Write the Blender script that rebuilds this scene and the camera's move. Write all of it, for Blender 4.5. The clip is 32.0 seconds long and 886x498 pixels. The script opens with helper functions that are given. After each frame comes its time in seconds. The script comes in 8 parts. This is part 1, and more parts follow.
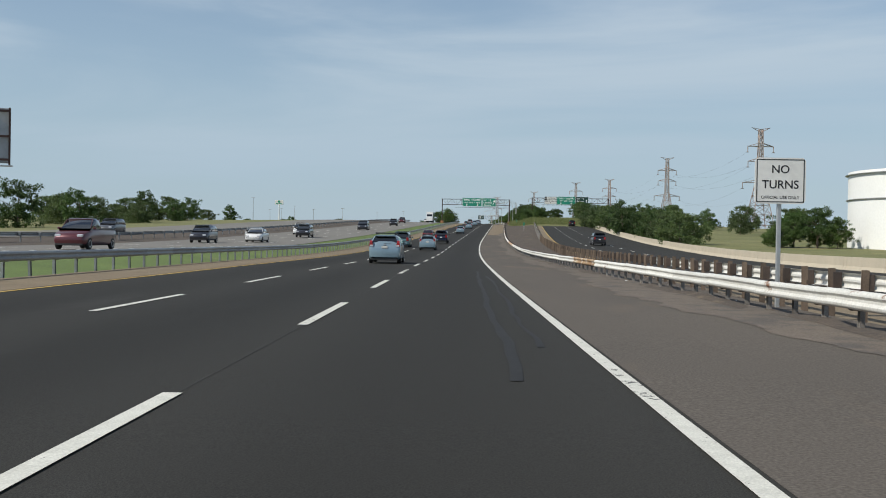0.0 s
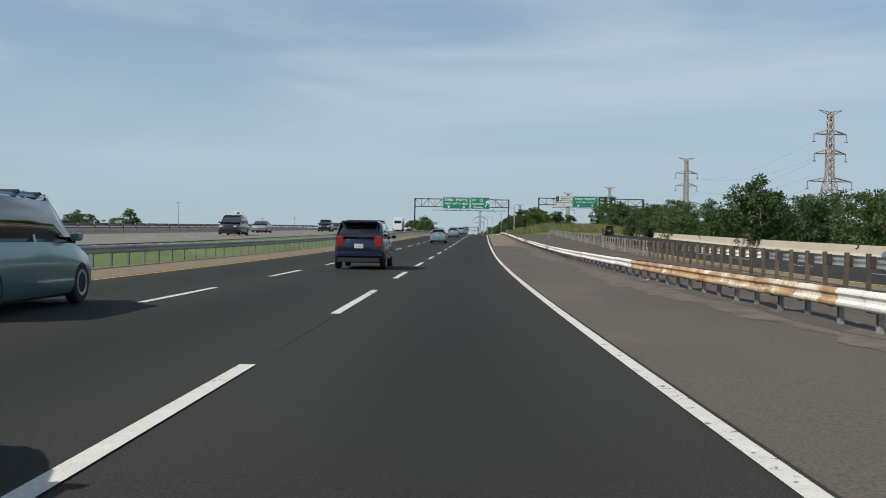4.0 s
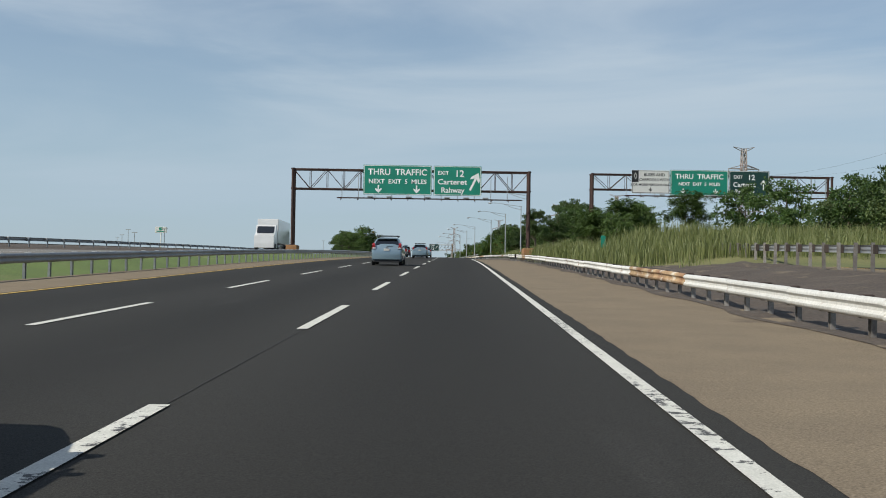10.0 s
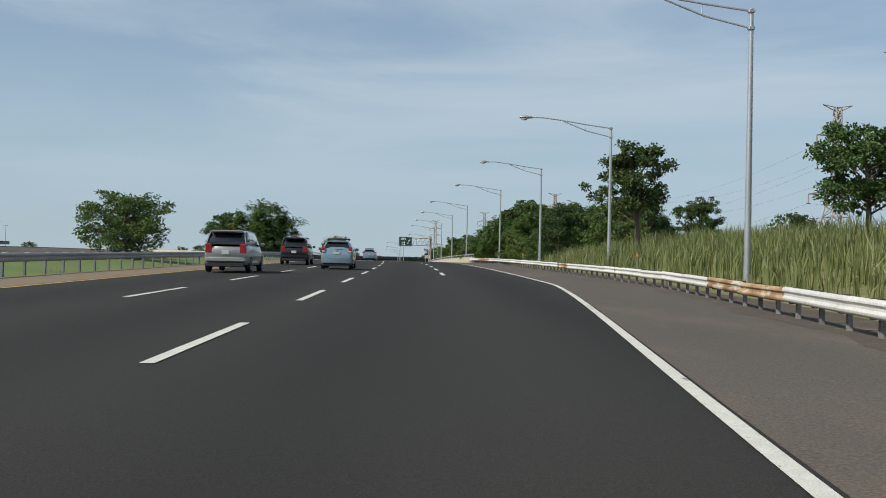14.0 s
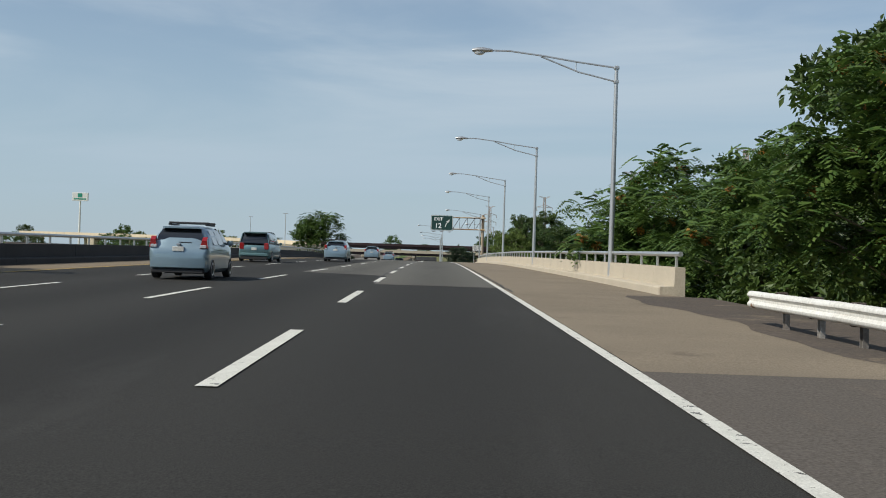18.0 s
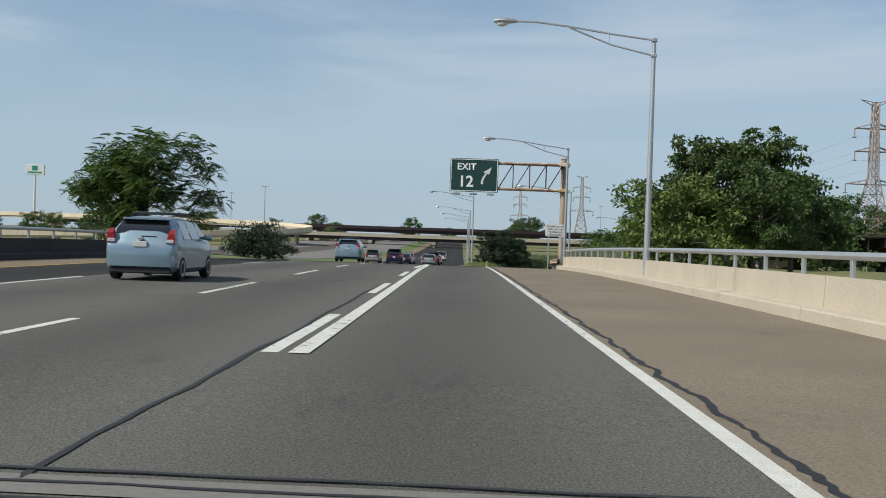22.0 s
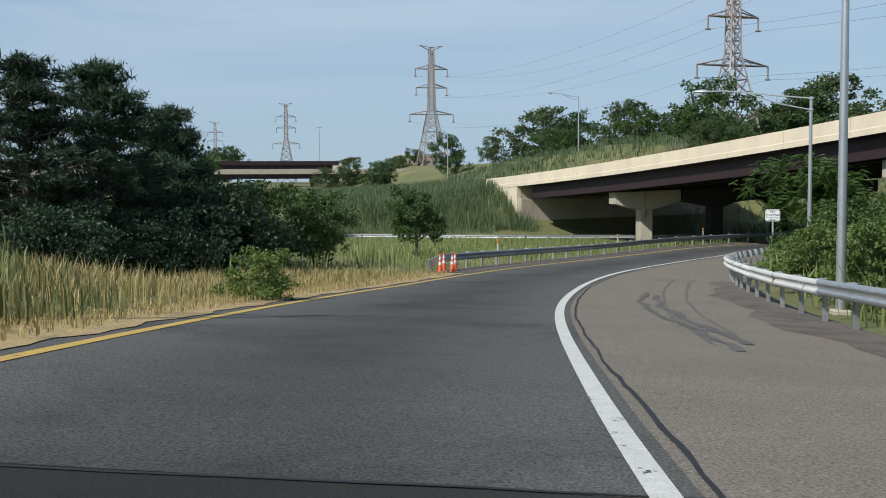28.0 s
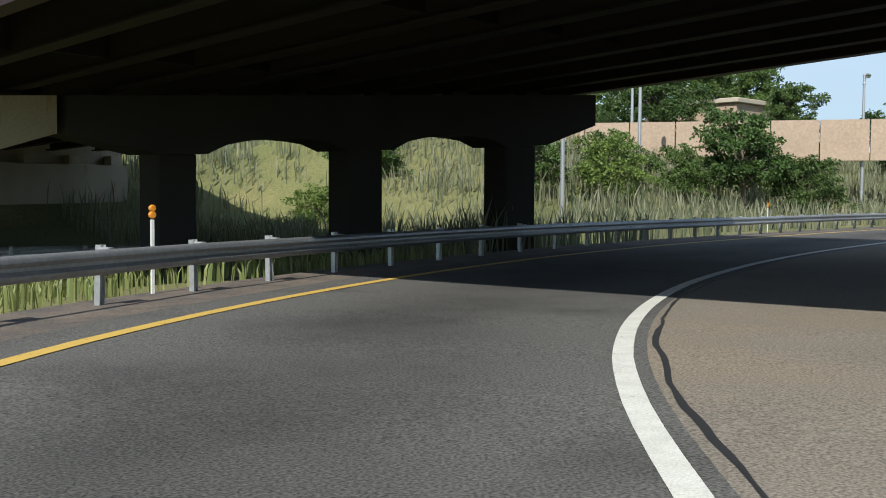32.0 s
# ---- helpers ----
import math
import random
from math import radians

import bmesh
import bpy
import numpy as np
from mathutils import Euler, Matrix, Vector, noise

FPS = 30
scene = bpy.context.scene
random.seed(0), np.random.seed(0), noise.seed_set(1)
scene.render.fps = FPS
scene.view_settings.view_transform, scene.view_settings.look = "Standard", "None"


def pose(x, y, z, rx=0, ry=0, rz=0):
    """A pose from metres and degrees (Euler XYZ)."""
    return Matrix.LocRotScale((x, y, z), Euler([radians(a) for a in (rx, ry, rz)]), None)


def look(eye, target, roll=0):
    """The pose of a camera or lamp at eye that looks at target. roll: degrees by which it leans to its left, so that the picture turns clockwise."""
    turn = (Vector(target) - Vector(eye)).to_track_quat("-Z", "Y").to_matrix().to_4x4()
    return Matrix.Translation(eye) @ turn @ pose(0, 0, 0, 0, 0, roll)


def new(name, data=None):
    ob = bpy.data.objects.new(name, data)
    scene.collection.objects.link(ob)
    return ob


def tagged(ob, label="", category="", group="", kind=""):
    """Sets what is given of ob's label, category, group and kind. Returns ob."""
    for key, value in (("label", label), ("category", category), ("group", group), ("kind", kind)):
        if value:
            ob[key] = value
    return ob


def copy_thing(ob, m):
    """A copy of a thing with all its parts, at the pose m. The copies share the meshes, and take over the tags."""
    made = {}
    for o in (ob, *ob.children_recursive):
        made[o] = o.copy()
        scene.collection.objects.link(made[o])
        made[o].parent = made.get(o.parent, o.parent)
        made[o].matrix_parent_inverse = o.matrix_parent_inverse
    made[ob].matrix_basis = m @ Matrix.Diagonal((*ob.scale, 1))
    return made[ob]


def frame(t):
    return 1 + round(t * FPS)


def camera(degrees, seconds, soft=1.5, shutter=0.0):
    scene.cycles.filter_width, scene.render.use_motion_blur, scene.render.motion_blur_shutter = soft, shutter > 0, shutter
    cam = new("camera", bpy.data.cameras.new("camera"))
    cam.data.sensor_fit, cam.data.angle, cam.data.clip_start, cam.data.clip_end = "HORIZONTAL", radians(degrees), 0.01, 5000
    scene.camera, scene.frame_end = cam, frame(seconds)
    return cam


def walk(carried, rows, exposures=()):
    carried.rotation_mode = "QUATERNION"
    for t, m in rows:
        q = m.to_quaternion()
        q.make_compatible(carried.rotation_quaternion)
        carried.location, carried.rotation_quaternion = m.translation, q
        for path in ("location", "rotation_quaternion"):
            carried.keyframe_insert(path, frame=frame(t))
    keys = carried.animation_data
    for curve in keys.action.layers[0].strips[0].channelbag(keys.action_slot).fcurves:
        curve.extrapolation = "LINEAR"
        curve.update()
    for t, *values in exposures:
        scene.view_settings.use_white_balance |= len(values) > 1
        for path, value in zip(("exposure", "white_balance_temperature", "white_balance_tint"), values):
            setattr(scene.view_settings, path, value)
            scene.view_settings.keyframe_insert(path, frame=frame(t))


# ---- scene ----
cam = camera(46.00, 32.0, 1.0)
PATH = [
    (0, (0.0, 0.0, 0.831), (-0.28, 9.996, 0.727), 0.96),
    (0.5, (-0.131, 13.367, 0.759), (-0.406, 23.362, 0.658), 0.38),
    (1, (-0.25, 26.731, 0.695), (-0.532, 36.726, 0.601), 0.57),
    (1.5, (-0.367, 40.104, 0.647), (-0.619, 50.1, 0.517), 0.68),
    (2, (-0.493, 53.504, 0.602), (-0.738, 63.501, 0.518), 0.58),
    (2.5, (-0.65, 66.959, 0.558), (-0.861, 76.957, 0.498), 0.90),
    (3, (-0.847, 80.501, 0.539), (-1.018, 90.499, 0.501), 1.06),
    (3.5, (-0.999, 94.114, 0.57), (-1.126, 104.113, 0.583), 0.97),
    (5.5, (-0.444, 149.306, 1.321), (-0.46, 159.305, 1.458), 0.70),
    (6, (-0.197, 162.839, 1.592), (-0.142, 172.837, 1.769), 0.44),
    (6.5, (0.049, 176.249, 1.895), (0.138, 186.247, 2.087), 1.28),
    (7, (0.344, 189.59, 2.228), (0.488, 199.585, 2.481), 1.32),
    (7.5, (0.728, 202.826, 2.578), (0.911, 212.821, 2.839), 0.85),
    (8, (1.155, 216.086, 2.935), (1.349, 226.081, 3.196), 0.87),
    (8.5, (1.594, 229.427, 3.296), (1.788, 239.423, 3.521), 0.91),
    (9, (2.021, 242.898, 3.675), (2.19, 252.894, 3.905), 0.80),
    (9.5, (2.438, 256.611, 4.069), (2.596, 266.607, 4.303), 0.91),
    (10, (2.837, 270.55, 4.467), (2.984, 280.546, 4.705), 0.83),
    (10.5, (3.202, 284.737, 4.863), (3.349, 294.733, 5.107), 1.01),
    (11, (3.551, 298.914, 5.26), (3.712, 308.91, 5.52), 1.09),
    (11.5, (3.947, 313.028, 5.652), (4.115, 323.024, 5.897), 1.04),
    (12, (4.32, 327.026, 6.026), (4.515, 337.022, 6.265), 1.04),
    (12.5, (4.813, 341.165, 6.378), (5.031, 351.16, 6.611), 1.12),
    (13, (5.366, 355.358, 6.701), (5.603, 365.353, 6.912), 1.05),
    (13.5, (5.895, 369.735, 7.006), (6.172, 379.73, 7.197), 1.20),
    (14, (6.462, 384.203, 7.296), (6.785, 394.196, 7.485), 1.26),
    (14.5, (6.978, 398.721, 7.575), (7.307, 408.714, 7.762), 1.16),
    (16.5, (8.78, 455.605, 8.558), (8.859, 465.604, 8.658), 1.11),
    (17, (9.023, 469.344, 8.766), (9.027, 479.344, 8.878), 1.47),
    (17.5, (9.141, 483.037, 8.957), (9.054, 493.036, 9.081), 2.14),
    (18, (9.125, 496.576, 9.121), (8.933, 506.574, 9.181), 1.81),
    (18.5, (8.974, 510.019, 9.251), (8.692, 520.015, 9.291), 1.46),
    (19, (8.756, 523.07, 9.35), (8.391, 533.064, 9.342), 1.52),
    (19.5, (8.442, 535.345, 9.423), (8.02, 545.336, 9.418), 1.67),
    (20, (8.097, 547.185, 9.48), (7.641, 557.174, 9.441), 1.70),
    (20.5, (7.719, 558.951, 9.527), (7.275, 568.942, 9.488), 1.79),
    (21, (7.42, 570.581, 9.563), (6.986, 580.572, 9.482), 1.92),
    (21.5, (7.069, 582.209, 9.584), (6.631, 592.199, 9.492), 2.43),
    (22, (6.721, 593.663, 9.582), (6.282, 603.653, 9.488), 1.97),
    (22.5, (6.48, 604.822, 9.555), (6.072, 614.813, 9.391), 2.33),
    (23, (6.236, 615.44, 9.514), (5.846, 625.431, 9.343), 1.44),
    (23.5, (6.039, 625.715, 9.459), (5.651, 635.705, 9.217), 1.50),
    (24, (5.842, 635.763, 9.385), (5.461, 645.754, 9.172), 1.70),
    (24.5, (5.694, 645.694, 9.286), (5.359, 655.685, 9.067), 1.80),
    (26.5, (6.684, 686.3, 8.148), (7.874, 696.219, 7.688), -0.18),
    (27, (8.127, 695.679, 7.752), (9.791, 705.532, 7.373), 0.48),
    (27.5, (9.894, 704.695, 7.312), (11.93, 714.473, 6.828), 0.50),
    (28, (12.009, 713.247, 6.811), (14.383, 722.941, 6.186), -0.39),
    (28.5, (14.361, 721.498, 6.282), (17.104, 731.081, 5.489), -0.46),
    (29, (16.978, 729.442, 5.758), (20.168, 738.889, 4.993), 0.22),
    (29.5, (19.898, 736.965, 5.253), (23.696, 746.193, 4.601), 0.91),
    (30, (23.213, 743.958, 4.822), (27.691, 752.871, 4.121), 1.24),
    (30.5, (26.964, 750.588, 4.514), (32.068, 759.167, 3.935), 1.56),
    (31, (31.133, 756.814, 4.194), (36.89, 764.964, 3.537), 0.66),
    (31.5, (35.629, 762.661, 3.895), (42.033, 770.318, 3.295), 0.23),
    (32, (40.383, 768.187, 3.669), (47.482, 775.213, 3.181), 0.33),
]
walk(cam, [(t, look(eye, target, roll)) for t, eye, target, roll in PATH], [(0, 0.0, 6600, 10), (18.0, 0.0, 6650, 10), (21.0, 0.0, 6600, 10), (24.5, 0.0, 6200, 10), (27.0, 0.0, 6100, 10), (28.0, 0.0, 6150, 10), (30.0, 0.1, 6250, 10), (31.0, 0.2, 6300, 10), (32.0, 0.42, 6300, 10)])
ROAD_Z = [(-20, -0.24), (40, -0.53), (100, -0.57), (160, 0.36), (220, 1.86), (280, 3.56), (340, 5.17), (400, 6.42), (450, 7.29), (500, 7.98), (550, 8.31), (600, 8.39), (660, 7.92), (690, 7.08), (720, 6.3), (760, 5.6), (800, 5.3), (900, 5.4), (1000, 6.5), (1200, 9.5)]
EDGE_X = [(-20, 1.8), (60, 0.79), (140, 1.03), (220, 2.91), (300, 5.26), (380, 7.37), (460, 8.04), (540, 6.16), (620, 3.91), (700, 1.8)]
RAMP = [(0.0, 5.84, 635.76, 8.21), (9.93, 5.69, 645.69, 8.11), (50.55, 6.68, 686.3, 6.97), (69.23, 9.89, 704.7, 6.13), (86.62, 14.36, 721.5, 5.11), (103.05, 19.9, 736.97, 4.08), (118.41, 26.96, 750.59, 3.34), (133.28, 35.63, 762.66, 2.72), (140.56, 40.38, 768.19, 2.49), (149.2, 46.8, 773.97, 2.4), (156.26, 52.97, 777.4, 2.34), (161.92, 58.3, 779.3, 2.34), (169.34, 65.5, 781.1, 2.34), (177.09, 73.15, 782.35, 2.34), (185.98, 82, 783.2, 2.36), (195.99, 92, 783.4, 2.4), (208.01, 104, 782.6, 2.5), (222.22, 118, 780.2, 2.7)]

# ---- the plan in numbers ----
SUN_STRENGTH, SKY_STRENGTH = 4.4, 0.10
TAPER = (376.0, 421.0)
BRIDGE = (529.0, 659.5)
EXIT_Y = 660.0
DASH = (4.31, 4.94)
JOINTS = [544.0, 560.1, 578.2, 581.7, 613.4, 648.1]
SECOND_RAIL = [(-20, 5.4), (30, 6.3), (100, 8.2), (180, 9.8), (275, 12.0), (345, 13.6), (420, 14.4)]
OPPOSITE_LIFT = [(-120, 0.3), (60, 0.4), (200, 0.7), (300, 0.6), (420, 0.3), (560, 0.2), (700, 0.3)]
G1_Y, G1_X, G1_BASE, G1_CHORD, G1_DEPTH = 377.8, (-11.1, 13.2), (5.85, 5.85), 13.05, 2.0
G1_SIGN = (-3.85, 3.15, 8.25, 12.5, 15.55)
G2_Y, G2_X, G2_BASE, G2_CHORD, G2_DEPTH = 394.0, (22.3, 50.9), (7.6, 7.6), 14.8, 1.8
G2_SIGN = (26.9, 31.4, 38.4, 43.3, 14.15, 17.2)
LAMP_H, LAMP_R = 8.9, 4.9
MAIN_LAMPS = [(416.3, 9.05, 0.0), (447.3, 10.5, 0.0), (478.5, 10.5, 0.0), (509.5, 10.3, 0.0), (537.0, 8.6, -0.5), (568.5, 8.6, -0.5), (600.0, 8.6, -0.5), (630.4, 8.6, -0.35), (663.0, 8.95, -0.85), (725.0, 3.45, 0.0), (765.0, 3.4, 0.0), (800.0, 3.4, 0.0), (838.0, 3.4, 0.0)]
RAMP_LAMPS = [(15.05, 702.7, 6.1, -8), (26.1, 733.6, 3.9, -20), (40.75, 757.3, 1.9, -42), (75.1, 876.2, None, 10), (60.0, 905.0, None, 60), (79.9, 799.3, None, 200), (99.7, 809.0, None, 205), (90.0, 801.8, None, 205), (106.7, 796.2, None, 200)]
EX_Y, EX_POST, EX_SIGN = 675.6, (12.4, 7.4, 16.1), (3.5, 7.25, 13.35, 15.95)

# ---- world and light ----
LIGHT_DIR = Vector((0.92, 0.47, -1.0)).normalized()
SUN_ELEV = math.asin(-LIGHT_DIR.z)
world = bpy.data.worlds.new("sky")
scene.world = world
world.use_nodes = True
wn, wl = world.node_tree.nodes, world.node_tree.links
wn.clear()
w_out = wn.new("ShaderNodeOutputWorld")
w_bg = wn.new("ShaderNodeBackground")
w_sky = wn.new("ShaderNodeTexSky")
w_sky.sky_type = "NISHITA"
w_sky.sun_disc = False
w_sky.sun_elevation = SUN_ELEV
w_sky.sun_rotation = math.atan2(-LIGHT_DIR.x, -LIGHT_DIR.y)
w_sky.air_density, w_sky.dust_density, w_sky.ozone_density = 1.0, 0.2, 2.2
w_co = wn.new("ShaderNodeTexCoord")
w_map = wn.new("ShaderNodeMapping")
w_map.inputs["Scale"].default_value = (0.8, 1.3, 6.5)
w_map.inputs["Rotation"].default_value = (0.0, 0.13, 0.35)
w_n1 = wn.new("ShaderNodeTexNoise")
w_n1.inputs["Scale"].default_value = 1.6
w_n1.inputs["Detail"].default_value = 7.0
w_n1.inputs["Roughness"].default_value = 0.55
w_n1.inputs["Distortion"].default_value = 0.5
w_ramp = wn.new("ShaderNodeMapRange")
w_ramp.interpolation_type = "SMOOTHSTEP"
w_ramp.inputs["From Min"].default_value = 0.38
w_ramp.inputs["From Max"].default_value = 0.72
w_ramp.inputs["To Max"].default_value = 0.85
w_mix = wn.new("ShaderNodeMix")
w_mix.data_type = "RGBA"
w_mix.inputs["B"].default_value = (6.3, 7.1, 7.9, 1.0)
wl.new(w_co.outputs["Generated"], w_map.inputs["Vector"])
wl.new(w_map.outputs["Vector"], w_n1.inputs["Vector"])
wl.new(w_n1.outputs["Fac"], w_ramp.inputs["Value"])
wl.new(w_ramp.outputs["Result"], w_mix.inputs["Factor"])
wl.new(w_sky.outputs["Color"], w_mix.inputs["A"])
# pale blue haze low over the horizon, thinning upwards all round
w_sep = wn.new("ShaderNodeSeparateXYZ")
w_hz = wn.new("ShaderNodeMapRange")
w_hz.interpolation_type = "SMOOTHSTEP"
w_hz.inputs["From Min"].default_value, w_hz.inputs["From Max"].default_value = -0.02, 0.42
w_hz.inputs["To Min"].default_value, w_hz.inputs["To Max"].default_value = 0.85, 0.0
w_haze = wn.new("ShaderNodeMix")
w_haze.data_type = "RGBA"
w_haze.inputs["B"].default_value = (3.65, 4.95, 6.1, 1.0)
wl.new(w_co.outputs["Generated"], w_sep.inputs["Vector"])
wl.new(w_sep.outputs["Z"], w_hz.inputs["Value"])
wl.new(w_hz.outputs["Result"], w_haze.inputs["Factor"])
wl.new(w_mix.outputs["Result"], w_haze.inputs["A"])
wl.new(w_haze.outputs["Result"], w_bg.inputs["Color"])
wl.new(w_bg.outputs["Background"], w_out.inputs["Surface"])
w_bg.inputs["Strength"].default_value = SKY_STRENGTH
sun_data = bpy.data.lights.new("sun", "SUN")
sun_data.energy, sun_data.angle, sun_data.color = SUN_STRENGTH, radians(0.53), (0.98, 0.95, 0.88)
sun = new("sun", sun_data)
sun.rotation_euler = LIGHT_DIR.to_track_quat("-Z", "Y").to_euler()


# ---- materials ----
def material(name, color, rough=0.7, metal=0.0, second=None, scale=3.0, amount=0.5, grain=40.0, grain_amount=0.15, bump=0.1, vary=0.0, stretch=(1, 1, 1), third=None, third_scale=0.4, third_cut=(0.55, 0.7), clear=0.0, spec=0.5, lanes=0.0):
    """A surface with two scales of variation: patches of a second colour, and fine grain with relief."""
    m = bpy.data.materials.new(name)
    m.use_nodes = True
    n, l = m.node_tree.nodes, m.node_tree.links
    b = n["Principled BSDF"]
    b.inputs["Roughness"].default_value, b.inputs["Metallic"].default_value = rough, metal
    b.inputs["Specular IOR Level"].default_value = spec
    if clear:
        b.inputs["Coat Weight"].default_value = clear
        b.inputs["Coat Roughness"].default_value = 0.06
    co = n.new("ShaderNodeTexCoord")
    mp = n.new("ShaderNodeMapping")
    mp.inputs["Scale"].default_value = stretch
    geo = n.new("ShaderNodeNewGeometry")
    l.new(geo.outputs["Position"], mp.inputs["Vector"])
    big = n.new("ShaderNodeTexNoise")
    big.inputs["Scale"].default_value, big.inputs["Detail"].default_value = scale, 5.0
    l.new(mp.outputs["Vector"], big.inputs["Vector"])
    cut = n.new("ShaderNodeMapRange")
    cut.inputs["From Min"].default_value, cut.inputs["From Max"].default_value = 0.35, 0.65
    cut.inputs["To Max"].default_value = amount
    l.new(big.outputs["Fac"], cut.inputs["Value"])
    mix = n.new("ShaderNodeMix")
    mix.data_type = "RGBA"
    mix.inputs["A"].default_value = (*color, 1)
    mix.inputs["B"].default_value = (*(second or [c * 0.7 for c in color]), 1)
    l.new(cut.outputs["Result"], mix.inputs["Factor"])
    out = mix.outputs["Result"]
    if third:
        n3 = n.new("ShaderNodeTexNoise")
        n3.inputs["Scale"].default_value, n3.inputs["Detail"].default_value = third_scale, 6.0
        n3.inputs["Roughness"].default_value = 0.65
        l.new(mp.outputs["Vector"], n3.inputs["Vector"])
        c3 = n.new("ShaderNodeMapRange")
        c3.inputs["From Min"].default_value, c3.inputs["From Max"].default_value = third_cut
        l.new(n3.outputs["Fac"], c3.inputs["Value"])
        m3 = n.new("ShaderNodeMix")
        m3.data_type = "RGBA"
        m3.inputs["B"].default_value = (*third, 1)
        l.new(c3.outputs["Result"], m3.inputs["Factor"])
        l.new(out, m3.inputs["A"])
        out = m3.outputs["Result"]
    fine = n.new("ShaderNodeTexNoise")
    fine.inputs["Scale"].default_value, fine.inputs["Detail"].default_value = grain, 3.0
    l.new(geo.outputs["Position"], fine.inputs["Vector"])
    val = n.new("ShaderNodeMapRange")
    val.inputs["From Min"].default_value, val.inputs["From Max"].default_value = 0.25, 0.75
    val.inputs["To Min"].default_value, val.inputs["To Max"].default_value = 1 - grain_amount, 1 + grain_amount
    l.new(fine.outputs["Fac"], val.inputs["Value"])
    hsv = n.new("ShaderNodeHueSaturation")
    l.new(out, hsv.inputs["Color"])
    value = val.outputs["Result"]
    if lanes:
        uv = n.new("ShaderNodeUVMap")
        uv.uv_map = "way"
        sp = n.new("ShaderNodeSeparateXYZ")
        l.new(uv.outputs["UV"], sp.inputs["Vector"])
        turn = n.new("ShaderNodeMath")
        turn.operation = "MULTIPLY"
        turn.inputs[1].default_value = 2 * math.pi / 3.66
        l.new(sp.outputs["X"], turn.inputs[0])
        cs = n.new("ShaderNodeMath")
        cs.operation = "COSINE"
        l.new(turn.outputs[0], cs.inputs[0])
        wob = n.new("ShaderNodeMath")
        wob.operation = "MULTIPLY"
        l.new(cs.outputs[0], wob.inputs[0])
        l.new(big.outputs["Fac"], wob.inputs[1])
        band = n.new("ShaderNodeMath")
        band.operation = "MULTIPLY_ADD"
        band.inputs[1].default_value, band.inputs[2].default_value = lanes * 2, 1.0
        l.new(wob.outputs[0], band.inputs[0])
        both = n.new("ShaderNodeMath")
        both.operation = "MULTIPLY"
        l.new(value, both.inputs[0])
        l.new(band.outputs[0], both.inputs[1])
        value = both.outputs[0]
    if vary:
        info = n.new("ShaderNodeObjectInfo")
        vr = n.new("ShaderNodeMapRange")
        vr.inputs["To Min"].default_value, vr.inputs["To Max"].default_value = 1 - vary, 1 + vary
        l.new(info.outputs["Random"], vr.inputs["Value"])
        mul = n.new("ShaderNodeMath")
        mul.operation = "MULTIPLY"
        l.new(value, mul.inputs[0])
        l.new(vr.outputs["Result"], mul.inputs[1])
        value = mul.outputs[0]
    l.new(value, hsv.inputs["Value"])
    l.new(hsv.outputs["Color"], b.inputs["Base Color"])
    if bump:
        bp = n.new("ShaderNodeBump")
        bp.inputs["Strength"].default_value, bp.inputs["Distance"].default_value = bump, 0.02
        l.new(fine.outputs["Fac"], bp.inputs["Height"])
        l.new(bp.outputs["Normal"], b.inputs["Normal"])
    return m


def leaf_material(name, color, second, vary=0.25):
    """Leaves: each leaf island has its own tone, and some light passes through."""
    m = bpy.data.materials.new(name)
    m.use_nodes = True
    n, l = m.node_tree.nodes, m.node_tree.links
    b = n["Principled BSDF"]
    b.inputs["Roughness"].default_value = 0.55
    geo = n.new("ShaderNodeNewGeometry")
    mix = n.new("ShaderNodeMix")
    mix.data_type = "RGBA"
    mix.inputs["A"].default_value, mix.inputs["B"].default_value = (*color, 1), (*second, 1)
    l.new(geo.outputs["Random Per Island"], mix.inputs["Factor"])
    info = n.new("ShaderNodeObjectInfo")
    vr = n.new("ShaderNodeMapRange")
    vr.inputs["To Min"].default_value, vr.inputs["To Max"].default_value = 1 - vary, 1 + vary
    l.new(info.outputs["Random"], vr.inputs["Value"])
    hsv = n.new("ShaderNodeHueSaturation")
    l.new(vr.outputs["Result"], hsv.inputs["Value"])
    l.new(mix.outputs["Result"], hsv.inputs["Color"])
    l.new(hsv.outputs["Color"], b.inputs["Base Color"])
    tr = n.new("ShaderNodeBsdfTranslucent")
    l.new(hsv.outputs["Color"], tr.inputs["Color"])
    sh = n.new("ShaderNodeMixShader")
    sh.inputs["Fac"].default_value = 0.28
    l.new(b.outputs["BSDF"], sh.inputs[1])
    l.new(tr.outputs["BSDF"], sh.inputs[2])
    l.new(sh.outputs["Shader"], n["Material Output"].inputs["Surface"])
    return m


ASPHALT = material("dark_asphalt", (0.0345, 0.0333, 0.0295), 0.85, spec=0.13, second=(0.0265, 0.0257, 0.023), scale=0.25, grain=80, grain_amount=0.5, bump=0.25, stretch=(1, 0.12, 1), third=(0.045, 0.0437, 0.040), third_scale=0.7, third_cut=(0.6, 0.8), lanes=0.12)
ASPHALT_OLD = material("worn_grey_asphalt", (0.104, 0.100, 0.087), 0.9, spec=0.18, second=(0.084, 0.080, 0.069), scale=0.35, grain=60, grain_amount=0.7, bump=0.25, stretch=(1, 0.25, 1), third=(0.062, 0.059, 0.053), third_scale=0.8, third_cut=(0.62, 0.75), lanes=0.14)
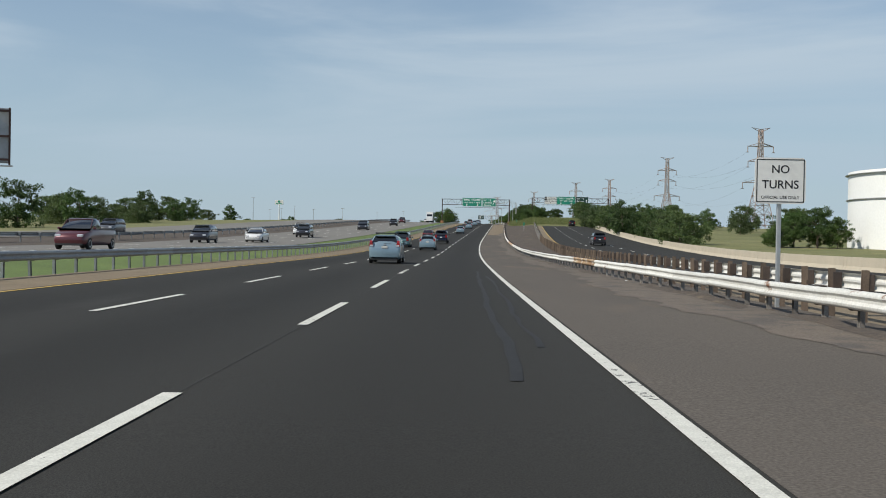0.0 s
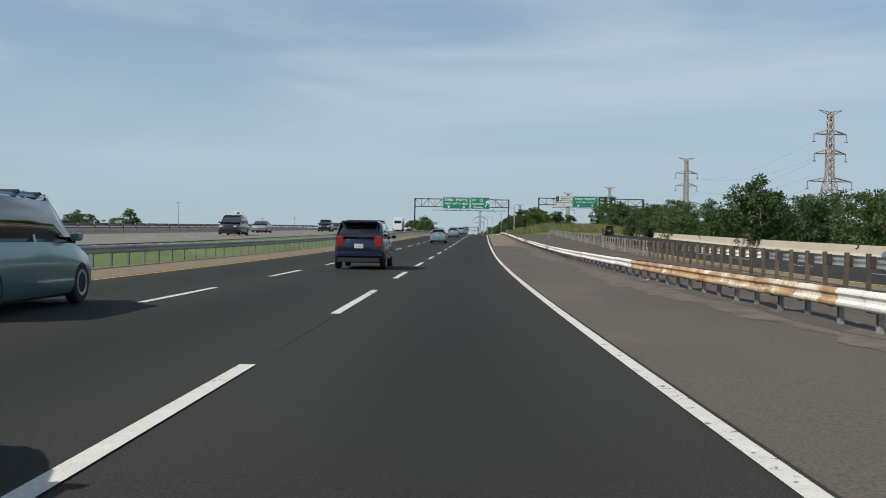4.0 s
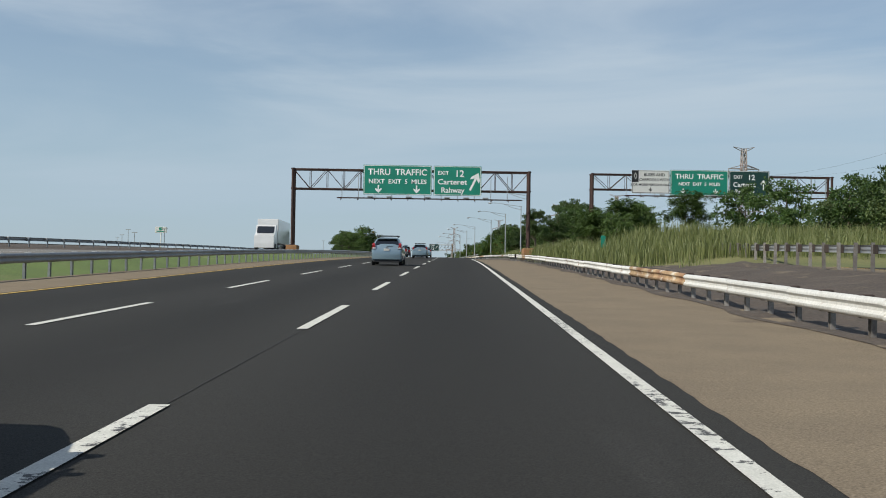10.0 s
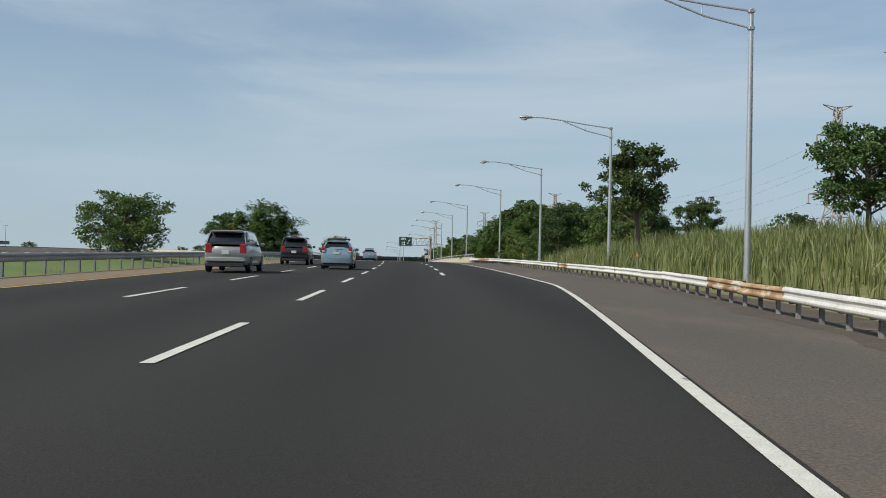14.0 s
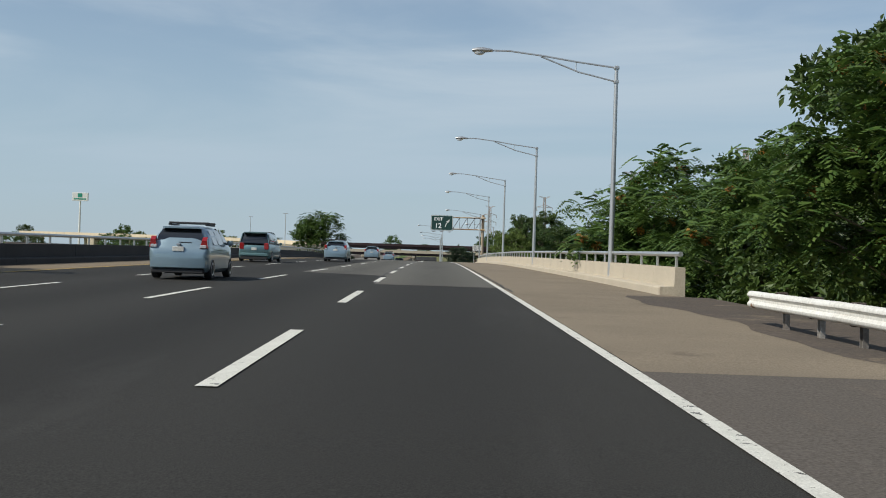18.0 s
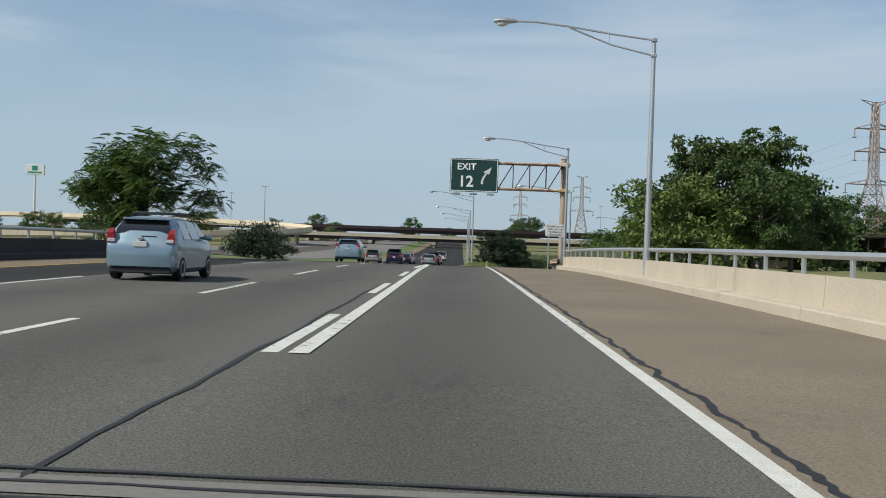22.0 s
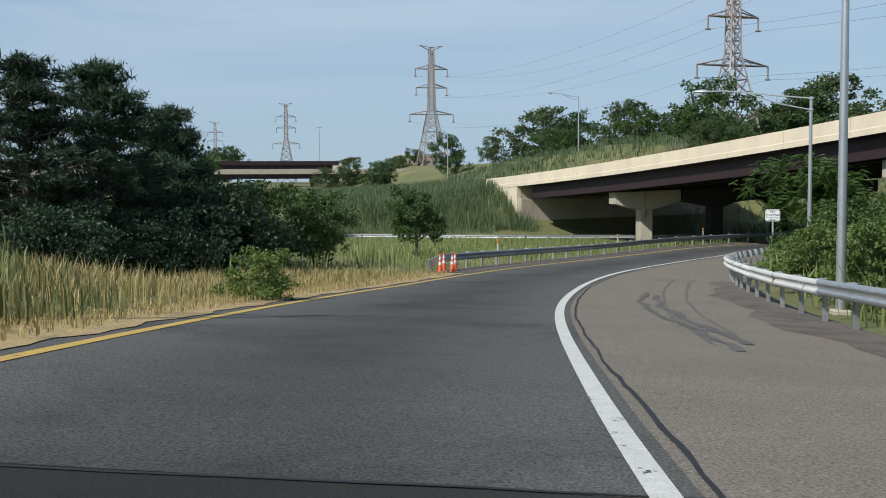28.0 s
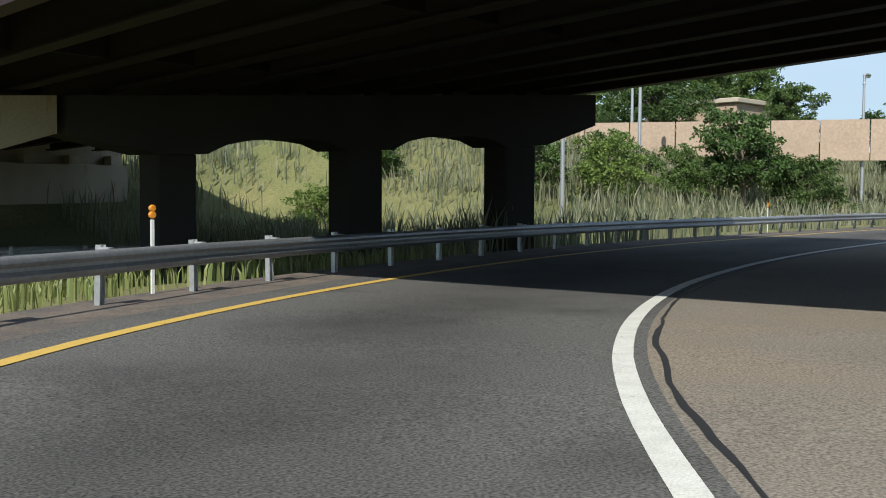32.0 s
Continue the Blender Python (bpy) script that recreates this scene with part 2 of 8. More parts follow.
ASPHALT_RAMP = material("ramp_asphalt", (0.092, 0.089, 0.080), 0.9, spec=0.18, second=(0.066, 0.064, 0.058), scale=0.5, grain=48, grain_amount=0.75, bump=0.3, third=(0.045, 0.044, 0.041), third_scale=0.35, third_cut=(0.52, 0.75), lanes=0.22)
SHOULDER = material("brown_shoulder_asphalt", (0.114, 0.099, 0.084), 0.92, spec=0.12, second=(0.086, 0.077, 0.067), scale=0.3, grain=40, grain_amount=0.35, bump=0.3, stretch=(1, 0.3, 1), third=(0.16, 0.125, 0.095), third_scale=0.35, third_cut=(0.55, 0.75))
SHOULDER_DARK = material("dark_brown_ramp_shoulder", (0.086, 0.074, 0.064), 0.93, spec=0.12, second=(0.064, 0.056, 0.050), scale=0.3, grain=70, grain_amount=0.4, bump=0.25, third=(0.115, 0.09, 0.07), third_scale=0.4, third_cut=(0.55, 0.75))
SHOULDER_TAN = material("tan_shoulder_asphalt", (0.215, 0.172, 0.118), 0.94, spec=0.12, second=(0.160, 0.128, 0.092), scale=0.9, grain=60, grain_amount=0.4, bump=0.3, third=(0.12, 0.096, 0.074), third_scale=0.6, third_cut=(0.62, 0.75))
SHOULDER_RAMP = material("grey_tan_ramp_shoulder", (0.200, 0.175, 0.140), 0.94, spec=0.12, second=(0.155, 0.136, 0.108), scale=0.7, grain=48, grain_amount=0.6, bump=0.3, third=(0.21, 0.175, 0.13), third_scale=0.25, third_cut=(0.5, 0.7))
SHOULDER_BRIDGE = material("brown_bridge_shoulder", (0.215, 0.178, 0.130), 0.94, spec=0.12, second=(0.155, 0.128, 0.095), scale=0.4, grain=40, grain_amount=0.3, bump=0.3, third=(0.125, 0.102, 0.078), third_scale=0.5, third_cut=(0.6, 0.75))
CONCRETE_ROAD = material("pale_concrete_road", (0.17, 0.16, 0.14), 0.9, second=(0.13, 0.122, 0.108), scale=0.2, grain=20, stretch=(1, 0.3, 1))
CONCRETE = material("weathered_concrete", (0.47, 0.41, 0.31), 0.88, second=(0.39, 0.34, 0.26), scale=0.9, grain=25, grain_amount=0.12, bump=0.2, third=(0.28, 0.23, 0.17), third_scale=0.8, third_cut=(0.62, 0.8), stretch=(1, 1, 0.35))
# mottled underbridge concrete; its near-black tone paints in the shade below the deck
CONCRETE_SHADE = material("shade_toned_underbridge_concrete", (0.040, 0.036, 0.031), 0.92, second=(0.030, 0.027, 0.024), scale=0.8, grain=25, grain_amount=0.15, bump=0.2, third=(0.022, 0.02, 0.018), third_scale=0.7, third_cut=(0.58, 0.75), stretch=(1, 1, 0.35))
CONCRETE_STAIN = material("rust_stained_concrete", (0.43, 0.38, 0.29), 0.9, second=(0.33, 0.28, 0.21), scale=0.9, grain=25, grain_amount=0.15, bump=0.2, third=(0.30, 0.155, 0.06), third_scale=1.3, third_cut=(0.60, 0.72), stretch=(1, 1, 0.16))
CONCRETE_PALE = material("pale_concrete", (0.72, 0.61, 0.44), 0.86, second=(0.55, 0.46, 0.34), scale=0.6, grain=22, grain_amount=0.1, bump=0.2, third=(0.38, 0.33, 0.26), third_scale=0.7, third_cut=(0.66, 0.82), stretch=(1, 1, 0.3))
WHITE_LINE = material("worn_white_road_paint", (0.62, 0.61, 0.54), 0.7, second=(0.47, 0.46, 0.40), scale=6, grain=70, grain_amount=0.2, bump=0.2)


def chip(m, fine, broad, low, high, under):
    """Paint worn through to the surface below in chips, thicker in some stretches than in others."""
    n, l = m.node_tree.nodes, m.node_tree.links
    b = n["Principled BSDF"]
    geo = n.new("ShaderNodeNewGeometry")
    src = b.inputs["Base Color"].links[0].from_socket
    n1, n2 = n.new("ShaderNodeTexNoise"), n.new("ShaderNodeTexNoise")
    n1.inputs["Scale"].default_value, n1.inputs["Detail"].default_value, n1.inputs["Roughness"].default_value = fine, 6.0, 0.7
    n2.inputs["Scale"].default_value, n2.inputs["Detail"].default_value = broad, 2.0
    add = n.new("ShaderNodeMath")
    add.operation = "MULTIPLY_ADD"
    add.inputs[1].default_value = 0.55
    cut = n.new("ShaderNodeMapRange")
    cut.inputs["From Min"].default_value, cut.inputs["From Max"].default_value = low, high
    mix = n.new("ShaderNodeMix")
    mix.data_type = "RGBA"
    mix.inputs["B"].default_value = (*under, 1)
    for t in (n1, n2):
        l.new(geo.outputs["Position"], t.inputs["Vector"])
    l.new(n2.outputs["Fac"], add.inputs[0])
    l.new(n1.outputs["Fac"], add.inputs[2])
    l.new(add.outputs[0], cut.inputs["Value"])
    l.new(cut.outputs["Result"], mix.inputs["Factor"])
    l.new(src, mix.inputs["A"])
    l.new(mix.outputs["Result"], b.inputs["Base Color"])


chip(WHITE_LINE, 7.0, 0.16, 0.915, 0.935, (0.06, 0.058, 0.054))
YELLOW_LINE = material("worn_yellow_road_paint", (0.55, 0.36, 0.07), 0.7, second=(0.45, 0.30, 0.08), scale=5, grain=70, grain_amount=0.2, third=(0.14, 0.12, 0.08), third_scale=8.0, third_cut=(0.62, 0.67))
TAR = material("black_joint_tar", (0.018, 0.018, 0.018), 0.7, scale=3)
GALV = material("galvanised_steel", (0.50, 0.51, 0.50), 0.45, 0.75, second=(0.38, 0.39, 0.39), scale=2.0, grain=18, grain_amount=0.15, bump=0.05, vary=0.12)
RAIL_WHITE = material("chalky_white_painted_rail", (0.66, 0.65, 0.60), 0.6, 0.1, second=(0.56, 0.54, 0.48), scale=1.2, grain=20, bump=0.05, vary=0.1, third=(0.22, 0.10, 0.045), third_scale=1.4, third_cut=(0.62, 0.68))
RAIL_POST = material("dark_rusted_posts", (0.075, 0.055, 0.045), 0.85, 0.1, second=(0.045, 0.038, 0.034), scale=4, grain=40, grain_amount=0.25, vary=0.25)
POST_BROWN = material("brown_weathering_steel_post", (0.17, 0.125, 0.09), 0.8, 0.1, second=(0.095, 0.07, 0.052), scale=4, grain=30, grain_amount=0.2, vary=0.3)
POST_GREY = material("streaked_grey_rail_post", (0.30, 0.285, 0.26), 0.7, 0.2, second=(0.15, 0.115, 0.09), scale=3, grain=30, grain_amount=0.25, vary=0.3)
RAIL_GREY = material("dull_grey_rail_steel", (0.30, 0.31, 0.31), 0.5, 0.6, second=(0.22, 0.23, 0.235), scale=1.0, grain=15, bump=0.05, vary=0.15)
RUST = material("rusted_steel", (0.23, 0.115, 0.055), 0.85, 0.05, second=(0.50, 0.36, 0.20), scale=1.0, amount=0.9, grain=20, grain_amount=0.3, bump=0.1, vary=0.2, third=(0.60, 0.54, 0.43), third_scale=0.9, third_cut=(0.53, 0.62), stretch=(1, 1, 2.5))
RUST_DARK = material("dark_rusted_truss_steel", (0.050, 0.028, 0.024), 0.8, 0.2, second=(0.085, 0.043, 0.030), scale=1.5, grain=25, grain_amount=0.3, bump=0.1)
RUST_BASE = material("rust_stained_footing", (0.36, 0.19, 0.085), 0.9, second=(0.20, 0.10, 0.05), scale=1.3, grain=15, grain_amount=0.2, bump=0.15, stretch=(1, 1, 0.3))
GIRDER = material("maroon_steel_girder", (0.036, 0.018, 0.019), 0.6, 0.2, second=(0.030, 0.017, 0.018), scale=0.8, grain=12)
# darker copy of the girder steel, with underdeck shade painted into the colour
GIRDER_SHADE = material("shade_toned_steel_girder", (0.020, 0.013, 0.012), 0.75, 0.1, second=(0.014, 0.010, 0.010), scale=0.8, grain=12)
LAMP_METAL = material("aluminium_lamp_pole", (0.52, 0.53, 0.52), 0.42, 0.7, second=(0.44, 0.45, 0.45), scale=1.5, grain=20, grain_amount=0.06, bump=0.02)
SIGN_INK = material("white_reflective_letters", (0.88, 0.88, 0.85), 0.4, second=(0.80, 0.80, 0.77), scale=3, grain=10, grain_amount=0.03, bump=0)
SIGN_GREEN = material("green_sign_sheet", (0.008, 0.25, 0.165), 0.5, second=(0.010, 0.19, 0.12), scale=0.8, grain=10, grain_amount=0.05, bump=0)
SIGN_DARK = material("faded_dark_green_sign_sheet", (0.010, 0.050, 0.041), 0.5, second=(0.009, 0.042, 0.035), scale=0.8, grain=10, grain_amount=0.08, bump=0)
SIGN_WHITE = material("white_sign_sheet", (0.72, 0.72, 0.68), 0.5, second=(0.62, 0.62, 0.58), scale=1.5, grain=10, grain_amount=0.05, bump=0)
SIGN_BLACK = material("black_sign_paint", (0.02, 0.02, 0.02), 0.5, scale=2, bump=0)
SIGN_BACK = material("bare_aluminium_sign_back", (0.45, 0.46, 0.46), 0.5, 0.6, scale=1.5)
PYLON_STEEL = material("pylon_lattice_steel", (0.30, 0.28, 0.265), 0.6, 0.4, second=(0.36, 0.25, 0.20), scale=0.15, amount=0.7, grain=5, bump=0)
BARK = material("tree_bark", (0.16, 0.125, 0.095), 0.9, second=(0.10, 0.08, 0.06), scale=4, grain=25, bump=0.3)
GRASS = material("mown_grass", (0.165, 0.160, 0.058), 0.95, second=(0.105, 0.120, 0.038), scale=0.12, amount=0.8, grain=9, grain_amount=0.35, bump=0.4, third=(0.24, 0.20, 0.085), third_scale=0.09, third_cut=(0.55, 0.7))
GRASS_GREEN = material("bright_median_grass", (0.115, 0.165, 0.035), 0.95, second=(0.085, 0.125, 0.03), scale=0.2, amount=0.8, grain=12, grain_amount=0.35, bump=0.4, third=(0.19, 0.18, 0.07), third_scale=0.15, third_cut=(0.58, 0.75))
SOIL = material("dark_verge_soil", (0.085, 0.065, 0.048), 0.95, second=(0.055, 0.045, 0.036), scale=0.8, grain=14, grain_amount=0.4, bump=0.6, third=(0.17, 0.135, 0.09), third_scale=0.9, third_cut=(0.58, 0.7))
SOIL_SAND = material("sandy_grit", (0.140, 0.112, 0.085), 0.95, second=(0.098, 0.080, 0.063), scale=1.2, grain=30, grain_amount=0.45, bump=0.4, third=(0.085, 0.072, 0.060), third_scale=1.3, third_cut=(0.46, 0.60))
LEAF_DARK = leaf_material("dark_green_leaves", (0.034, 0.076, 0.016), (0.082, 0.138, 0.029))
LEAF_MID = leaf_material("green_leaves", (0.045, 0.088, 0.018), (0.10, 0.155, 0.033))
LEAF_SUMAC = leaf_material("feathered_leaves", (0.042, 0.095, 0.019), (0.105, 0.165, 0.032))
LEAF_LIGHT = leaf_material("yellow_green_leaves", (0.10, 0.16, 0.028), (0.17, 0.23, 0.05))
LEAF_FAR = leaf_material("olive_green_leaves", (0.050, 0.088, 0.026), (0.115, 0.155, 0.045))
LEAF_RED = leaf_material("rust_red_leaves", (0.30, 0.07, 0.025), (0.42, 0.13, 0.05))
LEAF_PINE = leaf_material("pine_needles", (0.02, 0.045, 0.022), (0.045, 0.075, 0.03))
SEED = leaf_material("orange_seed_clusters", (0.42, 0.15, 0.03), (0.50, 0.30, 0.07))
REED = leaf_material("green_reeds", (0.13, 0.17, 0.045), (0.30, 0.32, 0.12))
GRASS_BLADE = leaf_material("green_grass_blades", (0.15, 0.20, 0.055), (0.30, 0.31, 0.115))
REED_DEEP = leaf_material("blue_green_reeds", (0.055, 0.085, 0.032), (0.13, 0.17, 0.07))
REED_GREY = leaf_material("grey_green_reeds", (0.15, 0.19, 0.10), (0.34, 0.33, 0.20))
STRAW_MAT = material("flattened_straw", (0.40, 0.29, 0.13), 0.95, second=(0.24, 0.17, 0.08), scale=1.2, grain=25, grain_amount=0.4, bump=0.5, third=(0.12, 0.10, 0.05), third_scale=0.8, third_cut=(0.56, 0.7))
REED_DRY = leaf_material("dry_straw_grass", (0.50, 0.37, 0.16), (0.30, 0.27, 0.10))
TYRE = material("tyre_rubber", (0.02, 0.02, 0.02), 0.8, scale=5)
RIM = material("alloy_rim", (0.45, 0.45, 0.46), 0.3, 0.8, scale=5, bump=0)
GLASS_CAR = material("tinted_car_glass", (0.012, 0.014, 0.016), 0.08, second=(0.018, 0.02, 0.022), scale=1, bump=0, grain_amount=0, clear=1.0)
TAIL_RED = material("red_tail_lamp", (0.30, 0.012, 0.012), 0.2, scale=5, bump=0, clear=0.8)
HEAD_LAMP = material("clear_headlamp", (0.65, 0.66, 0.68), 0.12, 0.3, scale=5, bump=0, clear=1.0)
PLATE = material("pale_plate", (0.6, 0.6, 0.55), 0.5, scale=5, bump=0)
TRIM_BLACK = material("black_plastic_trim", (0.025, 0.025, 0.026), 0.6, scale=4, bump=0)
ORANGE = material("orange_cone_plastic", (0.62, 0.09, 0.02), 0.5, second=(0.52, 0.08, 0.02), scale=4, bump=0)
CONE_WHITE = material("white_reflective_band", (0.75, 0.75, 0.72), 0.4, scale=5, bump=0)
AMBER = material("amber_reflector", (0.72, 0.27, 0.02), 0.3, scale=5, bump=0, clear=0.6)
BRICK = material("tan_noise_wall", (0.40, 0.30, 0.215), 0.9, second=(0.34, 0.255, 0.18), scale=0.5, grain=6, bump=0.2)
TANK_WHITE = material("white_tank_paint", (0.78, 0.78, 0.75), 0.6, second=(0.72, 0.72, 0.69), scale=0.2, grain=3, grain_amount=0.04, bump=0)
GORE_WHITE = material("crumbling_white_gore_paint", (0.55, 0.54, 0.50), 0.75, second=(0.46, 0.45, 0.41), scale=4, grain=50, third=(0.09, 0.085, 0.08), third_scale=2.6, third_cut=(0.53, 0.58), bump=0.2)


# ---- mesh helpers ----
class Shape:
    """Collects faces, and becomes one mesh."""

    def __init__(self):
        self.v, self.f = [], []

    def add(self, verts, faces):
        k = len(self.v)
        self.v += [tuple(p) for p in verts]
        self.f += [tuple(k + i for i in f) for f in faces]
        return self

    def box(self, x0, x1, y0, y1, z0, z1, bevel=0.0):
        b = min(bevel, (x1 - x0) / 3, (y1 - y0) / 3, (z1 - z0) / 3)
        if b <= 0:
            vs = [(x, y, z) for z in (z0, z1) for x, y in ((x0, y0), (x1, y0), (x1, y1), (x0, y1))]
            return self.add(vs, [(3, 2, 1, 0), (4, 5, 6, 7), (0, 1, 5, 4), (1, 2, 6, 5), (2, 3, 7, 6), (3, 0, 4, 7)])
        rings = []
        for z, d in ((z0, b), (z0 + b, 0), (z1 - b, 0), (z1, b)):
            c = b if d == 0 else b + d * 0.6
            rings.append([(x0 + d + c, y0 + d, z), (x1 - d - c, y0 + d, z), (x1 - d, y0 + d + c, z), (x1 - d, y1 - d - c, z), (x1 - d - c, y1 - d, z), (x0 + d + c, y1 - d, z), (x0 + d, y1 - d - c, z), (x0 + d, y0 + d + c, z)])
        return self.loft(rings, caps=True)

    def loft(self, rings, caps=True, closed=True):
        n, vs, fs = len(rings[0]), [p for r in rings for p in r], []
        for i in range(len(rings) - 1):
            for j in range(n if closed else n - 1):
                a, b = i * n + j, i * n + (j + 1) % n
                fs.append((a, b, b + n, a + n))
        if caps:
            fs.append(tuple(range(n - 1, -1, -1)))
            fs.append(tuple((len(rings) - 1) * n + j for j in range(n)))
        return self.add(vs, fs)

    def tube(self, points, radii, n=8, caps=True):
        """A round bar through points; radii one number or one for each point."""
        pts = [Vector(p) for p in points]
        if not hasattr(radii, "__len__"):
            radii = [radii] * len(pts)
        rings = []
        for i, p in enumerate(pts):
            d = (pts[min(i + 1, len(pts) - 1)] - pts[max(i - 1, 0)]).normalized()
            u = d.cross(Vector((0, 0, 1)) if abs(d.z) < 0.95 else Vector((1, 0, 0))).normalized()
            w = u.cross(d)
            rings.append([p + radii[i] * (math.cos(a) * u + math.sin(a) * w) for a in (2 * math.pi * k / n for k in range(n))])
        return self.loft(rings, caps)

    def strip(self, left, right):
        n = len(left)
        return self.add(list(left) + list(right), [(i, n + i, n + i + 1, i + 1) for i in range(n - 1)])

    def mesh(self, name, mat=None, smooth=False):
        me = bpy.data.meshes.new(name)
        me.from_pydata(self.v, [], self.f)
        if mat:
            me.materials.append(mat)
        if smooth:
            me.polygons.foreach_set("use_smooth", [True] * len(me.polygons))
            me.set_sharp_from_angle(angle=radians(38))
        me.update()
        return me


def part(name, shape, mat, parent, label="", at=None, smooth=False, kind=""):
    """One mesh object under a thing or part. shape: a Shape, or a ready mesh to share."""
    ob = new(name, shape.mesh(name, mat, smooth) if isinstance(shape, Shape) else shape)
    if at is not None:
        ob.matrix_basis = at
    ob.parent = parent
    return tagged(ob, label, kind=kind)


def thing(name, label, category, at=None, group="", kind=""):
    """An Empty at the base of a thing, which parents its parts."""
    ob = new(name)
    ob.empty_display_size = 0.1
    if at is not None:
        ob.matrix_basis = at
    return tagged(ob, label, category, group, kind)


def single(name, shape, mat, label, category, group="", kind="", at=None, smooth=False):
    ob = new(name, shape.mesh(name, mat, smooth) if isinstance(shape, Shape) else shape)
    if at is not None:
        ob.matrix_basis = at
    return tagged(ob, label, category, group, kind)


def lettering(text, size, bold=0.0, spacing=1.0):
    """A mesh of flat letters in the xz plane, facing -y, centred on x, with its base at z = 0."""
    cu = bpy.data.curves.new("letters", "FONT")
    cu.body, cu.size, cu.align_x, cu.offset, cu.space_character = text, size, "CENTER", bold, spacing
    ob = bpy.data.objects.new("letters", cu)
    scene.collection.objects.link(ob)
    bpy.context.view_layer.update()
    me = bpy.data.meshes.new_from_object(ob.evaluated_get(bpy.context.evaluated_depsgraph_get()))
    bpy.data.objects.remove(ob)
    bpy.data.curves.remove(cu)
    me.transform(Matrix.Rotation(radians(90), 4, "X"))
    return me


def spline(knots):
    """A smooth curve through (at, value) knots, as a function."""
    xs, ys = [k[0] for k in knots], [k[1] for k in knots]
    n = len(xs)
    d = [(ys[i + 1] - ys[i]) / (xs[i + 1] - xs[i]) for i in range(n - 1)]
    m = [d[0]] + [(d[i] * (xs[i] - xs[i - 1]) + d[i - 1] * (xs[i + 1] - xs[i])) / (xs[i + 1] - xs[i - 1]) for i in range(1, n - 1)] + [d[-1]]

    def value(x):
        if x <= xs[0]:
            return ys[0] + m[0] * (x - xs[0])
        if x >= xs[-1]:
            return ys[-1] + m[-1] * (x - xs[-1])
        i = max(k for k in range(n - 1) if xs[k] <= x)
        h = xs[i + 1] - xs[i]
        u = (x - xs[i]) / h
        return (2 * u**3 - 3 * u**2 + 1) * ys[i] + (u**3 - 2 * u**2 + u) * h * m[i] + (3 * u**2 - 2 * u**3) * ys[i + 1] + (u**3 - u**2) * h * m[i + 1]

    return value


def span(a, b, step):
    n = max(1, int(round((b - a) / step)))
    return [a + (b - a) * i / n for i in range(n + 1)]


# ramp
RAMP_WHITE, RAMP_YELLOW = 0.94, -3.95
S_NEW, S_GORE, S_RAIL, S_RAIL_R = 83.0, 72.0, 119.0, 148.0
GORE_Y1, GORE_CURVE, GORE_SHIFT = 712.0, 0.0016, 0.0
GORE_FIELD = (4.0, 48.0, 712.0, 808.0)
RAMP_BANK = (12.0, 48.0, 676.0, 768.0)
FAR_BANK = (46.0, 130.0, 778.0, 850.0)
FAR_BANK_KEEP = lambda x, y: near_ramp(x, y)[0] > 8 and not (40 < x < 64 and 700 < y < 830 and x < 46.5 + 16)
OV_O, OV_HEAD = (44.9, 825.7, 6.17), 176.9
OV_SPAN, OV_SLOPE, OV_SKEW = (0.0, 92.0, 20.9, -4.1), 0.031, 0.46
AB_Y, GIRDER_H = 10.0, 1.3
OV_PIERS = (29.2, 63.0)
FAR_BRIDGES = [
    ("far_bridge", 985.0, 9.9, 1.2, -110.0, 80.0, (-62.0, -38.0, -14.0, 10.0, 45.0), "long concrete road bridge over the motorway", CONCRETE, 12.0),
    ("far_bridge", 1050.0, 13.4, 1.4, -190.0, 60.0, (-70.0, -25.0, 15.0), "dark upper bridge behind the first", GIRDER, 11.0),
]
CONES = [(118.0, -5.75), (118.5, -5.45), (116.3, -5.35), (116.9, -5.05)]
RAMP_MARKERS = [(125.3, -5.85), (142.4, -5.4), (153.1, -5.4), (184.0, -5.5), (139.5, 6.6), (146.0, 6.5)]
MAIN_MARKERS = [(16.5, 476.0), (17.2, 433.0), (14.5, 683.0)]
PYLONS = [(125.0, 459.5, 4.0, 46.6, 8), (122.5, 664.7, 6.0, 47.6, 6), (117.0, 901.0, 6.0, 47.3, 4), (111.5, 1137.8, 8.0, 55.0, 2), (91.5, 1571.5, 8.0, 64.0, 0), (45.0, 1936.0, 8.0, 70.0, 0)]
TANK = (76.6, 168.0, 16.0, 12.2)
BILLBOARD = (-49.7, 96.0, 8.0)
TALL_SIGN = (-195.6, 1049.0, 26.0)
MASTS = [(-120, 700, 14), (-95, 620, 13), (-140, 760, 15), (-70, 560, 12), (-160, 820, 16), (-110, 520, 12), (60, 1100, 20), (20, 1180, 22), (-60, 900, 18), (-90, 980, 18)]
NOISE_WALL = ((92.0, 822.0, 6.2), (124.0, 764.0, 6.2), 2.6)
BLOCKS = [(123.0, 815.0, 5.8, 8.0, 6.0, 5.9), (150.0, 1350.0, 9.0, 24.0, 14.0, 15.0)]
BOX_TRUCK_Y = 398.0
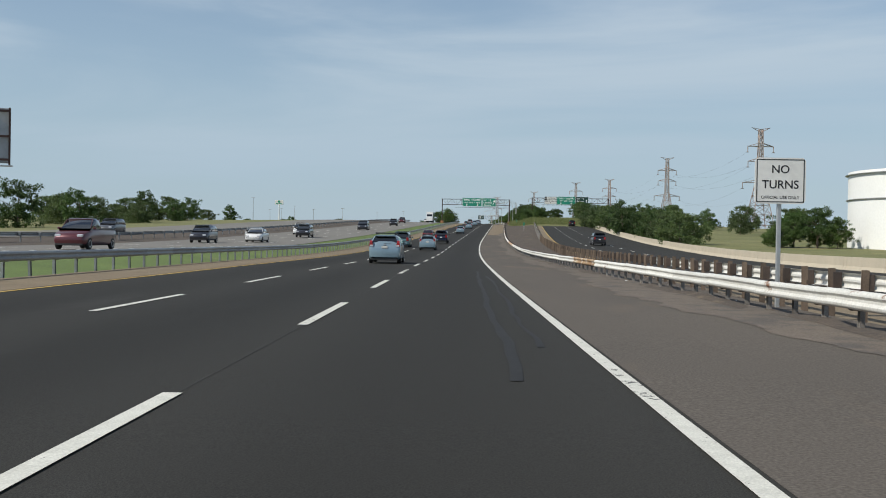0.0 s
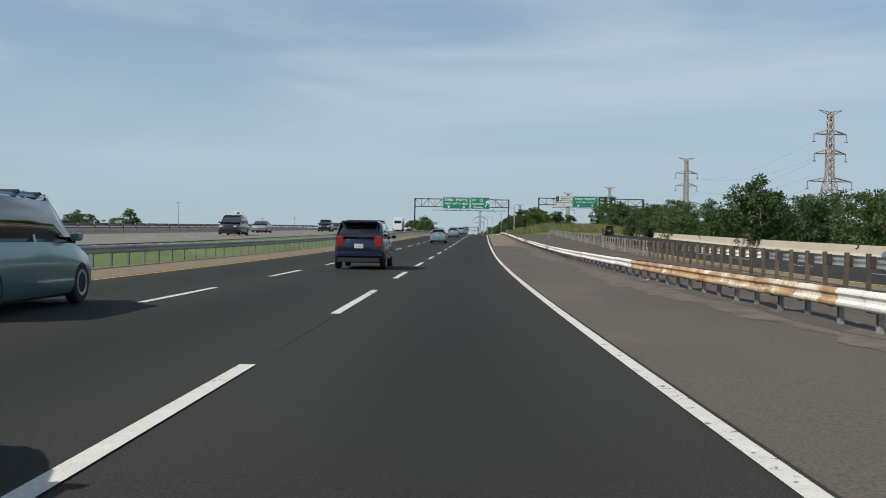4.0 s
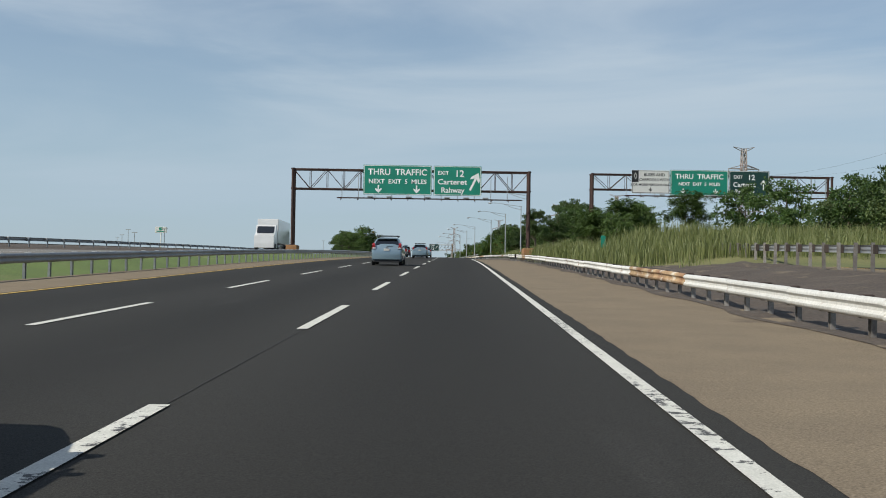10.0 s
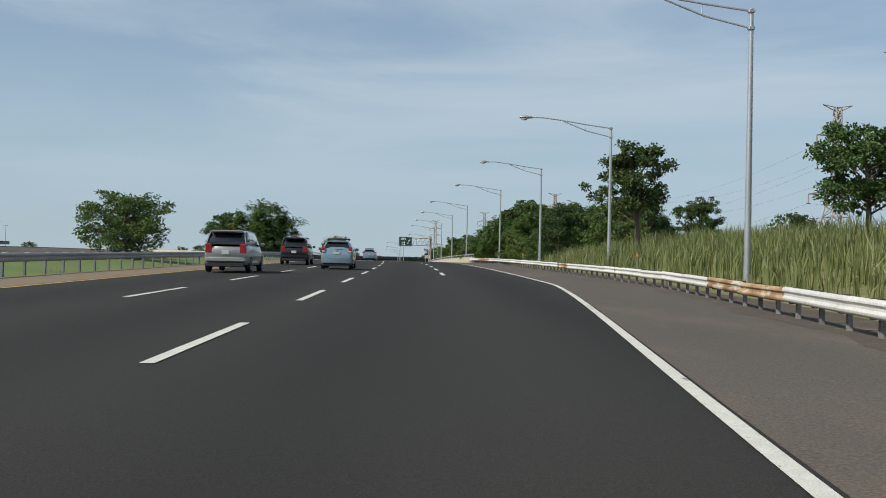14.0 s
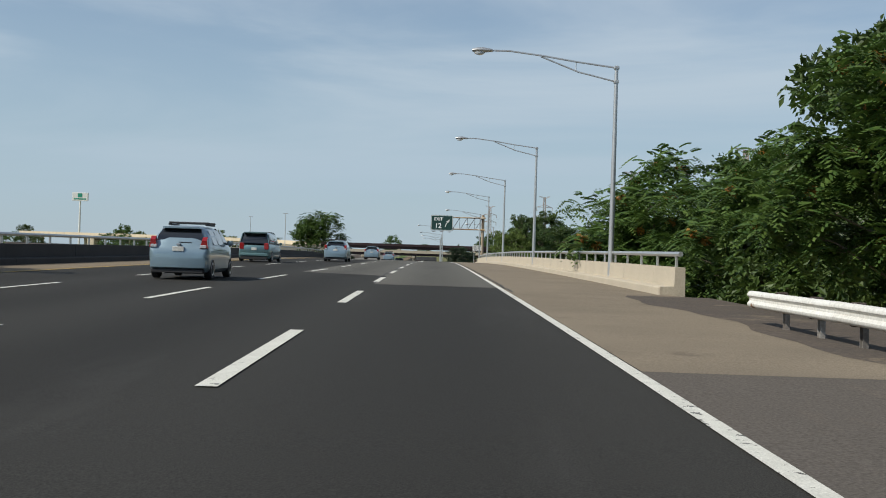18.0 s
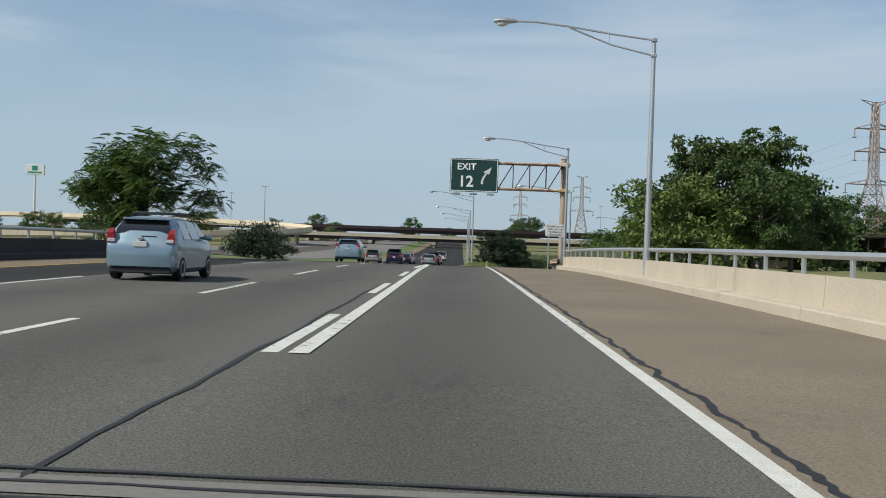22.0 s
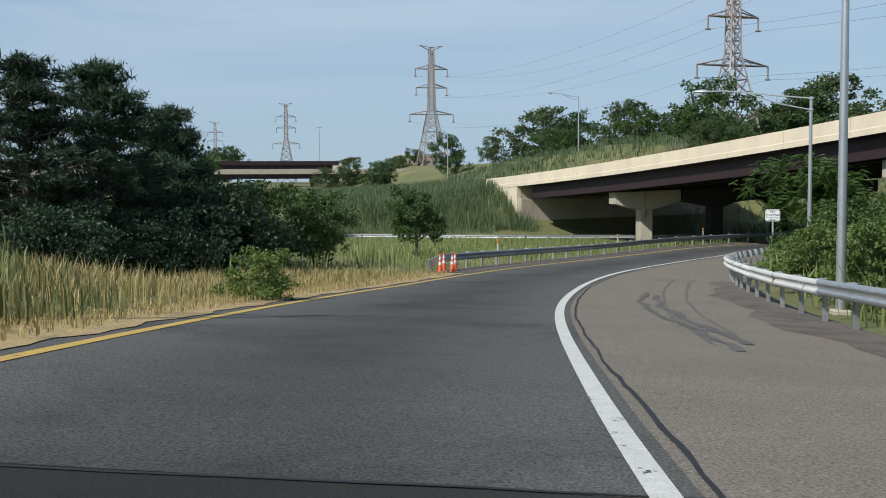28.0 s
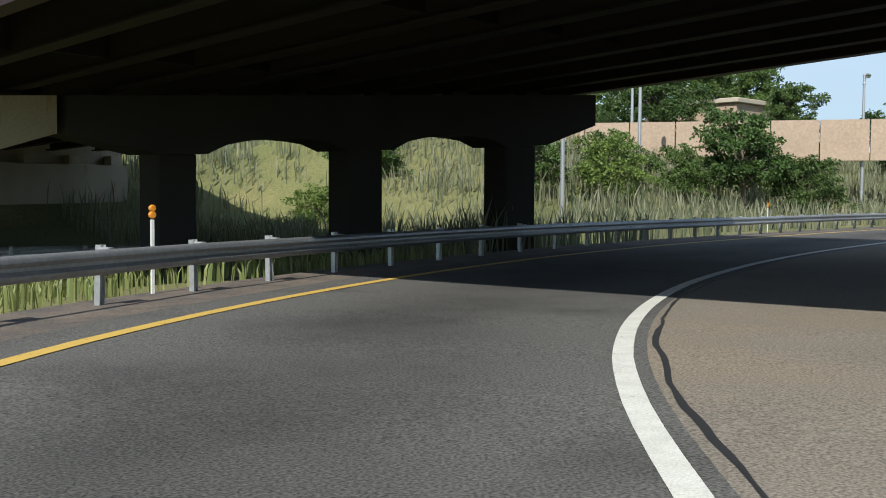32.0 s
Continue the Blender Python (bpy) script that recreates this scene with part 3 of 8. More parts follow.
POST_SIGNS = [
    ("no_turns_sign", (6.2, 21.3, -0.6), 0, 1.02, 0.93, 2.24, [("NO", 0, 2.86, 0.23), ("TURNS", 0, 2.55, 0.235), ("OFFICIAL USE ONLY", 0, 2.34, 0.085)], "white sign with black capital lettering on a post"),
    ("passenger_sign", (11.4, 668.0, 7.5), 0, 1.45, 0.86, 2.55, [("PICKING UP OR", 0, 3.19, 0.17), ("DISCHARGING", 0, 2.99, 0.17), ("PASSENGERS", 0, 2.79, 0.17), ("PROHIBITED", 0, 2.60, 0.17)], "white notice with black lettering on two posts", 2, SIGN_WHITE, SIGN_BLACK, False),
    ("no_stopping_sign", (41.9, 762.4, 2.3), -42, 0.76, 0.62, 2.42, [("NO", 0, 2.86, 0.17), ("STOPPING", 0, 2.70, 0.14), ("EXCEPT FOR", 0, 2.58, 0.10), ("REPAIRS", 0, 2.46, 0.10)], "small white sign with black lettering by the rail"),
    ("mile_marker", (17.6, 571.0, 7.2), 0, 0.30, 0.95, 2.4, [("9", 0, 3.06, 0.30), ("6", 0, 2.76, 0.30), ("2", 0, 2.46, 0.30)], "narrow green marker with white numerals", 1, SIGN_GREEN, SIGN_WHITE, False),
    ("mile_marker", (13.9, 690.0, 6.5), 0, 0.30, 0.80, 0.55, [], "narrow green marker beside the ramp rail", 1, SIGN_GREEN, SIGN_WHITE, False),
    ("mile_marker", (14.2, 338.0, 5.0), 0, 0.30, 0.80, 1.3, [], "narrow green marker beside the reeds", 1, SIGN_GREEN, SIGN_WHITE, False),
    ("mile_marker", (12.5, 255.0, 2.9), 0, 0.30, 0.80, 1.3, [], "narrow green marker between the rails", 1, SIGN_GREEN, SIGN_WHITE, False),
]
TREE_LIST = [
    ("wide", -10.5, 447, 0.62), ("pine", -12.0, 453, 0.55), ("sumac", -11.6, 527, 1.25), ("sumac", -14.0, 521, 1.3), ("round", -17.5, 522, 1.0), ("scrub", -12.9, 519, 1.0), ("scrub", -13.4, 530, 0.9), ("darkbush", -15.8, 525, 0.7), ("feather", -12.4, 650, 1.12), ("tall", -14.0, 652, 0.72), ("round", -29.5, 653, 1.15), ("darkbush", -13.9, 687, 0.8),
    ("feather", 15.4, 350, 0.52), ("feather", 18.4, 352, 0.58), ("scrub", 17.0, 348, 0.55), ("feather", 21.0, 362, 0.62), ("feather", 16.8, 356, 0.52), ("round", 17.6, 393, 0.62), ("round", 20.5, 397, 0.72), ("scrub", 20.5, 356, 0.62), ("feather", 22.8, 351, 0.66), ("scrub", 16.4, 362, 0.5), ("scrub", 19.0, 369, 0.7), ("tall", 22.2, 413, 0.80), ("round", 24.5, 409, 0.85),
    ("round", 26.0, 428, 0.75), ("round", 36.0, 440, 0.7), ("tall", 21.8, 454, 0.86), ("round", 21.0, 486, 0.8), ("bush", 24.0, 466, 0.8), ("scrub", 20.5, 494, 0.8),
    ("sumac", 18.8, 520, 1.04), ("tall", 22.0, 517, 0.95), ("tall", 25.0, 510, 0.85), ("tall", 28.5, 502, 0.8), ("round", 31.5, 493, 0.9), ("bush", 19.5, 508, 1.0), ("bush", 22.5, 498, 1.0), ("scrub", 27, 490, 1.2), ("round", 34, 507, 1.0), ("tall", 38, 497, 0.8), ("scrub", 20.5, 530, 1.30), ("tall", 26, 526, 1.13), ("sumac", 21.0, 513, 0.98),
    ("sumac", 18.5, 548.5, 1.46), ("sumac", 19.4, 545, 1.26), ("tall", 21.5, 547, 0.87), ("sumac", 19.4, 533, 1.12), ("sumac", 22.6, 538, 1.38), ("tall", 25.0, 551, 1.30), ("round", 21.5, 558, 1.22), ("round", 30.0, 545, 1.57), ("tall", 22.0, 526, 1.17), ("sumac", 24.5, 529, 1.30), ("round", 27, 535, 1.57), ("feather", 19.2, 555, 1.15), ("sumac", 28.5, 524, 1.5), ("round", 33, 529, 1.57),
    ("tall", 17.8, 648, 0.86), ("tall", 21.0, 651, 0.92), ("round", 24.5, 656, 1.05), ("round", 20.0, 645, 0.85), ("bush", 14.9, 640, 0.62), ("bush", 15.4, 648, 0.6), ("feather", 17.4, 655, 0.9), ("bush", 16.2, 645, 1.5), ("bush", 14.6, 664, 0.7), ("scrub", 17.6, 676, 0.75), ("feather", 17.5, 690, 0.8), ("scrub", 20.0, 696, 0.95), ("round", 22.5, 690, 0.9), ("sumac", 25.0, 700, 0.9), ("round", 28.0, 694, 0.95), ("tall", 31.0, 706, 0.8), ("scrub", 24.0, 680, 1.0), ("round", 33, 690, 1.1), ("bush", 19.4, 706.5, 0.8), ("bush", 22.2, 713, 0.85), ("scrub", 25.4, 718, 0.65), ("bush", 17.6, 702, 0.6), ("bush", 23.8, 717.5, 1.2), ("bush", 26.8, 722.5, 1.15), ("redbush", 13.3, 677.5, 1.0),
    ("pine", 6.9, 750, 0.85), ("pine", 9.0, 753, 1.0), ("pine", 11.3, 757, 0.8), ("darkbush", 13.0, 754.5, 0.8), ("darkbush", 8.0, 747.5, 0.5), ("darkbush", 10.8, 750.5, 0.55), ("round", 11.0, 761, 0.85), ("scrub", 15.2, 757.5, 0.8), ("scrub", 17.5, 760, 0.8), ("bush", 13.4, 735, 0.35), ("round", 25.5, 775, 0.6), ("scrub", 23, 808, 0.8),
    ("bush", 27.5, 726, 0.9), ("scrub", 31.5, 731, 0.8), ("bush", 33.5, 738, 1.0), ("scrub", 38.0, 744, 0.8), ("feather", 44.3, 762.4, 0.95), ("feather", 48.5, 760.0, 0.75), ("bush", 29, 719, 0.9), ("bush", 36, 733, 1.1),
    ("scrub", 82, 803, 0.75), ("bush", 85.5, 800.5, 1.0), ("scrub", 88.5, 802.5, 0.7), ("round", 94.0, 797.5, 0.85), ("scrub", 91.5, 800, 0.75), ("scrub", 97, 795, 0.9), ("round", 108, 812, 0.9), ("tall", 112, 816, 0.9), ("tall", 104, 818, 0.85), ("round", 122, 798, 1.2), ("tall", 117, 806, 0.75), ("scrub", 79, 812, 0.7), ("bush", 74, 811, 0.8), ("darkbush", -12.0, 524, 0.75), ("scrub", 101, 801, 0.8), ("scrub", 107, 801, 0.95),
]
TREE_BELTS = [
    (("round", "scrub"), (44, 170), (56, 162), 8, 6, 0.9, "trees beside the tank"),
    (("far", "farmid"), (-85, -20), (-95, 330), 52, 26, 0.85, "far left trees"),
    (("farmid", "far"), (-105, 330), (-150, 760), 14, 40, 0.7, "far left trees"),
    (("farmid", "far"), (66, 215), (75, 480), 12, 18, 0.85, "trees beyond the outer road"),
    (("far", "farmid"), (45, 700), (75, 640), 8, 14, 0.8, "trees by the ramp"),
    (("far", "farmid"), (38, 940), (86, 908), 8, 16, 0.8, "wooded rise beyond the ramp"),
    (("far", "farmid"), (92, 905), (170, 862), 18, 24, 1.45, "wooded rise beyond the ramp"),
    (("far", "farmid"), (112, 985), (220, 955), 14, 40, 1.8, "wooded rise beyond the ramp"),
    (("far", "farmid"), (-260, 1150), (140, 1180), 18, 60, 1.5, "trees on the horizon"),
    (("round", "tall"), (100, 832), (150, 790), 10, 10, 1.1, "trees behind the noise wall"),
    (("far", "farmid"), (-160, 850), (-60, 1010), 14, 30, 0.9, "trees by the far bridge"),
    (("far",), (-300, 400), (-420, 1000), 10, 60, 1.5, "trees on the horizon"),
    (("scrub", "darkbush"), (-24, 560), (-27, 668), 18, 9, 1.1, "scrub below the bridge"),
    (("far", "farmid", "scrub"), (80, 848), (150, 830), 26, 9, 0.5, "wooded rise beyond the ramp"),
    (("far", "farmid"), (33, 150), (42, 395), 40, 9, 0.72, "trees beyond the outer road"),
    (("far", "farmid"), (60, 500), (80, 640), 12, 20, 0.8, "trees beyond the outer road"),
]
TRAFFIC = [
    *[("hatch", "silver_blue", 2, y, "pale blue hatchback with a roof rack and spoiler") for y in (57.5, 111.5, 221, 275, 330, 387.5, 442, 528, 575, 620, 665, 747)],
    ("van", "teal", 3, 124, "grey-teal minivan in the inner lane"),
    ("suv", "navy", 2, 148, "navy sport utility car on the motorway"),
    ("sedan", "maroon", 3, 176, "dark red sedan on the motorway"),
    ("suv", "silver", 3, 430, "silver sport utility car on the motorway"),
    ("suv", "black", 3, 455, "black sport utility car on the motorway"),
    ("van", "teal", 3, 562, "grey-teal minivan in the inner lane"),
    ("suv", "silver", 3, 728, "silver sport utility car on the motorway"),
    ("suv", "navy", 2, 714, "navy sport utility car on the motorway"),
    ("sedan", "silver", 1, 722, "silver sedan on the motorway"),
    ("sedan", "black", 2, 735, "black sedan on the motorway"),
    ("suv", "maroon", 1, 742, "dark red sport utility car on the motorway"),
    ("sedan", "white", 1, 762, "white sedan on the motorway"),
    ("van", "white", 1, 800, "white minivan on the motorway"),
    ("sedan", "silver", 3, 775, "silver sedan on the motorway"),
    ("pickup", "maroon", 11, 62, "dark red pickup truck on the motorway"),
    ("suv", "black", 12, 104, "black sport utility car on the motorway"),
    ("sedan", "white", 11, 112, "white sedan on the motorway"),
    ("sedan", "silver", 12, 128, "silver sedan on the motorway"),
    ("suv", "black", 11, 142, "black sport utility car on the motorway"),
    ("van", "white", 12, 160, "white minivan on the motorway"),
    ("sedan", "black", 30, 80, "black sedan on the far roadway"),
    ("suv", "grey", 30, 118, "grey sport utility car on the far roadway"),
    ("van", "black", 11, 205, "black van on the motorway"),
    ("sedan", "silver", 12, 235, "silver sedan on the motorway"),
    ("suv", "black", 11, 262, "black sport utility car on the motorway"),
    ("sedan", "grey", 12, 300, "grey sedan on the motorway"),
    ("suv", "maroon", 12, 322, "dark red sport utility car on the motorway"),
    ("suv", "black", 11, 400, "black sport utility car on the motorway"),
    ("sedan", "white", 12, 440, "white sedan on the motorway"),
    ("suv", "black", 21, 150, "black sport utility car on the outer roadway"),
    ("sedan", "white", 21, 352, "white sedan on the outer roadway"),
    ("sedan", "maroon", 22, 388, "dark red sedan on the outer roadway"),
    ("suv", "black", 22, 318, "black sport utility car on the outer roadway"),
]


# ---- the plan: profile and edges of the main road, and the line of the ramp ----
road_z = spline(ROAD_Z)
edge_x = spline(EDGE_X)
LANE = 3.66


def taper(y):
    """How far the paved lanes widen to the right for the exit lane."""
    u = min(1.0, max(0.0, (y - TAPER[0]) / (TAPER[1] - TAPER[0])))
    return LANE * (0.75 * u + 0.25 * (3 * u * u - 2 * u**3))


def right_line(y):
    return edge_x(y) + taper(y)


def at(y, off, lift=0.0):
    """A point beside the main road: off metres right of the through lanes' edge line."""
    return Vector((edge_x(y) + off, y, road_z(y) + lift))


def ramp_curve(step=1.0):
    """Points of the ramp's guiding line with their headings, at even steps."""
    xs, ys, zs = (spline([(r[0], r[k]) for r in RAMP]) for k in (1, 2, 3))
    out, s = [], RAMP[0][0]
    while s <= RAMP[-1][0] + 1e-6:
        lift = max(0.0, min(1.0, (s - 20) / 30))
        zz = lambda v: road_z(ys(v)) * (1 - lift) + zs(v) * lift
        p, q = Vector((xs(s), ys(s), zz(s))), Vector((xs(s + 0.05), ys(s + 0.05), zz(s + 0.05)))
        d = q - p
        d.z = 0
        out.append((p, d.normalized()))
        s += step
    return out


RAMP_LINE = ramp_curve(1.0)


def tilt(s):
    """The cross slope of the ramp, falling to its inner side."""
    u = lambda a, b: min(1.0, max(0.0, (s - a) / (b - a)))
    return 0.05 * u(42, 58) * (1 - u(86, 108))


def ramp_at(s, off, lift=0.0):
    """A point beside the ramp, s metres along it, off metres to its right."""
    i = min(len(RAMP_LINE) - 2, max(0, int(s)))
    u = s - i
    p, d = RAMP_LINE[i][0].lerp(RAMP_LINE[i + 1][0], u), RAMP_LINE[i][1].lerp(RAMP_LINE[i + 1][1], u).normalized()
    return p + Vector((d.y, -d.x, 0)) * off + Vector((0, 0, lift - tilt(s) * off))


def ramp_pose(s, off, lift=0.0):
    a, b = ramp_at(s - 0.4, off), ramp_at(s + 0.4, off)
    d = b - a
    return pose(*ramp_at(s, off, lift), 0, 0, -math.degrees(math.atan2(d.x, d.y)))


def near_ramp(x, y):
    """The least distance to the ramp's line, and the side on which the point lies (right positive)."""
    best, side, k = 1e9, 0, 0
    for i in range(0, len(RAMP_LINE), 3):
        p, d = RAMP_LINE[i]
        q = (x - p.x) ** 2 + (y - p.y) ** 2
        if q < best:
            best, side = q, (x - p.x) * d.y - (y - p.y) * d.x
            k, z = i, p.z
    dist = math.sqrt(best)
    return dist, side, z - tilt(k) * math.copysign(min(dist, 8.0), side)


# ---- ground ----
second_rail = spline(SECOND_RAIL)
outer_lift = spline([(-60, -0.25), (80, -0.2), (180, 0.05), (280, 0.32), (345, 0.5), (420, 0.6)])


def berm(x, y):
    """The grassed bank between the two roadways."""
    w = lambda v, a, b: min(1.0, max(0.0, (v - a) / (b - a)))
    c = edge_x(y)
    rise = w(y, 312, 345) * (1 - w(y, 460, 515))
    return 2.0 * rise * w(x - c - taper(y), 4.6, 12.5) * (1 - w(x - c, 60, 90))


def ground_z(x, y):
    w = lambda v, a, b: min(1.0, max(0.0, (v - a) / (b - a)))
    z = road_z(min(max(y, -60), 1100)) - 0.16
    c = edge_x(min(max(y, -60), 1100))
    z += berm(x, y)
    # the outer roadway stands a little higher or lower than the main one
    if y < 345 and x - c > 4:
        z += (outer_lift(max(y, -60)) - 0.12) * w(x - c, 4, second_rail(max(y, -60))) * (1 - w(x - c, 40, 70))
    # the land falls away beside the bridge
    low = w(y, 515, 550) * (1 - w(y, 655, 690))
    z -= 4.5 * low * (w(x - c, 8.0, 14) + w(-(x - c), 17, 24))
    if y > 640 and x - c > 2:
        d, side, rz = near_ramp(x, y)
        k = 1 - w(d, 14, 62)
        z = z * (1 - k) + (rz - 0.16) * k
        if side > 0:
            z += 1.6 * w(d, 9, 22) * (1 - w(d, 60, 90)) * w(y, 670, 690) * (1 - w(x, 44, 56))
        else:
            z += 4.4 * w(d, 12, 30) * w(x, 66, 80) * (1 - w(d, 70, 120))
        z -= 0.3 * (1 - w(d, 9, 11)) * (1 - w(y, 712, 722))
        # level with the main road at its side, with a grassed hump in the gore
        m = (1 - w(x - c, 3.4, 8.0)) * w(y, 706, 714)
        z = z * (1 - m) + (road_z(y) - 0.10) * m
        z += 1.0 * math.exp(-((x - 8.0) / 4.2) ** 2 - ((y - 728.0) / 9.0) ** 2) * w(d, 5.2, 9)
        # the approach bank of the overpass, and the rise behind it
        e = w(x, 14, 24) * (1 - w(x, 74, 84)) * w(y, 770, 786) * (1 - w(y, 812, 817)) * w(d, 7, 13)
        z = min(z, z * (1 - e) + 1.5 * e) if side < 0 else z
        e = w(y, 816.5, 822) * w(x, 34, 44) * (1 - w(x, 72, 90)) * (1 - w(y, 880, 930))
        z = max(z, z * (1 - e) + 6.0 * e)
        z += 5.4 * w(y, 838, 868) * (1 - w(y, 1000, 1080)) * w(x, 54, 72) * (1 - w(x, 150, 220))
    return z


gs = Shape()
gx = [-3000, -1200, -500, -260, -180, -130, -100, -80, -65, -54, -46, -38, -30, -24, -20, -16, -13.5, -11, -8, -5, -2, 1, 3.5, 5, 6.5, 8, 10, 12, 14.5, 17, 20, 24, 28, 32, 36, 40, 45, 50, 55, 60, 66, 72, 80, 90, 105, 130, 180, 260, 500, 1200, 3000]
gy = [-3000, -800, -250, -120] + span(-60, 640, 14) + span(646, 830, 4) + span(845, 1100, 15) + [1200, 1500, 2200, 4200]
for yy in gy:
    for xx in gx:
        gs.v.append((xx, yy, ground_z(xx, yy) - (0.5 if abs(xx) > 400 or yy > 1150 or yy < -70 else 0.0)))
nx = len(gx)
gs.f = [(j * nx + i, j * nx + i + 1, (j + 1) * nx + i + 1, (j + 1) * nx + i) for j in range(len(gy) - 1) for i in range(nx - 1)]
ground = single("ground", gs, GRASS, "uneven green and straw verge grass", "ground", kind="structure")


# ---- main road ----
def way_uv(ob, across):
    """Stores how far each corner lies across the lanes, for wheel tracks and oil bands."""
    me = ob.data
    uv = me.uv_layers.new(name="way")
    for lp in me.loops:
        v = me.vertices[lp.vertex_index].co
        uv.data[lp.index].uv = (across(v, lp.vertex_index, len(me.vertices)), v.y)


by_edge = lambda v, k, n: v.x - edge_x(v.y)


def lay(name, left, right, y0, y1, mat, lift, label, category="road", step=7.0, kind="structure"):
    """A strip between two sideways offsets, numbers or functions of y, from the edge line."""
    ys = span(y0, y1, step)
    fl, fr = (f if callable(f) else (lambda y, k=f: k) for f in (left, right))
    return single(name, Shape().strip([at(y, fl(y), lift) for y in ys], [at(y, fr(y), lift) for y in ys]), mat, label, category, kind=kind)


road = lay("road", lambda y: -3 * LANE - 0.35, lambda y: (taper(y) + 0.45) if y < 652 else max(0.06, 4.1 - max(0, y - 664) * 0.34) if y < 713 else 2.6, -60, 1100, ASPHALT, 0.0, "dark asphalt motorway lanes with a faint seam")
way_uv(road, by_edge)
lay("shoulder_left", -3 * LANE - 3.2, -3 * LANE - 0.35, -60, 1100, SHOULDER_TAN, -0.004, "narrow tan asphalt shoulder beside the median rail", "shoulder")
BR0, BR1 = BRIDGE
lay("shoulder_right", lambda y: taper(y) + 0.12, lambda y: taper(y) + 5.2, -60, 210, SHOULDER, 0.003, "brown stained asphalt shoulder", "shoulder")
lay("shoulder_tan", lambda y: taper(y) + 0.31 + 0.012 * math.sin(y * 0.4) + 0.02 * math.sin(y * 5.3) * math.sin(y * 1.7), lambda y: taper(y) + 4.2, 210, TAPER[0] + 1.5, SHOULDER_TAN, 0.003, "tan gritty asphalt shoulder with a ragged edge", "shoulder", step=0.3)
lay("shoulder_exit", lambda y: taper(y) + 0.12, lambda y: max(taper(y) + 3.7, 5.2), TAPER[0] + 1.5, 506.8, SHOULDER, 0.003, "brown asphalt shoulder by the exit lane", "shoulder")
lay("shoulder_bridge", lambda y: taper(y) + 0.15, lambda y: taper(y) + 4.95, 506.8, EXIT_Y, SHOULDER_BRIDGE, 0.004, "brown asphalt shoulder on the bridge", "shoulder")
way_uv(lay("road_bridge", lambda y: -LANE * min(1.0, max(0.0, (y - BR0 - 8) / 2)) * 1.0 - (LANE if y > BR0 + 75 else 0.0), lambda y: taper(y) + 0.15, BR0 - 1.5, EXIT_Y - 6, ASPHALT_OLD, 0.006, "worn grey asphalt exit lane on the bridge", step=1.0), by_edge)
lay("soil_exit", lambda y: taper(y) + 3.2 + 0.2 * math.sin(y * 0.6) + 0.1 * math.sin(y * 1.7), lambda y: taper(y) + 5.6, TAPER[0] - 14, BR0 - 4, SOIL, 0.006, "dark gritty soil under the exit rail", "soil", step=1.0)


def dashes(name, off, y0, y1, label, width=0.15, length=5.5, period=12.19, phase=0.0, lift=0.011):
    root = thing(name, label, "lane line", kind="structure")
    k = math.ceil((y0 - phase) / period)
    while phase + k * period < y1:
        y = phase + k * period
        ys = [y, y + length / 2, y + length]
        f = off if callable(off) else (lambda v: off)
        part("dash", Shape().strip([at(v, f(v) - width / 2, lift) for v in ys], [at(v, f(v) + width / 2, lift) for v in ys]), WHITE_LINE, root)
        k += 1
    return root


def line(name, off, y0, y1, mat, label, width=0.15, lift=0.011, step=5.0):
    f = off if callable(off) else (lambda v: off)
    ys = span(y0, y1, step)
    return single(name, Shape().strip([at(v, f(v) - width / 2, lift) for v in ys], [at(v, f(v) + width / 2, lift) for v in ys]), mat, label, "road line", kind="structure")


edge_shift = spline([(380, 0.0), (500, 0.04), (555, 0.09), (602, 0.13), (628, 0.04), (660, 0.0)])
dash_shift = spline([(400, 0.0), (520, -0.02), (562, -0.06), (585, 0.06), (606, 0.20), (620, 0.18), (640, 0.05), (660, 0.0)])
line("edge_line_right", lambda y: taper(y) + edge_shift(min(max(y, 380), 660)), -60, EXIT_Y - 2, WHITE_LINE, "worn white edge line on asphalt", 0.145, step=2.5)
line("edge_line_median", -3 * LANE - 0.1, -60, 1100, YELLOW_LINE, "worn yellow edge line by the median shoulder", 0.13)
dashes("lane_line_start", -LANE, -30, 125, "white lane dashes on dark asphalt", phase=2.38)
inner_shift = spline([(480, 0.0), (520, 0.0), (562, 0.55), (613, 0.72), (650, 0.35), (700, 0.0)])
by_bridge = lambda y: -LANE + inner_shift(min(max(y, 480), 700))
dashes("lane_line", by_bridge, 125, 640, "white lane dashes on dark asphalt", phase=DASH[0])
dashes("lane_line_inner", -2 * LANE, -30, 640, "white lane dashes on dark asphalt", phase=DASH[0])
dashes("exit_lane_line", dash_shift, TAPER[1] + 4, 582, "white dashes between through and exit lanes", 0.18, phase=DASH[1])
dashes("exit_lane_line_end", dash_shift, 584, EXIT_Y - 22, "white dashes between through and exit lanes", 0.18, phase=DASH[1] + 1.8)
dashes("lane_line_beyond", by_bridge, 640, 900, "white lane dashes beyond the exit", phase=DASH[0])
dashes("lane_line_inner_beyond", -2 * LANE, 640, 900, "white lane dashes beyond the exit", phase=DASH[0])


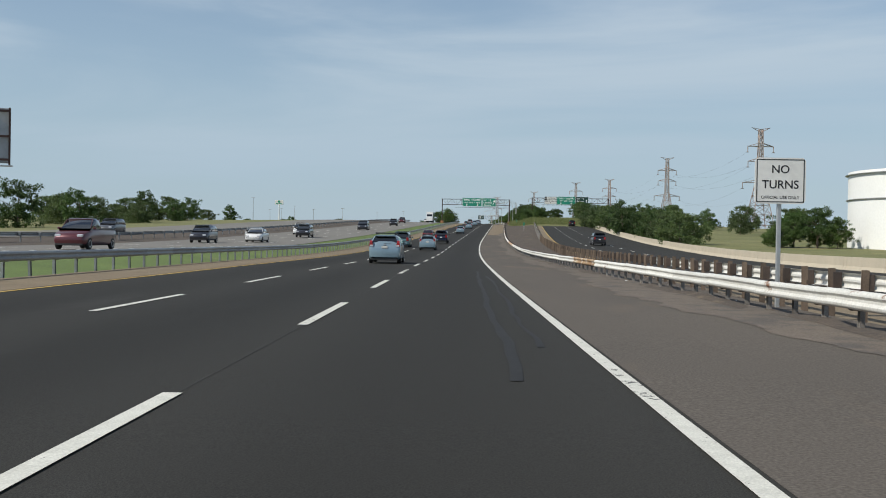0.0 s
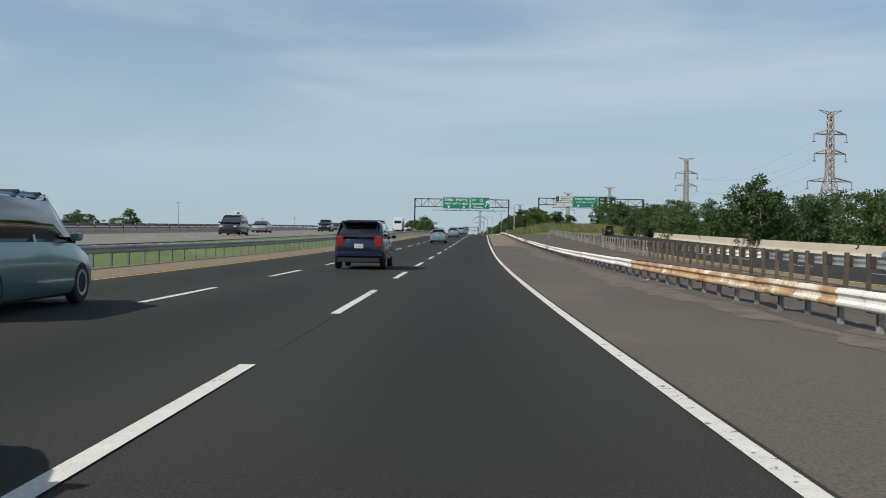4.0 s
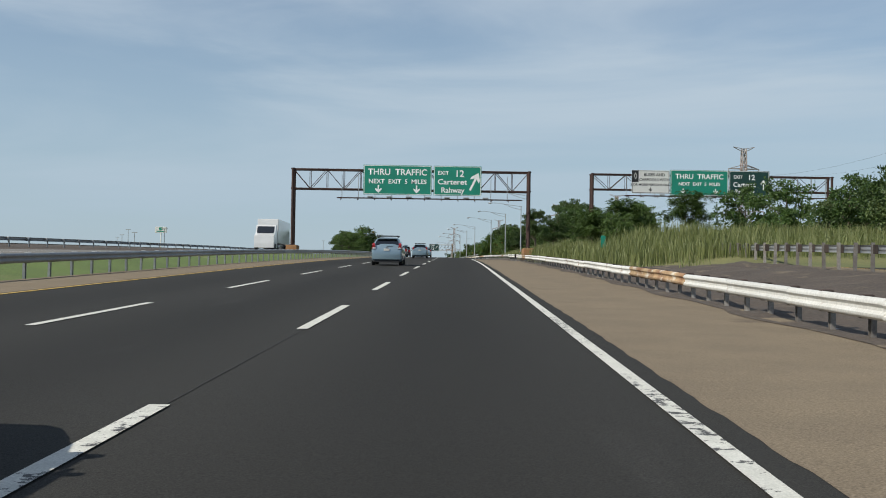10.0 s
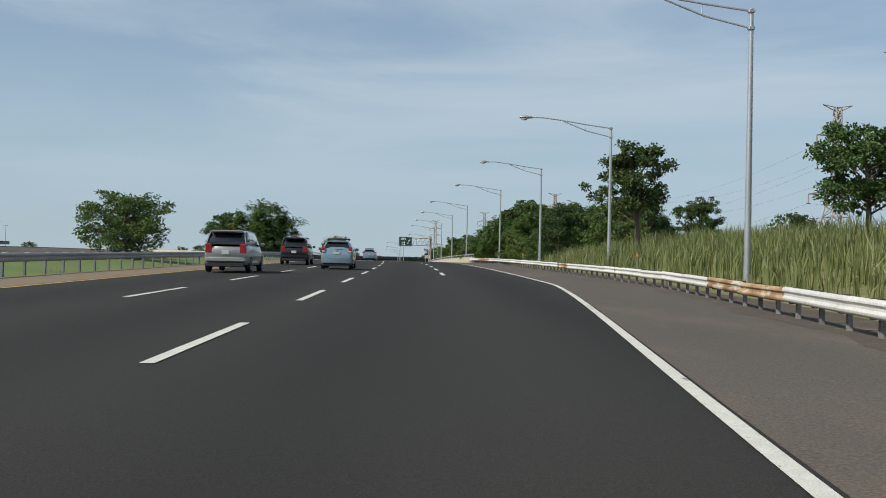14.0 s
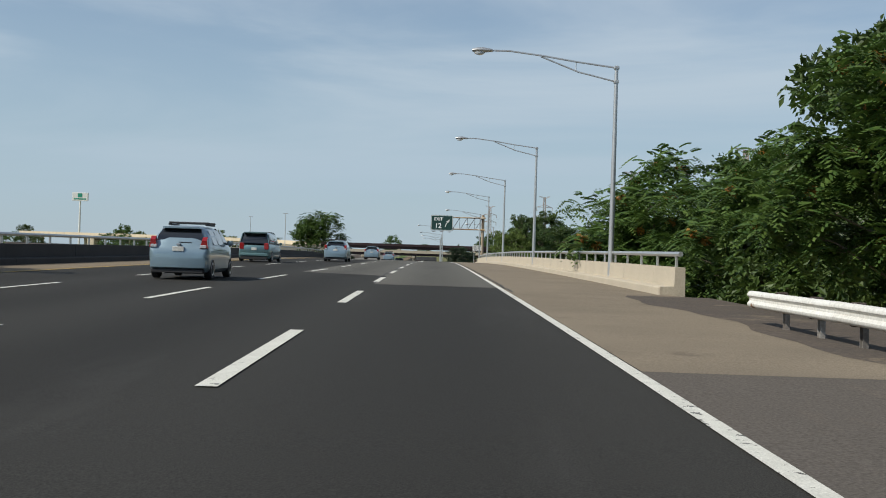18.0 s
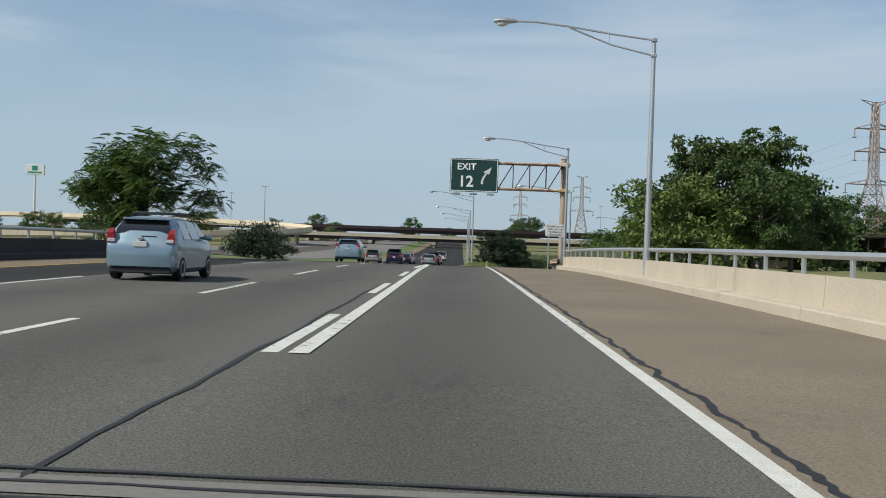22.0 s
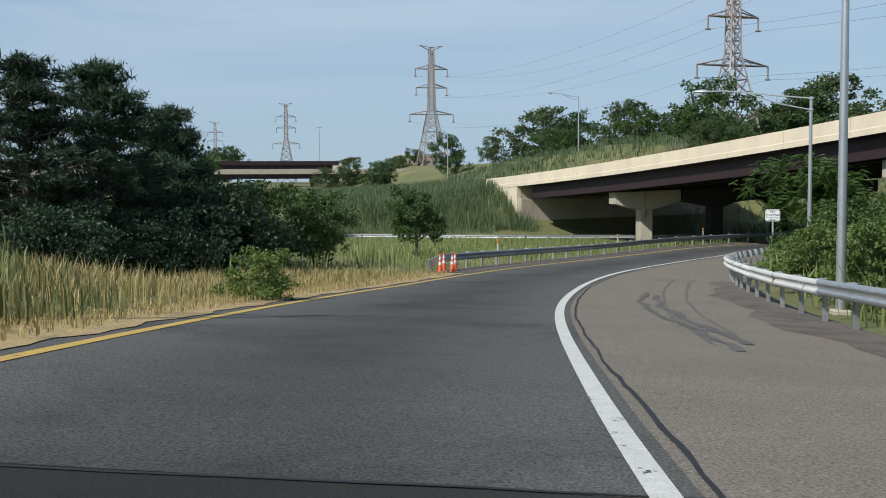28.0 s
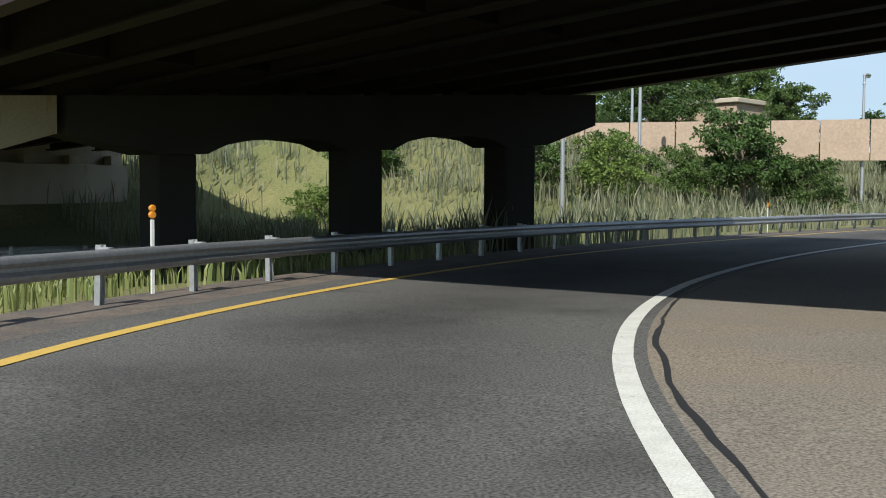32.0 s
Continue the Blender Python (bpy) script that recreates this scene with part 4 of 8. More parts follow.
# tarred seam and bridge joints
def crack(name, pts, width, label, mat=TAR, parent=None):
    rnd = random.Random(name + str(len(pts)) + str(round(pts[0].y, 2)))
    L, R = [], []
    j, w = 0.0, width * 0.3
    for i, p in enumerate(pts):
        d = (pts[min(i + 1, len(pts) - 1)] - pts[max(i - 1, 0)])
        s = Vector((d.y, -d.x, 0)).normalized()
        j = 0.75 * j + rnd.uniform(-0.5, 0.5) * width * 0.55
        w = 0.6 * w + 0.4 * width * rnd.uniform(0.15, 1.0) / 2
        L.append(p + s * (j - w))
        R.append(p + s * (j + w))
    return single(name, Shape().strip(L, R), mat, label, "road seam", kind="structure")


SEAM = material("dull_dark_seam", (0.024, 0.023, 0.021), 0.9, scale=2, third=(0.040, 0.039, 0.036), third_scale=1.5, third_cut=(0.42, 0.55))
seam_rnd = random.Random(8)
y = -40.0
while y < 360:
    run = seam_rnd.uniform(5, 22)
    crack("seam_lane", [at(v, -LANE + 0.02, 0.007) for v in span(y, y + run, 0.5)], seam_rnd.uniform(0.018, 0.035), "thin dark seam along the lane line", SEAM)
    y += run + seam_rnd.uniform(1, 14)
crack("seam_exit_left", [at(y, -0.13 + dash_shift(y), 0.013) for y in span(BR0 + 4, EXIT_Y - 40, 0.5)], 0.09, "ragged black tar seam beside the dashes")
crack("seam_exit_right", [at(y, taper(y) + 0.20 + edge_shift(y), 0.0085) for y in span(BR0 - 4, EXIT_Y - 4, 0.12)], 0.11, "ragged black tar seam beside the edge line")
for k, y in enumerate(JOINTS):
    crack("bridge_joint", [at(y + 0.22 * o, o, 0.014) for o in span(-LANE * 1.6, LANE + 4.4, 0.3)], 0.07 if k % 2 else 0.05, "dark expansion joint across the deck")


def blot(name, p, wide, long_, label, mat=SEAM, seed=0, lift=0.0078):
    """An oil spot: one ragged patch, flat on the asphalt."""
    rnd = random.Random(seed)
    ring = []
    for i in range(14):
        a, q = 2 * math.pi * i / 14, rnd.uniform(0.72, 1.12)
        y = p[1] + math.sin(a) * q * long_
        ring.append((p[0] + math.cos(a) * q * wide, y, road_z(y) + lift))
    return single(name, Shape().add(ring, [tuple(range(14))]), mat, label, "oil stain", kind="structure")


OIL = material("dull_oil_on_asphalt", (0.046, 0.044, 0.040), 0.9, second=(0.036, 0.035, 0.032), scale=3, grain=30)
SKID = material("rubber_marks", (0.085, 0.078, 0.068), 0.85, second=(0.125, 0.112, 0.095), scale=2.2, grain=20)
blot("oil_stain", (7.45, 531.3), 0.17, 0.24, "dark oil spot on the grey exit lane", seed=1, mat=OIL)
blot("oil_stain", (7.72, 531.35), 0.13, 0.12, "dark oil spot on the grey exit lane", seed=2, mat=OIL)
blot("oil_stain", (8.51, 528.1), 0.09, 0.14, "small dark oil spot on the grey exit lane", seed=3, mat=OIL)
blot("oil_stain", (0.65, 33.5), 0.07, 0.16, "small dark oil spot on the lane", seed=4, lift=0.002)
blot("oil_stain", (0.33, 33.6), 0.06, 0.18, "small dark oil spot on the lane", seed=5, lift=0.002)
for k, off in enumerate((2.95, 3.25)):
    crack("skid_mark", [ramp_at(v, off + 0.0035 * (v - 100) ** 2 * 0.4 - 0.02 * (v - 92), 0.016) for v in span(91 + k, 106 - k, 0.3)], 0.24, "faint curved rubber mark on the ramp shoulder", SKID)
lay("joint_header", -LANE * 1.9, LANE + 4.4, 598.15, 598.5, CONCRETE_ROAD, 0.013, "pale concrete header of a bridge joint", "road seam", step=0.4)
for y in (598.05, 598.32, 598.6):
    crack("bridge_joint", [at(y, o, 0.018) for o in span(-LANE * 1.9, LANE + 4.4, 0.3)], 0.07, "dark expansion joint across the deck")


# ---- guard rails ----
def w_beam(length):
    """A corrugated rail along +y, its face towards -x, centred on z = 0."""
    prof = [(0, -0.145), (-0.045, -0.125), (-0.066, -0.098), (-0.066, -0.066), (-0.026, -0.02), (-0.026, 0.02), (-0.066, 0.066), (-0.066, 0.098), (-0.045, 0.125), (0, 0.145)]
    ring = prof + [(x + 0.006, z) for x, z in reversed(prof)]
    return Shape().loft([[(x, y, z) for x, z in ring] for y in (0, length)])


def post_shape(height, block=True):
    s = Shape()
    w = 0.055 if height > 0.7 else 0.038
    s.box(-0.005, 0.005, -0.05, 0.05, -0.35, height, 0)
    s.box(-w, w, -0.055, -0.047, -0.35, height, 0)
    s.box(-w, w, 0.047, 0.055, -0.35, height, 0)
    return s


BEAM = 3.81
BEAM_MESH = {m.name: w_beam(BEAM + 0.03).mesh("beam", m, True) for m in (RAIL_WHITE, RAIL_GREY, GALV, RUST)}
POST_MESH = {(m.name, h): post_shape(h).mesh("post", m) for m in (GALV, RUST, RAIL_GREY, RAIL_POST, POST_BROWN, POST_GREY) for h in (0.45, 0.62, 1.02)}
BLOCK_MESH = {m.name: Shape().box(-0.09, 0.09, -0.06, 0.06, -0.16, 0.16, 0.012).mesh("blockout", m) for m in (RAIL_POST, GALV)}


def rail(name, where, s0, s1, beams, posts, label, side=1, height=0.62, every=1.905, top=0.60, group="", tall=False):
    """A rail along where(s, sideways, lift). side 1: its face looks to the left of the way. beams: materials to pick from, in runs."""
    rnd = random.Random(name)
    root = thing(name, label, "guard rail", group=group)
    n = int((s1 - s0) / BEAM)
    mat, run = beams[0], 0
    for i in range(n):
        if run <= 0:
            mat = rnd.choice(beams)
            run = rnd.randint(1, 2) if mat is RUST else rnd.randint(2, 7)
        run -= 1
        a, b = where(s0 + i * BEAM, 0, top), where(s0 + (i + 1) * BEAM, 0, top)
        d = b - a
        yaw, pitch = -math.degrees(math.atan2(d.x, d.y)), math.degrees(math.atan2(d.z, math.hypot(d.x, d.y)))
        m = Matrix.Translation(a) @ Euler((radians(pitch + rnd.uniform(-0.25, 0.25)), 0, radians(yaw))).to_matrix().to_4x4()
        m = m @ Matrix.Diagonal((side, d.length / BEAM, 1, 1)) if side > 0 else Matrix.Translation(b) @ Euler((radians(-pitch), 0, radians(yaw + 180))).to_matrix().to_4x4() @ Matrix.Diagonal((1, d.length / BEAM, 1, 1))
        part("beam", BEAM_MESH[mat.name], mat, root, at=m)
    k = 0
    s = s0 + 0.3
    pm = POST_MESH[(posts.name, 1.02 if tall else 0.45 if top < 0.5 else 0.62)]
    while s < s0 + n * BEAM:
        p = where(s, 0.17 * side, 0.0)
        q = where(s + 1, 0.17 * side, 0.0)
        yaw = -math.degrees(math.atan2(q.x - p.x, q.y - p.y))
        part("post", pm, posts, root, at=pose(p.x, p.y, p.z + (0.1 if not tall else 0.05), rnd.uniform(-1.5, 1.5), rnd.uniform(-1.5, 1.5), yaw))
        bm = BLOCK_MESH[(RAIL_POST if posts in (RUST, RAIL_POST, POST_BROWN, POST_GREY) else GALV).name]
        part("blockout", bm, None, root, at=pose(*where(s, 0.085 * side, top), 0, 0, yaw))
        s += every
        k += 1
    return root


def main_side(off):
    f = off if callable(off) else (lambda y: off)
    return lambda s, o, lift: at(s, f(s) + o, lift)


shoulder_line = spline([(-20, 4.6), (15, 4.4), (70, 4.02), (150, 3.9), (255, 3.78), (366, 3.75)])


def soil_bank(y0, y1):
    """Bare rubbly soil that rises unevenly from the shoulder rail to the outer posts."""
    rnd = random.Random(31)
    sh, ys, cols = Shape(), span(y0, y1, 1.2), 9
    for y in ys:
        a, b = shoulder_line(min(y, 366)) - 0.25 + 0.12 * math.sin(y * 0.8) + rnd.uniform(-0.06, 0.06), second_rail(y) + 0.4
        for k in range(cols):
            u = k / (cols - 1)
            rough = 0.0 if k in (0, cols - 1) else rnd.uniform(-0.05, 0.09)
            sh.v.append(tuple(at(y, a + (b - a) * u, 0.012 + (outer_lift(y) + 0.02) * (3 * u * u - 2 * u**3) + rough * (1 + 1.2 * u * (y > 180)))))
    sh.f = [(j * cols + i, j * cols + i + 1, (j + 1) * cols + i + 1, (j + 1) * cols + i) for j in range(len(ys) - 1) for i in range(cols - 1)]
    return sh


single("soil_bank", soil_bank(-30, 352), SOIL, "dark rubbly bare soil between the two rails", "soil", kind="structure", smooth=True)
rail("median_rail", main_side(-3 * LANE - 3.3), -30, 535, [RAIL_GREY], RAIL_GREY, "long grey steel guard rail along the grassed median", side=-1)
rail("shoulder_rail", main_side(shoulder_line), -10, TAPER[0] - 10, [RAIL_WHITE, RAIL_WHITE, RUST], POST_GREY, "white and rust-streaked guard rail beside the shoulder", side=1, every=1.5, top=0.44)
rail("exit_rail", main_side(lambda y: 3.75 + (taper(y)) * 0.95), TAPER[0] - 10, BR0 - 12, [RAIL_WHITE, RAIL_WHITE, RAIL_WHITE, RUST], POST_GREY, "white and rusty guard rail along the reed bank", side=1, every=1.5, top=0.44)
by_outer = lambda s, o, lift: at(s, second_rail(s) + o, lift + outer_lift(s))
rail("truck_road_rail", by_outer, -10, 175, [RAIL_WHITE, GALV], POST_BROWN, "guard rail with tall brown posts beside the outer roadway", side=-1, tall=True, top=0.84, every=1.7)
rail("truck_road_rail", by_outer, 173.0, 345, [RAIL_WHITE, GALV], POST_GREY, "guard rail with tall grey posts beside the outer roadway", side=-1, tall=True, top=0.84, every=1.7)


# sandy grit swept against the rail, and faint tyre streaks
grit = lambda y: 2.85 + 0.35 * math.sin(y * 0.17) + 0.14 * math.sin(y * 1.13 + 1) + 0.08 * math.sin(y * 2.9) + 0.07 * math.sin(y * 7.1) * math.sin(y * 3.7)
lay("grit_strip", grit, 4.6, -20, 235, SOIL_SAND, 0.009, "sandy grit swept along the guard rail", "grit", step=0.25)
SKID = material("skid_rubber", (0.010, 0.0098, 0.0095), 0.85, scale=2, third=(0.022, 0.0215, 0.0195), third_scale=6, third_cut=(0.5, 0.7))
for o, a, b in ((-0.95, 9, 44), (-0.55, 12, 38)):
    crack("tyre_streak", [at(y, o + 0.006 * (y - a), 0.006) for y in span(a, b, 1.2)], 0.16, "faint dark tyre streak on the lane", SKID)


# ---- outer roadway on the right, and the opposite roadways ----
def truck(y, o, lift=0.0):
    return at(y, second_rail(y) + o, lift + outer_lift(y) + 0.03)


ys = span(-60, 420, 8)
single("road_outer", Shape().strip([truck(y, 0.6) for y in ys], [truck(y, 16.2) for y in ys]), ASPHALT, "dark asphalt outer roadway beyond the double rail", "road", kind="structure")
single("road_outer_shoulder", Shape().strip([truck(y, -0.1, 0.004) for y in ys], [truck(y, 2.0, 0.004) for y in ys]), SHOULDER_TAN, "tan shoulder of the outer roadway", "shoulder", kind="structure")
root = thing("lane_line_outer", "white dashes on the outer roadway", "lane line", kind="structure")
for lane in (2.1 + LANE, 2.1 + 2 * LANE):
    for k in range(-2, 33):
        y = k * 12.19
        part("dash", Shape().strip([truck(v, lane - 0.07, 0.01) for v in (y, y + 4.6)], [truck(v, lane + 0.07, 0.01) for v in (y, y + 4.6)]), WHITE_LINE, root)
single("edge_line_outer", Shape().strip([truck(y, 2.0, 0.012) for y in ys], [truck(y, 2.15, 0.012) for y in ys]), YELLOW_LINE, "yellow edge line of the outer roadway", "road line", kind="structure")
wall = thing("barrier_outer", "long tan concrete barrier along the outer roadway", "barrier", kind="structure")
for k in range(0, 42):
    y = 30 + k * 8.0
    a, b = truck(y, 16.6, -0.3), truck(y + 7.96, 16.6, -0.3)
    prof = [(-0.05, 0), (0.0, 0.3), (0.12, 0.55), (0.16, 1.15), (0.36, 1.15), (0.42, 0)]
    part("barrier_panel", Shape().loft([[(p.x + x, p.y, p.z + z) for x, z in prof] for p in (a, b)]), CONCRETE, wall)

opp = spline(OPPOSITE_LIFT)


def opposite(y, o, lift=0.0):
    return Vector((edge_x(y) - 3 * LANE + o, y, road_z(y) + opp(y) + lift))


ys = span(-120, 1100, 12)
single("road_opposite", Shape().strip([opposite(y, -22.5) for y in ys], [opposite(y, -7.2) for y in ys]), CONCRETE_ROAD, "pale worn roadway for oncoming traffic", "road", kind="structure")
single("road_opposite_far", Shape().strip([opposite(y, -46, 0.5) for y in ys], [opposite(y, -29, 0.5) for y in ys]), CONCRETE_ROAD, "far pale roadway for oncoming traffic", "road", kind="structure")
single("median_bank", Shape().strip([opposite(y, -7.25, -0.03) for y in ys], [at(y, -3 * LANE - 3.4, -0.05) for y in ys]), GRASS_GREEN, "grassed median bank", "grass", kind="structure")
single("median_bank_far", Shape().strip([opposite(y, -29.05, 0.45) for y in ys], [opposite(y, -22.45, -0.03) for y in ys]), SOIL, "bare strip between the opposite roadways", "ground", kind="structure")
single("verge_bank_far", Shape().strip([Vector((-130, y, ground_z(-130, y) - 0.4)) for y in ys], [opposite(y, -45.95, 0.45) for y in ys]), GRASS, "grassed bank beyond the far roadway", "grass", kind="structure")
rail("opposite_rail", lambda s, o, l: opposite(s, -25.5 + o, l + 0.2), -60, 480, [RAIL_GREY], RAIL_GREY, "grey guard rail between the opposite roadways", side=1, every=3.81)
root = thing("lane_line_opposite", "white dashes on the oncoming roadway", "lane line", kind="structure")
for lane in (-11.2, -14.9, -18.6):
    for k in range(-2, 40):
        y = k * 12.19
        part("dash", Shape().strip([opposite(v, lane - 0.07, 0.01) for v in (y, y + 4.6)], [opposite(v, lane + 0.07, 0.01) for v in (y, y + 4.6)]), WHITE_LINE, root)


# ---- bridge parapets of the exit lane, with pipe rail ----
def parapet(name, off, y0, y1, label, inward=-1, mat=CONCRETE, rail_mat=LAMP_METAL):
    root = thing(name, label, "parapet", kind="structure")
    f = off if callable(off) else (lambda y: off)
    n = int((y1 - y0) / 7.6)
    L = (y1 - y0) / n
    prof = [(0.42 * inward, -0.5), (0.42 * inward, 0.20), (0.40 * inward, 0.24), (0.02 * inward, 0.26), (0.0, 0.80), (-0.28 * inward, 0.80), (-0.30 * inward, -0.5)]
    if inward > 0:
        prof.reverse()
    for k in range(n):
        a, b = y0 + k * L + 0.012, y0 + (k + 1) * L - 0.012
        part("parapet_panel", Shape().loft([[at(y, f(y) + x, z) for x, z in prof] for y in (a, b)]), mat, root)
    for y in span(y0 + 0.5, y1 - 0.5, 2.5):
        part("rail_post", Shape().box(-0.035, 0.035, -0.06, 0.06, 0.79, 1.12, 0.01), rail_mat, root, at=Matrix.Translation(at(y, f(y) - 0.14 * inward)))
    for k in range(n):
        a, b = y0 + k * L, y0 + (k + 1) * L
        part("pipe", Shape().tube([at(y, f(y) - 0.14 * inward, 1.17) for y in (a, b)], 0.07, 8), rail_mat, root, smooth=True)
    return root


parapet("parapet_right", lambda y: taper(y) + 4.9, BR0 - 3, BR1, "tan concrete bridge parapet with a pale pipe rail")
# left parapet: mottled near-black concrete, much darker than the right one
parapet("parapet_left", -3 * LANE - 3.6, BR0 - 16, BR1 - 8, "dark concrete parapet with a pipe rail above", inward=1, mat=material("near_black_concrete", (0.04, 0.038, 0.036), 0.9, scale=0.8, third=(0.025, 0.024, 0.023), third_scale=0.7), rail_mat=LAMP_METAL)


# ---- sign gantries ----
def truss_bars(p0, p1, depth, width, bays, r, root):
    """Diagonals and uprights of a box truss between two points, each a part."""
    d = (p1 - p0) / bays
    for k in range(bays):
        for w in (0, width):
            o = Vector((0, w, 0))
            a, b = p0 + d * k + o, p0 + d * (k + 1) + o
            part("diagonal", Shape().tube([a, b + Vector((0, 0, depth))] if k % 2 else [a + Vector((0, 0, depth)), b], r, 5), RUST_DARK, root)
            part("upright", Shape().tube([b, b + Vector((0, 0, depth))], r * 0.9, 5), RUST_DARK, root)


def sign_panel(parent, name, mat, x0, x1, z0, z1, y, words, label, arrows=(), ink=SIGN_INK, border=SIGN_INK):
    """A sheet with a border, its letters as (text, x, z, size) and down or slant arrows as (x, z, size, turn)."""
    sheet = part(name, Shape().box(x0, x1, y, y + 0.06, z0, z1, 0.012), mat, parent, label)
    fr = Shape()
    t = 0.05
    for a in ((x0 + t, x1 - t, z1 - 2 * t, z1 - t), (x0 + t, x1 - t, z0 + t, z0 + 2 * t), (x0 + t, x0 + 2 * t, z0 + 2 * t, z1 - 2 * t), (x1 - 2 * t, x1 - t, z0 + 2 * t, z1 - 2 * t)):
        fr.box(a[0], a[1], y - 0.008, y + 0.001, a[2], a[3])
    part("border", fr, border, sheet)
    for text, x, z, size, *wide in words:
        me = lettering(text, size, 0.02 * size)
        if wide:
            me.transform(Matrix.Diagonal((wide[0] / max(v.co.x * 2 for v in me.vertices), 1, 1, 1)))
        me.materials.clear()
        me.materials.append(ink)
        ob = part("lettering", me, ink, sheet, at=pose(x, y - 0.006, z))
    for x, z, size, turn in arrows:
        k = 0.6 if turn else 1.0
        pts = [(-0.09 * k, 0.5), (0.09 * k, 0.5), (0.09 * k, -0.02 - 0.14 * (k < 1)), (0.40 * k, 0.12 - 0.14 * (k < 1)), (0.40 * k, -0.08 - 0.1 * (k < 1)), (0, -0.5), (-0.40 * k, -0.08 - 0.1 * (k < 1)), (-0.40 * k, 0.12 - 0.14 * (k < 1)), (-0.09 * k, -0.02 - 0.14 * (k < 1))]
        c, s_ = math.cos(radians(turn)), math.sin(radians(turn))
        vs = [(x + size * (px * c - pz * s_), y - 0.006, z + size * (px * s_ + pz * c)) for px, pz in pts]
        part("arrow", Shape().add(vs, [tuple(range(len(vs) - 1, -1, -1))]), ink, sheet)
    return sheet


def gantry(name, left, right, base_l, base_r, chord, depth, label, group):
    """Two-legged truss towers on rust-stained footings with a box truss across. left, right: x; at y = 0."""
    root = thing(name, label, "sign gantry", group=group)
    W = 1.3
    for x, b in ((left, base_l), (right, base_r)):
        part("footing", Shape().box(x - 0.55, x + 0.55, -0.5, W + 0.5, b - 0.6, b + 1.35, 0.04), RUST_BASE, root)
        tower = part("tower", Shape().tube([(x, 0, b + 1.3), (x, 0, chord + depth + 0.1)], 0.15, 10), RUST_DARK, root, smooth=True)
        part("back_leg", Shape().tube([(x, W, b + 1.3), (x, W, chord + depth + 0.1)], 0.15, 10), RUST_DARK, tower, smooth=True)
        br = Shape()
        n = 4
        for k in range(n):
            z0, z1 = b + 1.6 + (chord - b - 1.6) * k / n, b + 1.6 + (chord - b - 1.6) * (k + 1) / n
            br.tube([(x, 0 if k % 2 else W, z0), (x, W if k % 2 else 0, z1)], 0.05, 6)
        part("bracing", br, RUST_DARK, tower)
        part("base_plate", Shape().box(x - 0.3, x + 0.3, -0.3, W + 0.3, b + 1.352, b + 1.40, 0.01), RUST_DARK, tower)
    for z in (chord, chord + depth):
        for y in (0, W):
            part("chord", Shape().tube([(left - 0.2, y, z), (right + 0.2, y, z)], 0.075, 8), RUST_DARK, root, smooth=True)
    bays = 14
    truss_bars(Vector((left, 0, chord)), Vector((right, 0, chord)), depth, W, bays, 0.035, root)
    return root


def gantry_lights(root, x0, x1, z, n, mat=LAMP_METAL):
    """A catwalk bar with lamp housings in front of the sheets."""
    bar = part("lamp_walkway", Shape().box(x0, x1, -1.55, -1.35, z - 0.07, z, 0.01).box(x0, x1, -0.75, -0.65, z - 0.07, z, 0.01), RUST_DARK, root)
    for k in range(int((x1 - x0) / 1.7) + 1):
        x = x0 + 0.4 + k * 1.7
        if x < x1:
            part("bracket", Shape().tube([(x, 0.0, z - 0.1), (x, -1.6, z - 0.1), (x - 0.0, -1.75, z - 0.28)], 0.035, 6), RUST_DARK, bar)
            part("hanger", Shape().box(x - 0.03, x + 0.03, -0.12, -0.05, z - 0.1, z + 2.4, 0), GALV, bar)
    for k in range(n):
        x = x0 + (x1 - x0) * (0.18 + 0.62 * k / max(1, n - 1))
        part("lamp_housing", Shape().box(x - 0.3, x + 0.3, -1.75, -1.45, z + 0.01, z + 0.16, 0.04), mat, bar)


G1 = gantry("sign_gantry", G1_X[0], G1_X[1], G1_BASE[0], G1_BASE[1], G1_CHORD, G1_DEPTH, "dark rusted truss gantry with two green exit signs", "sign gantries")
G1.matrix_basis = Matrix.Translation((0, G1_Y, 0))
x0, xm, x1, z0, z1 = G1_SIGN
w1, w2, hh = xm - x0, x1 - xm - 0.2, z1 - z0
sign_panel(G1, "through_sign", SIGN_GREEN, x0, xm, z0, z1, -0.32, [("THRU  TRAFFIC", x0 + w1 * 0.5, z0 + hh * 0.67, hh * 0.29, w1 * 0.86), ("NEXT  EXIT  5  MILES", x0 + w1 * 0.5, z0 + hh * 0.38, hh * 0.21, w1 * 0.85)], "green sheet with white lettering and two arrows", [(x0 + w1 * 0.22, z0 + hh * 0.19, hh * 0.27, 0), (x0 + w1 * 0.78, z0 + hh * 0.19, hh * 0.27, 0)])
sign_panel(G1, "exit_sign", SIGN_GREEN, xm + 0.2, x1, z0, z1, -0.32, [("EXIT", xm + 0.2 + w2 * 0.20, z0 + hh * 0.70, hh * 0.18), ("12", xm + 0.2 + w2 * 0.54, z0 + hh * 0.64, hh * 0.32), ("Carteret", xm + 0.2 + w2 * 0.39, z0 + hh * 0.38, hh * 0.25, w2 * 0.62), ("Rahway", xm + 0.2 + w2 * 0.40, z0 + hh * 0.10, hh * 0.25, w2 * 0.50)], "green sheet with white lettering and a slanted arrow", [(xm + 0.2 + w2 * 0.85, z0 + hh * 0.48, hh * 0.66, 154)])
gantry_lights(G1, x0 - 2.6, G1_X[1] - 0.8, z0 - 0.4, 7)

